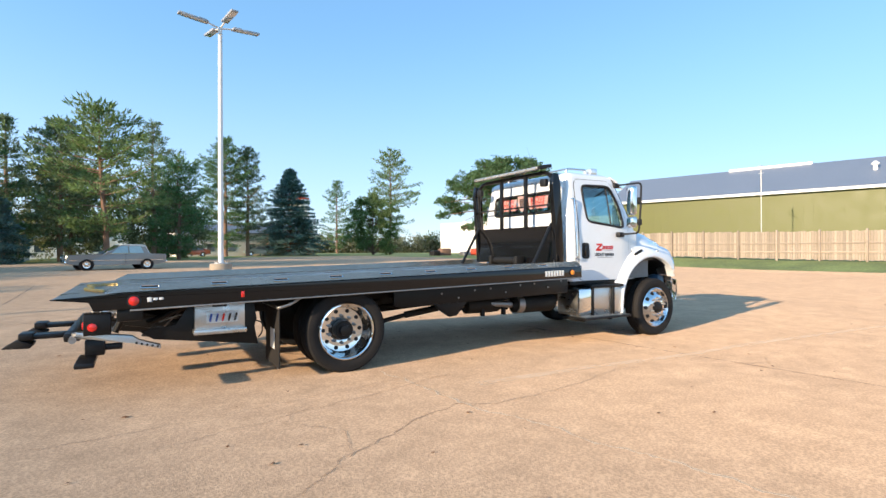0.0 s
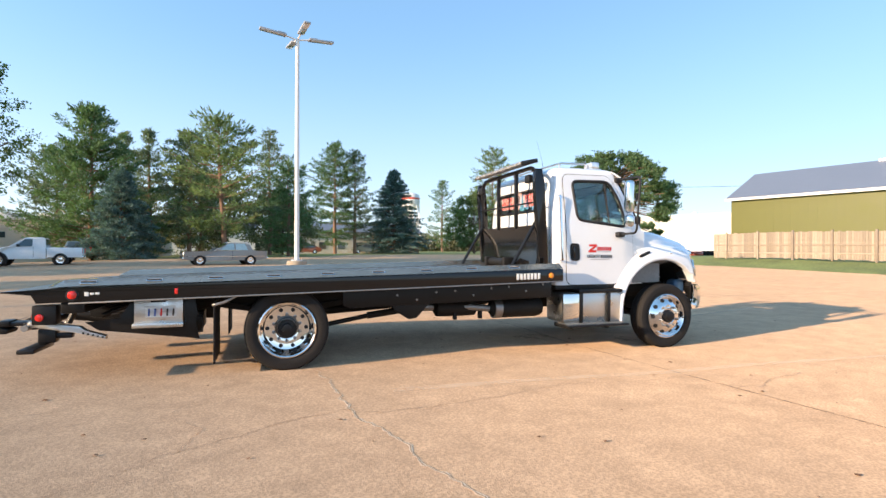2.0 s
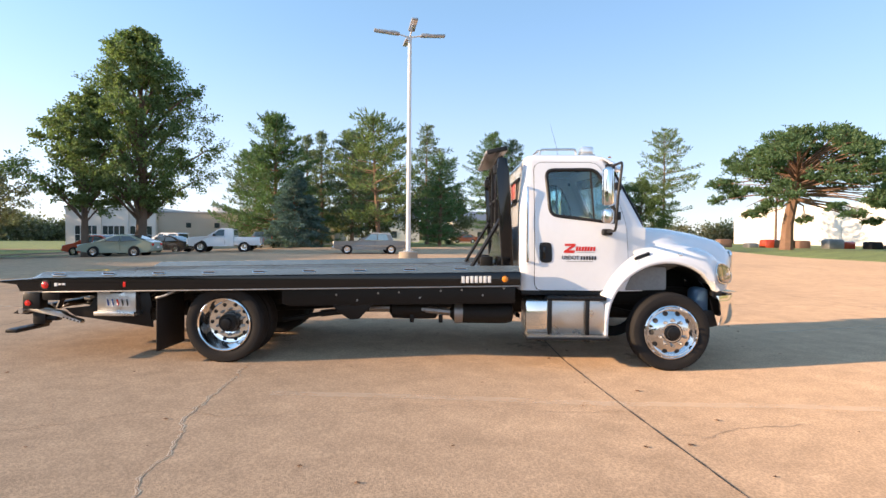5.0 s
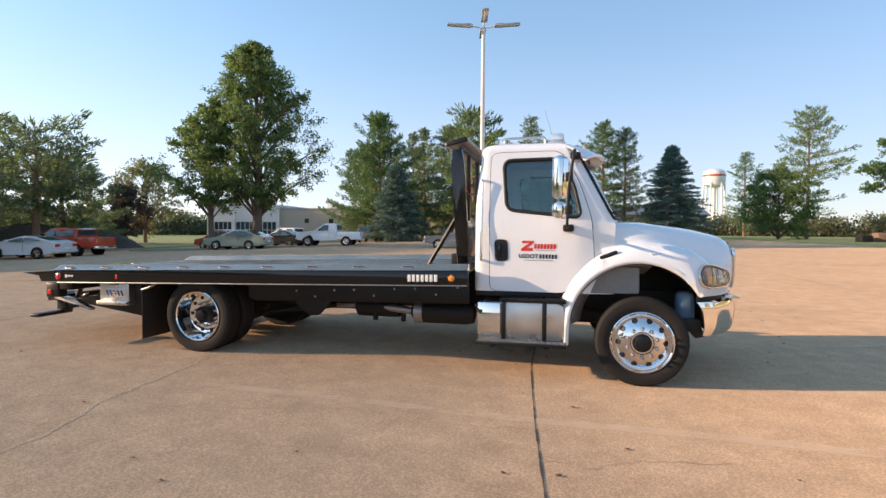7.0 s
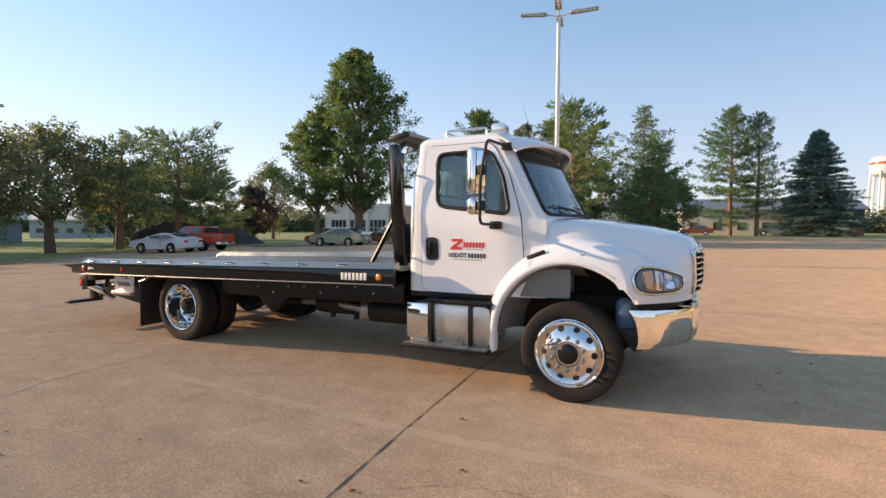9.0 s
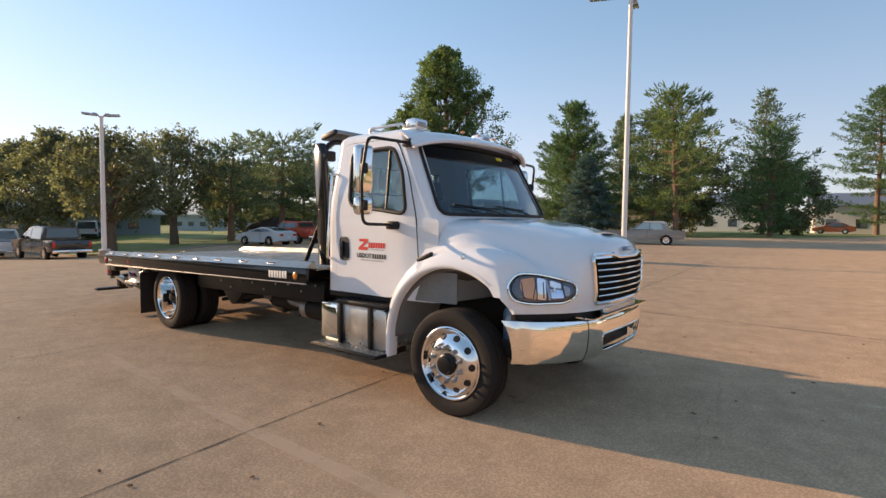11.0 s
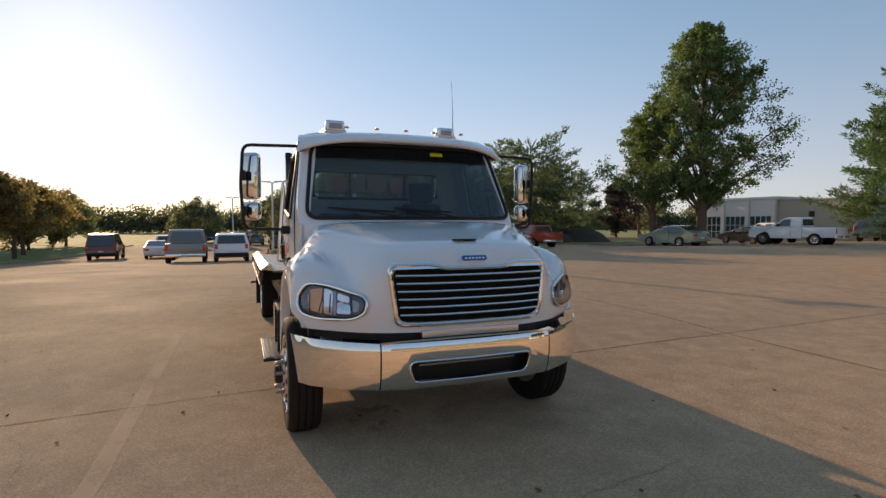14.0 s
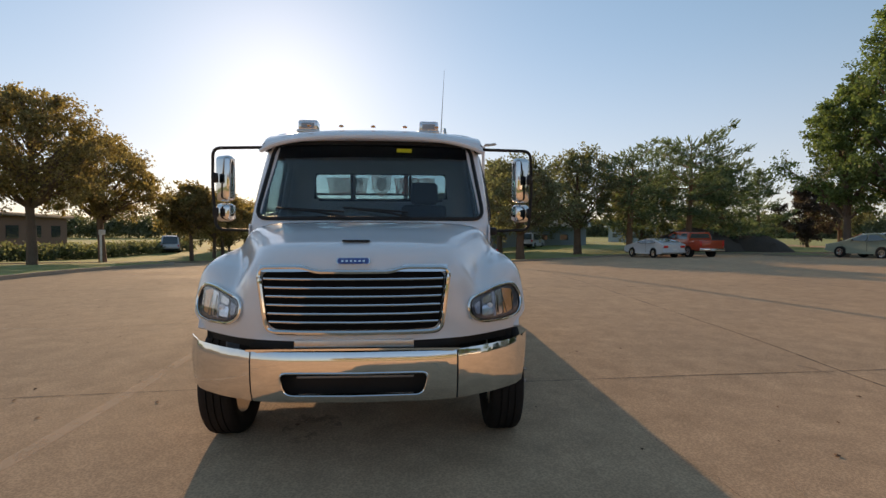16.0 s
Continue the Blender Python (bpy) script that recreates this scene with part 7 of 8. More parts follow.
        part("door_line", box((-0.345, s * width * 0.488 - 0.004, 0.40), (-0.33, s * width * 0.488 + 0.004, 0.97)), TRIM, ob)
    for (x0, z0), (x1, z1), nm in ((*front, "windscreen"), (*rear, "rear_window")):
        out_x = 0.012 if nm == "windscreen" else -0.012
        bm = bmesh.new()
        vs = [bm.verts.new(p) for p in ((x0 + out_x, -width * 0.41, z0 + 0.03), (x0 + out_x, width * 0.41, z0 + 0.03), (x1 + out_x, width * 0.36, z1 + 0.012), (x1 + out_x, -width * 0.36, z1 + 0.012))]
        f = bm.faces.new(vs)
        thicken(bm, 0.01)
        part(nm, bm, DARK_GLASS, ob)
    part("bumper", box((a - 0.10, -width * 0.47, 0.36), (a + 0.05, width * 0.47, 0.52), 0.03), CHROME if boxy else paint, ob)
    part("bumper", box((b - 0.05, -width * 0.47, 0.38), (b + 0.10, width * 0.47, 0.54), 0.03), CHROME if boxy else paint, ob)
    if boxy:
        part("vinyl_roof", prism([(-0.06, h - 0.05), (-0.24, h + 0.014), (-1.21, h + 0.014), (-1.40, h - 0.04), (-1.62, 0.96), (-1.36, 0.98), (-1.18, h - 0.07), (-0.28, h - 0.055)], -width * 0.432, width * 0.432, "y", 0.012), VINYL, ob, "pale vinyl roof")
    part("grille", box((a - 0.02, -0.35, 0.58), (a + 0.015, 0.35, 0.76), 0.01), STEEL if boxy else TRIM, ob)
    part("plate", box((b - 0.065, -0.16, 0.56), (b - 0.05, 0.16, 0.66), 0.002), WHITE_INK, ob)
    return ob


def pickup(m, paint, label, length=5.7, width=1.95, height=1.88, group="parked cars", cab=1.0, cover=None):
    """cab: length of the passenger cabin's roof."""
    ob = thing("parked_pickup", label, "pickup truck", m, group)
    a, b, h = length / 2, -length / 2, height
    e = 0.35 - cab   # back of the cab
    out = [(a, 0.50), (a, 0.98), (a - 0.12, 1.10), (a - 1.35, 1.18), (0.95, 1.22), (0.42, h - 0.06), (0.2, h), (e + 0.15, h), (e, h - 0.06), (e - 0.05, 1.2), (e - 0.06, 0.6), (e - 0.06, 0.45), (a - 0.4, 0.42)]
    part("body", body_loft(out, width, h, 1.12, 0.15), paint, ob, "painted cab and hood", angle=28)
    bed = part("cargo_bed", box((b, -width / 2 * 0.98, 0.52), (e - 0.08, width / 2 * 0.98, 1.16), 0.03), paint, ob, "painted cargo bed")
    # The bed is a closed box; this dark sheet paints its shaded inside.
    part("bed_well_shade", box((b + 0.10, -width / 2 + 0.12, 1.150), (e - 0.16, width / 2 - 0.12, 1.167), 0.004), TRIM, bed, "dark sheet painting the bed's shaded inside")
    part("tailgate_line", box((b - 0.006, -width / 2 * 0.80, 0.66), (b + 0.004, width / 2 * 0.80, 1.06), 0.002), paint, bed)
    wins = [[(0.82, 1.24), (0.38, h - 0.12), (-0.02, h - 0.10), (-0.02, 1.24)]]
    if cab > 1.2:
        wins.append([(-0.10, 1.24), (-0.10, h - 0.10), (e + 0.16, h - 0.10), (e + 0.06, 1.24)])
    for s in (-1, 1):
        for w_ in wins:
            part("side_window", side_pane(w_, width, h, 1.12, 0.15, s), DARK_GLASS, ob)
        for x in (a - 0.95, b + 1.15):
            # Wheel-well shade as a black disc.
            part("wheel_well_shade", lathe([(0.46, 0), (0.46, 0.05)], 24, "y", pose(x, s * (width / 2 * 0.95 - 0.012) - 0.025, 0.42)), TRIM, ob)
            wheel_small(ob, x, s * (width / 2 - 0.11), 0.395, 0.24, s)
        part("head_lamp", box((a - 0.12, s * width * 0.38 - 0.17, 0.82), (a + 0.012, s * width * 0.38 + 0.17, 1.02), 0.02), CLEAR, ob)
        part("tail_lamp", box((b - 0.014, s * width * 0.445 - 0.07, 0.78), (b + 0.06, s * width * 0.445 + 0.07, 1.10), 0.015), RED, ob, "red tail lamp")
        part("door_mirror", box((0.62, s * width * 0.55 - 0.09, 1.2), (0.74, s * width * 0.55 + 0.09, 1.38), 0.03), TRIM, ob)
        part("door_line", box((-0.07, s * width * 0.488 - 0.004, 0.55), (-0.055, s * width * 0.488 + 0.004, 1.2)), TRIM, ob)
    for (x0, z0), (x1, z1), o, nm in (((0.97, 1.22), (0.43, h - 0.07), 0.012, "windscreen"), ((e - 0.05, 1.26), (e, h - 0.12), -0.014, "rear_window")):
        bm = bmesh.new()
        f = bm.faces.new([bm.verts.new(p) for p in ((x0 + o, -width * 0.40, z0 + 0.03), (x0 + o, width * 0.40, z0 + 0.03), (x1 + o, width * 0.35, z1), (x1 + o, -width * 0.35, z1))])
        thicken(bm, 0.01)
        part(nm, bm, DARK_GLASS, ob)
    part("bumper", box((a - 0.10, -width * 0.48, 0.46), (a + 0.07, width * 0.48, 0.66), 0.03), CHROME, ob)
    part("bumper", box((b - 0.09, -width * 0.48, 0.46), (b + 0.08, width * 0.48, 0.64), 0.03), CHROME, ob)
    part("grille", box((a - 0.02, -0.5, 0.76), (a + 0.02, 0.5, 1.04), 0.02), TRIM, ob)
    part("plate", box((b - 0.10, -0.16, 0.50), (b - 0.092, 0.16, 0.60)), WHITE_INK, ob)
    if cover:
        part("bed_topper", box((b + 0.05, -width * 0.45, 1.16), (e - 0.08, width * 0.45, h - 0.04), 0.08), cover, ob, "matching bed topper")
    return ob


def suv(m, paint, label, length=4.7, width=1.85, height=1.72, group="parked cars"):
    ob = thing("parked_suv", label, "car", m, group)
    a, b, h = length / 2, -length / 2, height
    out = [(a, 0.42), (a, 0.88), (a - 0.12, 0.98), (a - 1.1, 1.08), (0.85, 1.14), (0.25, h - 0.06), (0.0, h), (b + 0.7, h), (b + 0.35, h - 0.06), (b + 0.06, 1.08), (b, 0.95), (b, 0.46), (b + 0.5, 0.32), (a - 0.5, 0.32)]
    part("body", body_loft(out, width, h, 1.05, 0.16), paint, ob, "painted body", angle=28)
    for s in (-1, 1):
        for w_ in ([(0.74, 1.14), (0.22, h - 0.11), (-0.15, h - 0.09), (-0.15, 1.12)], [(-0.22, 1.12), (-0.22, h - 0.09), (-1.05, h - 0.09), (-1.05, 1.12)], [(-1.12, 1.12), (-1.12, h - 0.09), (b + 0.66, h - 0.10), (b + 0.42, 1.14)]):
            part("side_window", side_pane(w_, width, h, 1.05, 0.16, s), DARK_GLASS, ob)
        for x in (a - 0.92, b + 0.98):
            # Black disc again in place of a shaded wheel well.
            part("wheel_well_shade", lathe([(0.40, 0), (0.40, 0.05)], 24, "y", pose(x, s * (width / 2 * 0.95 - 0.012) - 0.025, 0.36)), TRIM, ob)
            wheel_small(ob, x, s * (width / 2 - 0.11), 0.355, 0.22, s)
        part("head_lamp", box((a - 0.12, s * width * 0.37 - 0.17, 0.74), (a + 0.012, s * width * 0.37 + 0.17, 0.90), 0.02), CLEAR, ob)
        part("tail_lamp", box((b - 0.012, s * width * 0.42 - 0.08, 0.84), (b + 0.10, s * width * 0.42 + 0.08, 1.10), 0.02), RED, ob, "red tail lamp")
    for (x0, z0), (x1, z1), o, nm in (((0.87, 1.14), (0.26, h - 0.07), 0.012, "windscreen"), ((b + 0.07, 1.10), (b + 0.33, h - 0.10), -0.014, "rear_window")):
        bm = bmesh.new()
        f = bm.faces.new([bm.verts.new(p) for p in ((x0 + o, -width * 0.40, z0 + 0.03), (x0 + o, width * 0.40, z0 + 0.03), (x1 + o, width * 0.36, z1), (x1 + o, -width * 0.36, z1))])
        thicken(bm, 0.01)
        part(nm, bm, DARK_GLASS, ob)
    part("bumper", box((b - 0.05, -width * 0.47, 0.42), (b + 0.10, width * 0.47, 0.62), 0.04), TRIM, ob)
    part("plate", box((b - 0.06, -0.16, 0.68), (b - 0.012, 0.16, 0.78)), WHITE_INK, ob)
    return ob


P_GREY = car_paint("grey_brown_car_paint", (0.25, 0.25, 0.235))
P_WHITE = car_paint("white_car_paint", (0.86, 0.86, 0.87))
P_OLIVE = car_paint("sage_green_car_paint", (0.30, 0.345, 0.27))
P_SILVER = car_paint("silver_car_paint", (0.66, 0.67, 0.69))
P_RED = car_paint("orange_red_car_paint", (0.52, 0.07, 0.03))
P_BLACK = car_paint("black_car_paint", (0.02, 0.02, 0.024))
P_TEAL = car_paint("grey_green_car_paint", (0.12, 0.16, 0.17))
P_BROWN = car_paint("rust_brown_car_paint", (0.20, 0.06, 0.03))


def at(x, y, turn):
    return Matrix.Translation((x, y, lie(x, y))) @ pose(0, 0, 0, 0, 0, turn)


sedan(at(-8.2, 29.4, 194), P_GREY, "old boxy grey sedan with pale vinyl roof, parked alone", 5.0, 1.9, 1.46, True)
pickup(at(-19.7, 32.8, 191), P_WHITE, "white pickup truck parked by the verge", 5.2, 1.9, 1.80)
sedan(at(-23.7, 26.2, 188), P_OLIVE, "sage green sedan parked under the maple", 4.4, 1.8, 1.42)
sedan(at(-27.2, 29.2, 170), P_RED, "red hatchback parked behind the green sedan", 4.4, 1.75, 1.5)
sedan(at(-26.6, 37.0, 175), P_BLACK, "dark blue-black sedan behind the maple", 4.7, 1.8, 1.45)
pickup(at(-30.5, 44.5, 172), P_WHITE, "white crew-cab pickup parked near the building", 5.7, 1.95, 1.85, cab=1.9)
suv(at(-19.8, 42.0, 100), P_TEAL, "grey-green wagon seen from behind", 4.7, 1.85, 1.6)
sedan(at(-30.7, 16.8, 190), P_SILVER, "silver coupe parked beside the red pickup", 4.4, 1.72, 1.30)
pickup(at(-31.0, 19.3, 188), P_RED, "orange-red crew-cab pickup with dark topper window", 5.1, 1.85, 1.70, cab=1.7)
pickup(at(-34.4, 5.0, 185), P_BLACK, "black crew-cab pickup seen from behind", 5.8, 2.0, 1.92, cab=1.9)
pickup(at(-41.8, 3.8, 184), P_SILVER, "silver crew-cab pickup seen from behind", 5.8, 2.0, 1.92, cab=1.9)
suv(at(-29.2, -2.2, 182), P_WHITE, "white crossover seen from behind", 4.7, 1.85, 1.68)
suv(at(-52.5, 2.0, 182), P_BLACK, "dark crossover in the row", 4.7, 1.85, 1.68)
pickup(at(-29.0, -4.5, 183), P_GREY, "grey pickup seen from behind in the row", 5.7, 2.0, 1.9, cab=1.7)
suv(at(-43.4, -11.6, 184), P_BROWN, "rust-brown van with a dark rear window", 5.2, 2.0, 2.05)
sedan(at(-44.0, -8.0, 182), P_SILVER, "light silver sedan in the row", 4.6, 1.8, 1.45)
suv(at(-58.0, 14.6, 150), P_SILVER, "pale van by the dark trees", 5.0, 1.95, 1.9)
pickup(at(-61.0, -2.0, 182), P_BLACK, "dark pickup far along the row", 5.7, 2.0, 1.9, cab=1.7)
suv(at(-60.0, -28.6, 200), P_SILVER, "pale van on the drive", 5.2, 2.0, 2.1)
sedan(at(0.2, 81.0, 180), P_BROWN, "rust-brown car behind the far trees", 4.6, 1.8, 1.5)
suv(at(10.4, 84.0, 180), P_TEAL, "dark wagon behind the far trees", 4.7, 1.85, 1.7)


# ---- buildings ----
SIDING = mat("olive_green_steel_siding", (0.11, 0.115, 0.024), 0.5, var=0.06, scale=0.8)
ROOF = mat("grey_steel_roofing", (0.20, 0.23, 0.29), 0.5, 0.2, var=0.08, scale=0.6)
CREAM = mat("cream_block_wall", (0.50, 0.43, 0.34), 0.85, var=0.08, scale=0.8, bump=0.1)
PANEL = mat("white_metal_wall", (0.78, 0.73, 0.66), 0.6, var=0.05, scale=0.5)
BLUE_WALL = mat("pale_blue_siding", (0.30, 0.37, 0.40), 0.6, var=0.08)
WOOD = mat("weathered_cedar_board", (0.33, 0.265, 0.205), 0.85, var=0.3, scale=3, bump=0.3, bscale=20, rand=0.22)
BROWN_WALL = mat("brown_brick_wall", (0.20, 0.12, 0.085), 0.9, var=0.2, scale=2)


def along(p, q):
    """A frame with x from p to q, y into the building, z up."""
    p, q = Vector((*p, 0)), Vector((*q, 0))
    d = (q - p).normalized()
    return Matrix.Translation(p) @ Matrix(((d.x, -d.y, 0, 0), (d.y, d.x, 0, 0), (0, 0, 1, 0), (0, 0, 0, 1))), (q - p).length


m, ln = along((66.0, -16.0), (49.6, 43.6))
barn = thing("steel_barn", "long olive-green steel barn with a grey roof", "building", m)
part("wall", box((0, -14, -0.5), (ln, 0, 7.6)), SIDING, barn, "olive-green ribbed wall")
for k in range(int(ln / 0.9)):
    part("wall_rib", box((0.9 * k + 0.2, 0.0, 0.0), (0.9 * k + 0.26, 0.008, 7.55)), SIDING, barn)
part("roof", prism([(0.5, 7.45), (-7.0, 11.2), (-14.5, 7.45), (-14.5, 7.65), (-7.0, 11.45), (0.5, 7.68)], -0.5, ln + 0.5, "x"), ROOF, barn, "grey ribbed steel roof")
part("eave_trim", box((-0.5, 0.45, 7.40), (ln + 0.5, 0.56, 7.70)), WHITE_INK, barn, "white eave trim")
part("gable", prism([(0, 7.5), (-7.0, 11.15), (-14, 7.5)], ln - 0.15, ln + 0.005, "x"), SIDING, barn)
for x in (20.0, 34.0):
    part("roof_vent", merged(tube([(x, -3.5, 9.0), (x, -3.5, 10.3)], 0.22, 10), lathe([(0.36, 10.2), (0.40, 10.35), (0.1, 10.6)], 12, "z", pose(x, -3.5, 0))), GALV, barn, "round roof vent")
part("ridge_cap", box((40, -7.3, 11.3), (49, -6.7, 11.62), 0.02), GALV, barn)


def fence(p, q, h, label):
    m, ln = along(p, q)
    ob = thing("board_fence", label, "fence", m)
    rnd = random.Random(9)
    n = int(ln / 0.15)
    mesh = None
    for k in range(n):
        x = ln * k / n
        z0 = lie(*(m @ Vector((x, 0, 0))).xy) - 0.05
        if mesh is None:
            first = part("board", box((0.004, -0.01, 0.06), (0.142, 0.012, h), 0.004, 1), WOOD, ob)
            mesh = first.data
            b = first
        else:
            b = new("board", mesh)
            b.parent = ob
        b.matrix_basis = pose(x, 0, z0 + rnd.uniform(-0.03, 0.03), 0, 0, rnd.uniform(-1.2, 1.2))
    for k in range(int(ln / 2.4) + 1):
        x = 2.4 * k
        z0 = lie(*(m @ Vector((x, 0, 0))).xy)
        part("post", box((x - 0.06, 0.012, z0 - 0.1), (x + 0.06, 0.13, z0 + h + 0.05), 0.01), WOOD, ob)
    for z in (0.35, h * 0.55, h - 0.3):
        part("rail", box((0, 0.012, z), (ln, 0.05, z + 0.09), 0.006), WOOD, ob)
    return ob


fence((31.0, 7.6), (27.9, 25.2), 1.9, "weathered cedar board fence along the grass strip")
fence((33.6, -8.0), (31.0, 7.6), 1.9, "weathered cedar board fence, farther stretch")

m, ln = along((70.0, 126.0), (88.0, 66.0))
shed = thing("white_warehouse", "long low white warehouse behind the trees", "building", m)
part("wall", box((0, 0, -1), (ln, 20, 9.0)), PANEL, shed, "white metal wall")
for k in range(4):
    part("roof_fan", lathe([(0.6, 9.0), (0.7, 9.5), (0.3, 9.8)], 12, "z", pose(6 + 12 * k, 4, 0)), GALV, shed)
for k in range(9):
    part("wall_seam", box((6 * k + 3, -0.03, 0), (6 * k + 3.06, 0, 8.9)), GREY_INK, shed)
yard = random.Random(4)
for k in range(16):
    x, y = 34 + 2.2 * k + yard.uniform(-0.8, 0.8), 66 - 0.75 * k + yard.uniform(-1, 1)
    h = yard.uniform(0.7, 1.5)
    tagged(part("scrap_bale", box((x - yard.uniform(0.6, 1.2), y - 0.8, 0), (x + yard.uniform(0.6, 1.2), y + 0.8, h + 0.2), 0.25, 2), (UNDER, BROWN_WALL, STEEL, P_RED)[k % 4]), "dark heap of scrap parts in the fenced yard", "scrap", "scrap heaps in the yard")

m, ln = along((-49.0, 55.5), (-17.0, 58.5))
school = thing("block_building", "low cream block building with white window bays", "building", m)
part("wall", box((10.6, 0, -1.2), (ln, 14, 4.1)), CREAM, school, "cream block wall")
part("bay_wall", box((0, -0.2, -1.2), (10.6, 14, 4.35)), PANEL, school, "white bay wall")
part("parapet", box((-0.1, -0.3, 4.35), (10.7, 14, 4.7), 0.02), PANEL, school)
part("roof_edge", box((10.6, -0.1, 4.1), (ln, 14, 4.3), 0.02), GREY_INK, school)
for k in range(3):
    x = 1.1 + 3.2 * k
    win = part("bay_window", box((x, -0.26, -0.3), (x + 2.6, -0.21, 2.4)), DARK_GLASS, school, "dark multi-pane bay window")
    for j in range(4):
        part("mullion", box((x + 0.65 * j - 0.03 + 0.01, -0.30, -0.3), (x + 0.65 * j + 0.04, -0.255, 2.4)), WHITE_INK, win)
    for z in (0.5, 1.3):
        part("mullion", box((x, -0.30, z), (x + 2.6, -0.255, z + 0.06)), WHITE_INK, win)
    part("pier", box((x + 2.62, -0.42, -1.2), (x + 3.1, -0.2, 4.3)), PANEL, school)
for k in range(5):
    part("small_window", box((14 + 3.4 * k, -0.03, 2.3), (14.6 + 3.4 * k, 0.02, 2.9)), DARK_GLASS, school)
for k in range(3):
    part("roof_unit", box((16 + 4 * k, 3, 4.2), (18 + 4 * k, 5, 5.0), 0.05), GALV, school)

m, ln = along((-85.0, 36.0), (-77.0, 40.0))
hut = thing("blue_shed", "pale blue metal building with a light roof", "building", m)
part("wall", box((-2, 0, -1.5), (ln + 4, 8, 2.2)), BLUE_WALL, hut, "pale blue wall")
part("roof", prism([(-0.6, 2.1), (4, 3.9), (8.6, 2.1), (8.6, 2.3), (4, 4.1), (-0.6, 2.3)], -2.5, ln + 4.5, "x"), PANEL, hut, "light metal roof")
for k in range(5):
    part("window", box((-1 + 2.2 * k, -0.04, 0.3), (0 + 2.2 * k, 0.0, 1.0)), DARK_GLASS, hut)
m, ln = along((-64.0, 8.0), (-60.0, 22.0))
hut2 = thing("blue_shed", "pale blue metal building behind the oaks", "building", m)
part("wall", box((0, 0, -1.5), (ln, 8, 2.0)), BLUE_WALL, hut2, "pale blue wall")
part("roof", prism([(-0.6, 1.9), (4, 3.7), (8.6, 1.9), (8.6, 2.1), (4, 3.9), (-0.6, 2.1)], -0.5, ln + 0.5, "x"), PANEL, hut2, "light metal roof")
for k in range(5):
    part("window", box((1.0 + 2.6 * k, -0.04, 0.3), (2.0 + 2.6 * k, 0.0, 1.0)), DARK_GLASS, hut2)

m, ln = along((-62.0, -42.0), (-20.0, -32.0))
low = thing("brown_building", "low brown building behind the verge trees", "building", m)
part("wall", box((0, -9, -1), (ln, 0, 2.8)), BROWN_WALL, low, "brown brick wall")
part("roof", box((-0.6, -9.6, 2.8), (ln + 0.6, 0.6, 3.15), 0.03), TRIM, low, "dark flat roof")
for k in range(8):
    part("window", box((2 + 5 * k, 0.0, 0.6), (4.4 + 5 * k, 0.05, 1.9)), DARK_GLASS, low)

# small buildings and boards seen between the far trees
for p, q, h, ma, nm in (((-2.0, 84.0), (12.0, 86.0), 4.2, PANEL, "white shed seen between the far trees"), ((14.5, 96.0), (24.0, 98.0), 4.6, BROWN_WALL, "brown gabled house beyond the far trees"), ((-34.0, 84.0), (-8.0, 88.0), 4.6, PANEL, "pale building beyond the pines")):
    m, ln = along(p, q)
    b = thing("far_building", nm, "building", m)
    part("wall", box((0, 0, -0.5), (ln, 8, h)), ma, b)
    part("roof", prism([(-0.5, h - 0.1), (4, h + 1.7), (8.5, h - 0.1), (8.5, h + 0.1), (4, h + 1.95), (-0.5, h + 0.1)], -0.5, ln + 0.5, "x"), ROOF, b)
    for k in range(int(ln / 3.5)):
        part("window", box((1.2 + 3.3 * k, -0.04, 1.2), (2.4 + 3.3 * k, 0.0, 2.4)), DARK_GLASS, b)

# water tower
tower = thing("water_tower", "white water tower with a round tank, far off", "water tower", Matrix.Translation((81, 322, 0)))
part("tank", lathe([(1.0, 26.5), (5.2, 28.5), (6.0, 31), (6.0, 34.5), (5.4, 36.4), (3.0, 37.6), (0.5, 38.0)], 28, "z"), GALV, tower, "white round tank")
part("tank_band", lathe([(6.05, 33.2), (6.1, 33.4), (6.1, 34.2), (6.05, 34.4)], 28, "z"), P_RED, tower, "faded red band")
part("riser", tube([(0, 0, 0), (0, 0, 27)], 1.2, 14), GALV, tower)
for k in range(6):
    a = math.pi / 3 * k
    part("leg", tube([(7 * math.cos(a), 7 * math.sin(a), 0), (5.4 * math.cos(a), 5.4 * math.sin(a), 31)], 0.5, 8), GALV, tower)

# ---- verges, heap, sign, wires ----
def verge(outline, label, kerb=True):
    ob = new("verge")
    tagged(ob, label, "verge", kind="structure")
    pts = rounded_outline(outline, 2.0, 6)
    part("lawn", patch(pts, lambda x, y: (x, y, lie(x, y) + 0.11), 0.0, 2.0), GRASS, ob, "dry mown grass", smooth=False)
    if kerb:
        loop = [Vector((x, y, lie(x, y))) for x, y in resample(pts, 120)]
        bm = bmesh.new()
        rows = []
        for i, p in enumerate(loop):
            d = (loop[(i + 1) % 120] - loop[i - 1]).normalized()
            n = Vector((-d.y, d.x, 0)) * 0.08
            rows.append([bm.verts.new(q) for q in (p + n + Vector((0, 0, -0.1)), p + n + Vector((0, 0, 0.13)), p - n + Vector((0, 0, 0.13)), p - n + Vector((0, 0, -0.1)))])
        for i in range(120):
            a, b = rows[i], rows[(i + 1) % 120]
            for k in range(3):
                bm.faces.new((a[k], a[k + 1], b[k + 1], b[k]))
        part("kerb", bm, BASE_CONC, ob, "low concrete kerb", angle=20)
    return ob


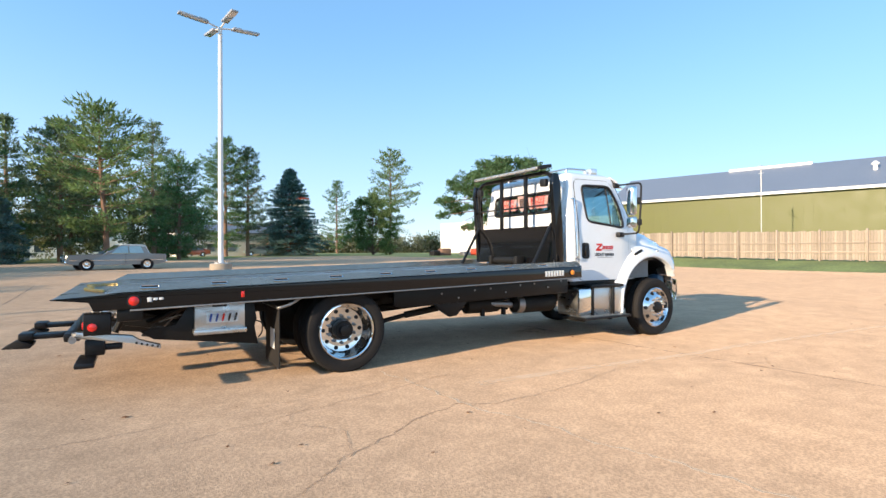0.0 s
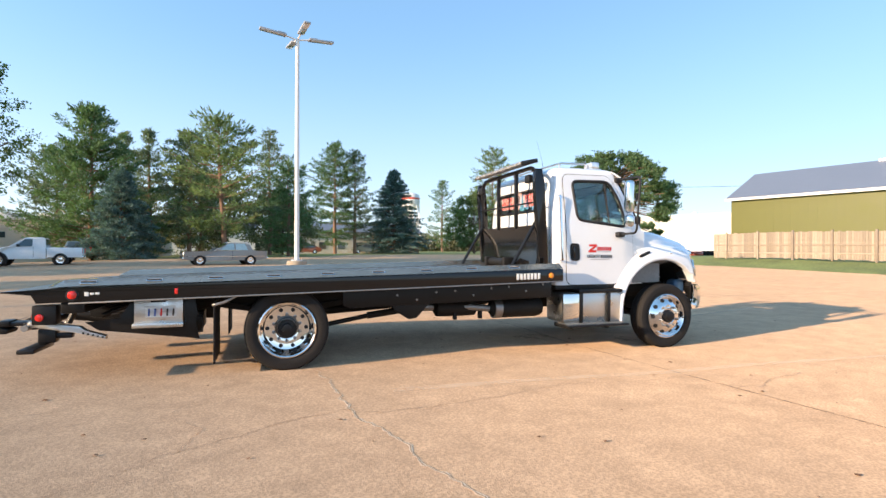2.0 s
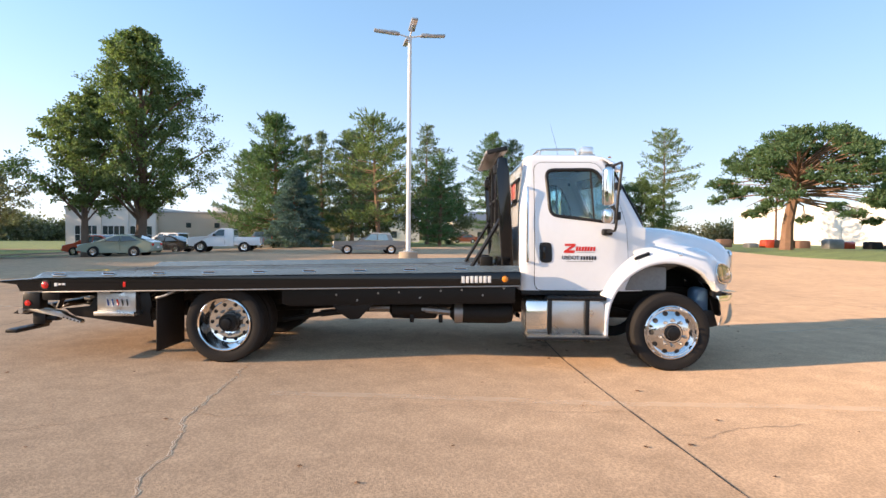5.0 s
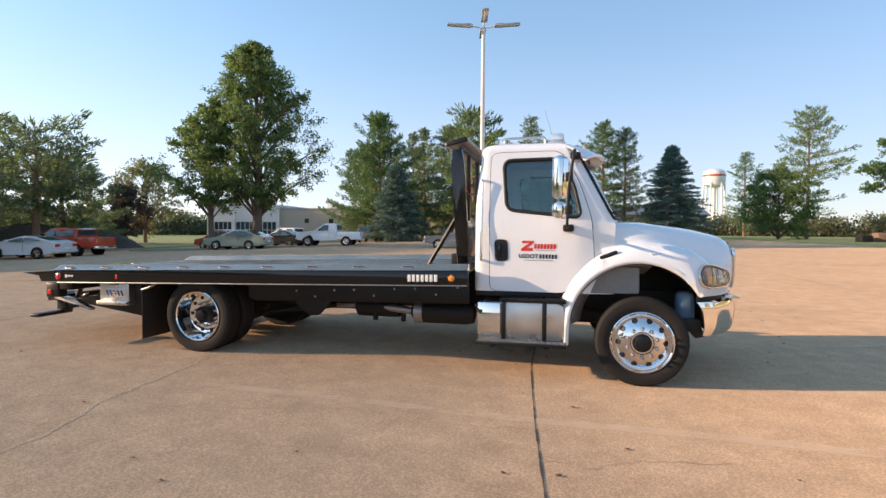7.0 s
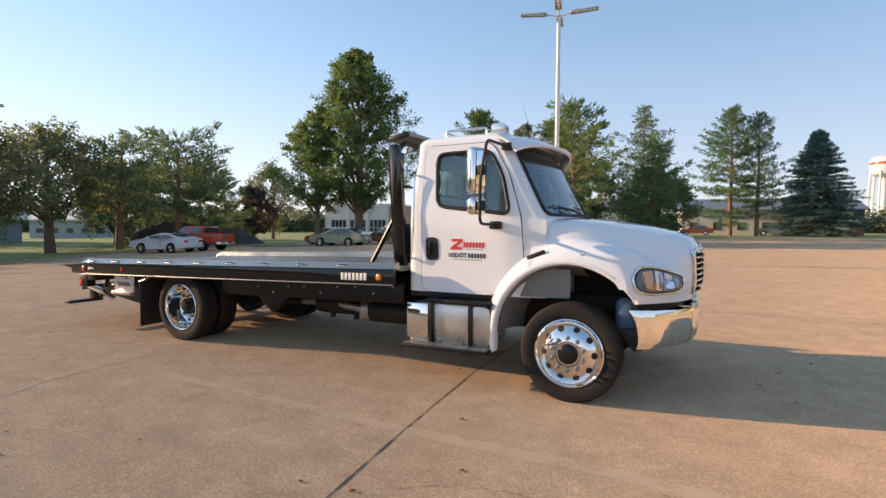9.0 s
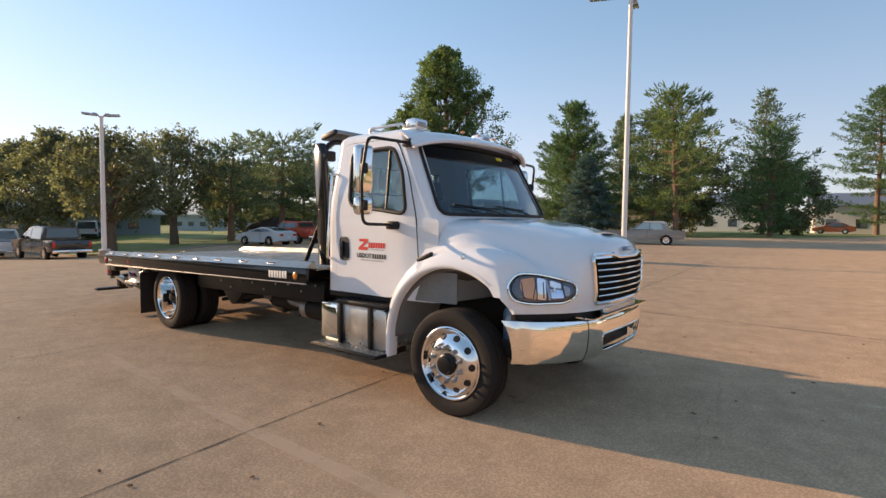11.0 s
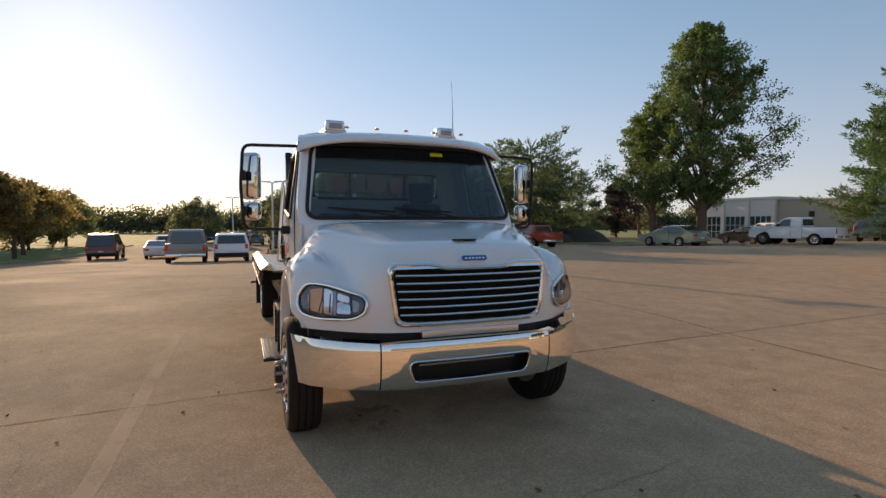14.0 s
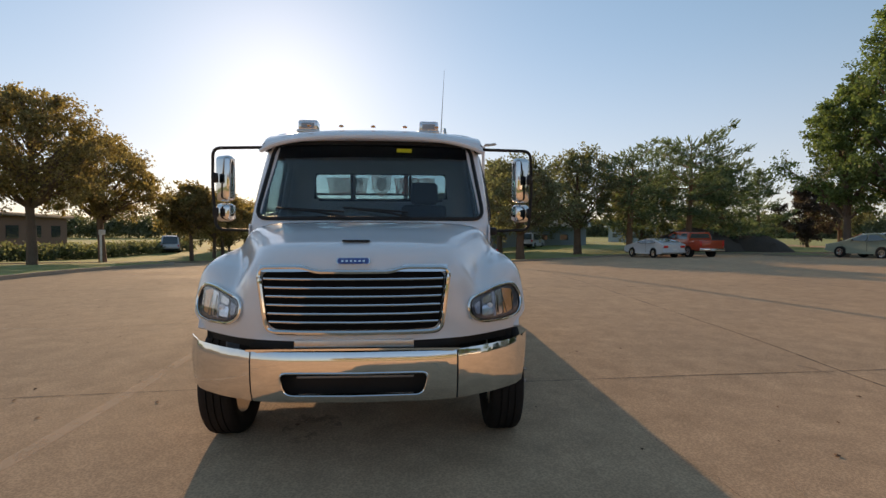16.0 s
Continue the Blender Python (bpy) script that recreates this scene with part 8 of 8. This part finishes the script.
verge([(-5.5, -11.7), (-13.0, -12.2), (-26.0, -13.2), (-30.0, -15.0), (-31.6, -18.4), (-29.5, -20.8), (-6.0, -20.8)], "grass verge with a concrete kerb and a rounded end beside the drive")
verge([(-4.0, -23.4), (-31.5, -23.0), (-35.0, -15.6), (-75.0, -15.0), (-75.0, -60.0), (-4.0, -60.0)], "lawn beyond the drive")
verge([(-74.0, 6.6), (-33.6, 6.6), (-34.2, 18.0), (-37.2, 34.0), (-38.0, 46.0), (-74.0, 46.0)], "lawn under the dark trees")
verge([(-34.0, 26.2), (-21.6, 28.4), (-21.6, 31.2), (-34.0, 30.0)], "narrow grass strip under the maple")


def heap(x, y, r, h, seed, label):
    rnd = random.Random(seed)
    bm = bmesh.new()
    rings = []
    for k in range(9):
        t = k / 8
        rr = r * (1 - t) ** 0.8
        rings.append([bm.verts.new((x + rr * 1.5 * math.cos(a) * rnd.uniform(0.93, 1.07), y + rr * math.sin(a) * rnd.uniform(0.93, 1.07), lie(x, y) - 0.1 + h * math.sin(t * math.pi / 2) * rnd.uniform(0.92, 1.08))) for a in [2 * math.pi * i / 32 for i in range(32)]])
    for a, b in zip(rings, rings[1:]):
        for i in range(32):
            bm.faces.new((a[i], a[(i + 1) % 32], b[(i + 1) % 32], b[i]))
    return tagged(part("soil_mound", bm, EARTH), label, "mound")


heap(-43.0, 26.4, 4.0, 2.2, 3, "long dark heap of soil beside the parked cars")
heap(-41.6, 30.8, 3.3, 1.7, 4, "dark heap of soil under the pines")
sign = thing("sign_post", "plain white sign board on a post in the verge", "sign", at(-28.4, -18.5, 10))
part("post", box((-0.05, -0.05, 0), (0.05, 0.05, 2.10), 0.01), GALV, sign)
part("board", box((-0.03, -0.10, 1.82), (0.05, 0.26, 2.12), 0.01), PANEL, sign, "blank pale board")
for k, (x, y) in enumerate(((43.6, 66.9), (94.0, 26.9))):
    pole = thing("utility_pole", "grey wooden utility pole by the warehouse", "utility pole", at(x, y, 20))
    part("shaft", tube([(0, 0, 0), (0, 0, 11.5)], 0.15, 10, radii=[0.17, 0.12]), BARK, pole)
    part("cross_arm", box((-1.1, -0.06, 10.6), (1.1, 0.06, 10.75)), BARK, pole)
wire = thing("power_line", "thin overhead wires beyond the barn", "wire")
part("wire", tube([(43.6 + 6.3 * j, 66.9 - 5.0 * j, 11.3 - 0.5 * math.sin(math.pi * j / 8)) for j in range(9)], 0.03, 4), TRIM, wire)

mast = thing("antenna_mast", "thin grey antenna mast beside the barn", "mast", at(43.4, 20.4, 0))
part("pole", tube([(0, 0, 0), (0, 0, 8.4)], 0.04, 8), LAMP_GREY, mast)
for k in range(3):
    part("crossbar", tube([(-0.5, -0.5 + 0.25 * k, 7.6 + 0.35 * k), (0.5, 0.5 - 0.25 * k, 7.7 + 0.35 * k)], 0.025, 6), GALV, mast)

cone = thing("traffic_cone", "small orange traffic cone among the parked cars", "cone", at(-37.0, 0.2, 0))
part("body", lathe([(0.13, 0.03), (0.05, 0.68), (0.03, 0.71)], 16, "z"), P_RED, cone, "orange plastic body")
part("base", box((-0.18, -0.18, 0.0), (0.18, 0.18, 0.035), 0.01), P_RED, cone)
row = random.Random(12)
for k in range(9):
    x, y = -56.0 - 4.5 * k + row.uniform(-1, 1), -9.0 + 2.9 * (k % 5) + row.uniform(-0.5, 0.5)
    (sedan if k % 2 else suv)(at(x, y, 182), (P_SILVER, P_WHITE, P_BLACK, P_TEAL)[k % 4], ("silver", "white", "black", "grey-green")[k % 4] + " car far back in the parked rows")
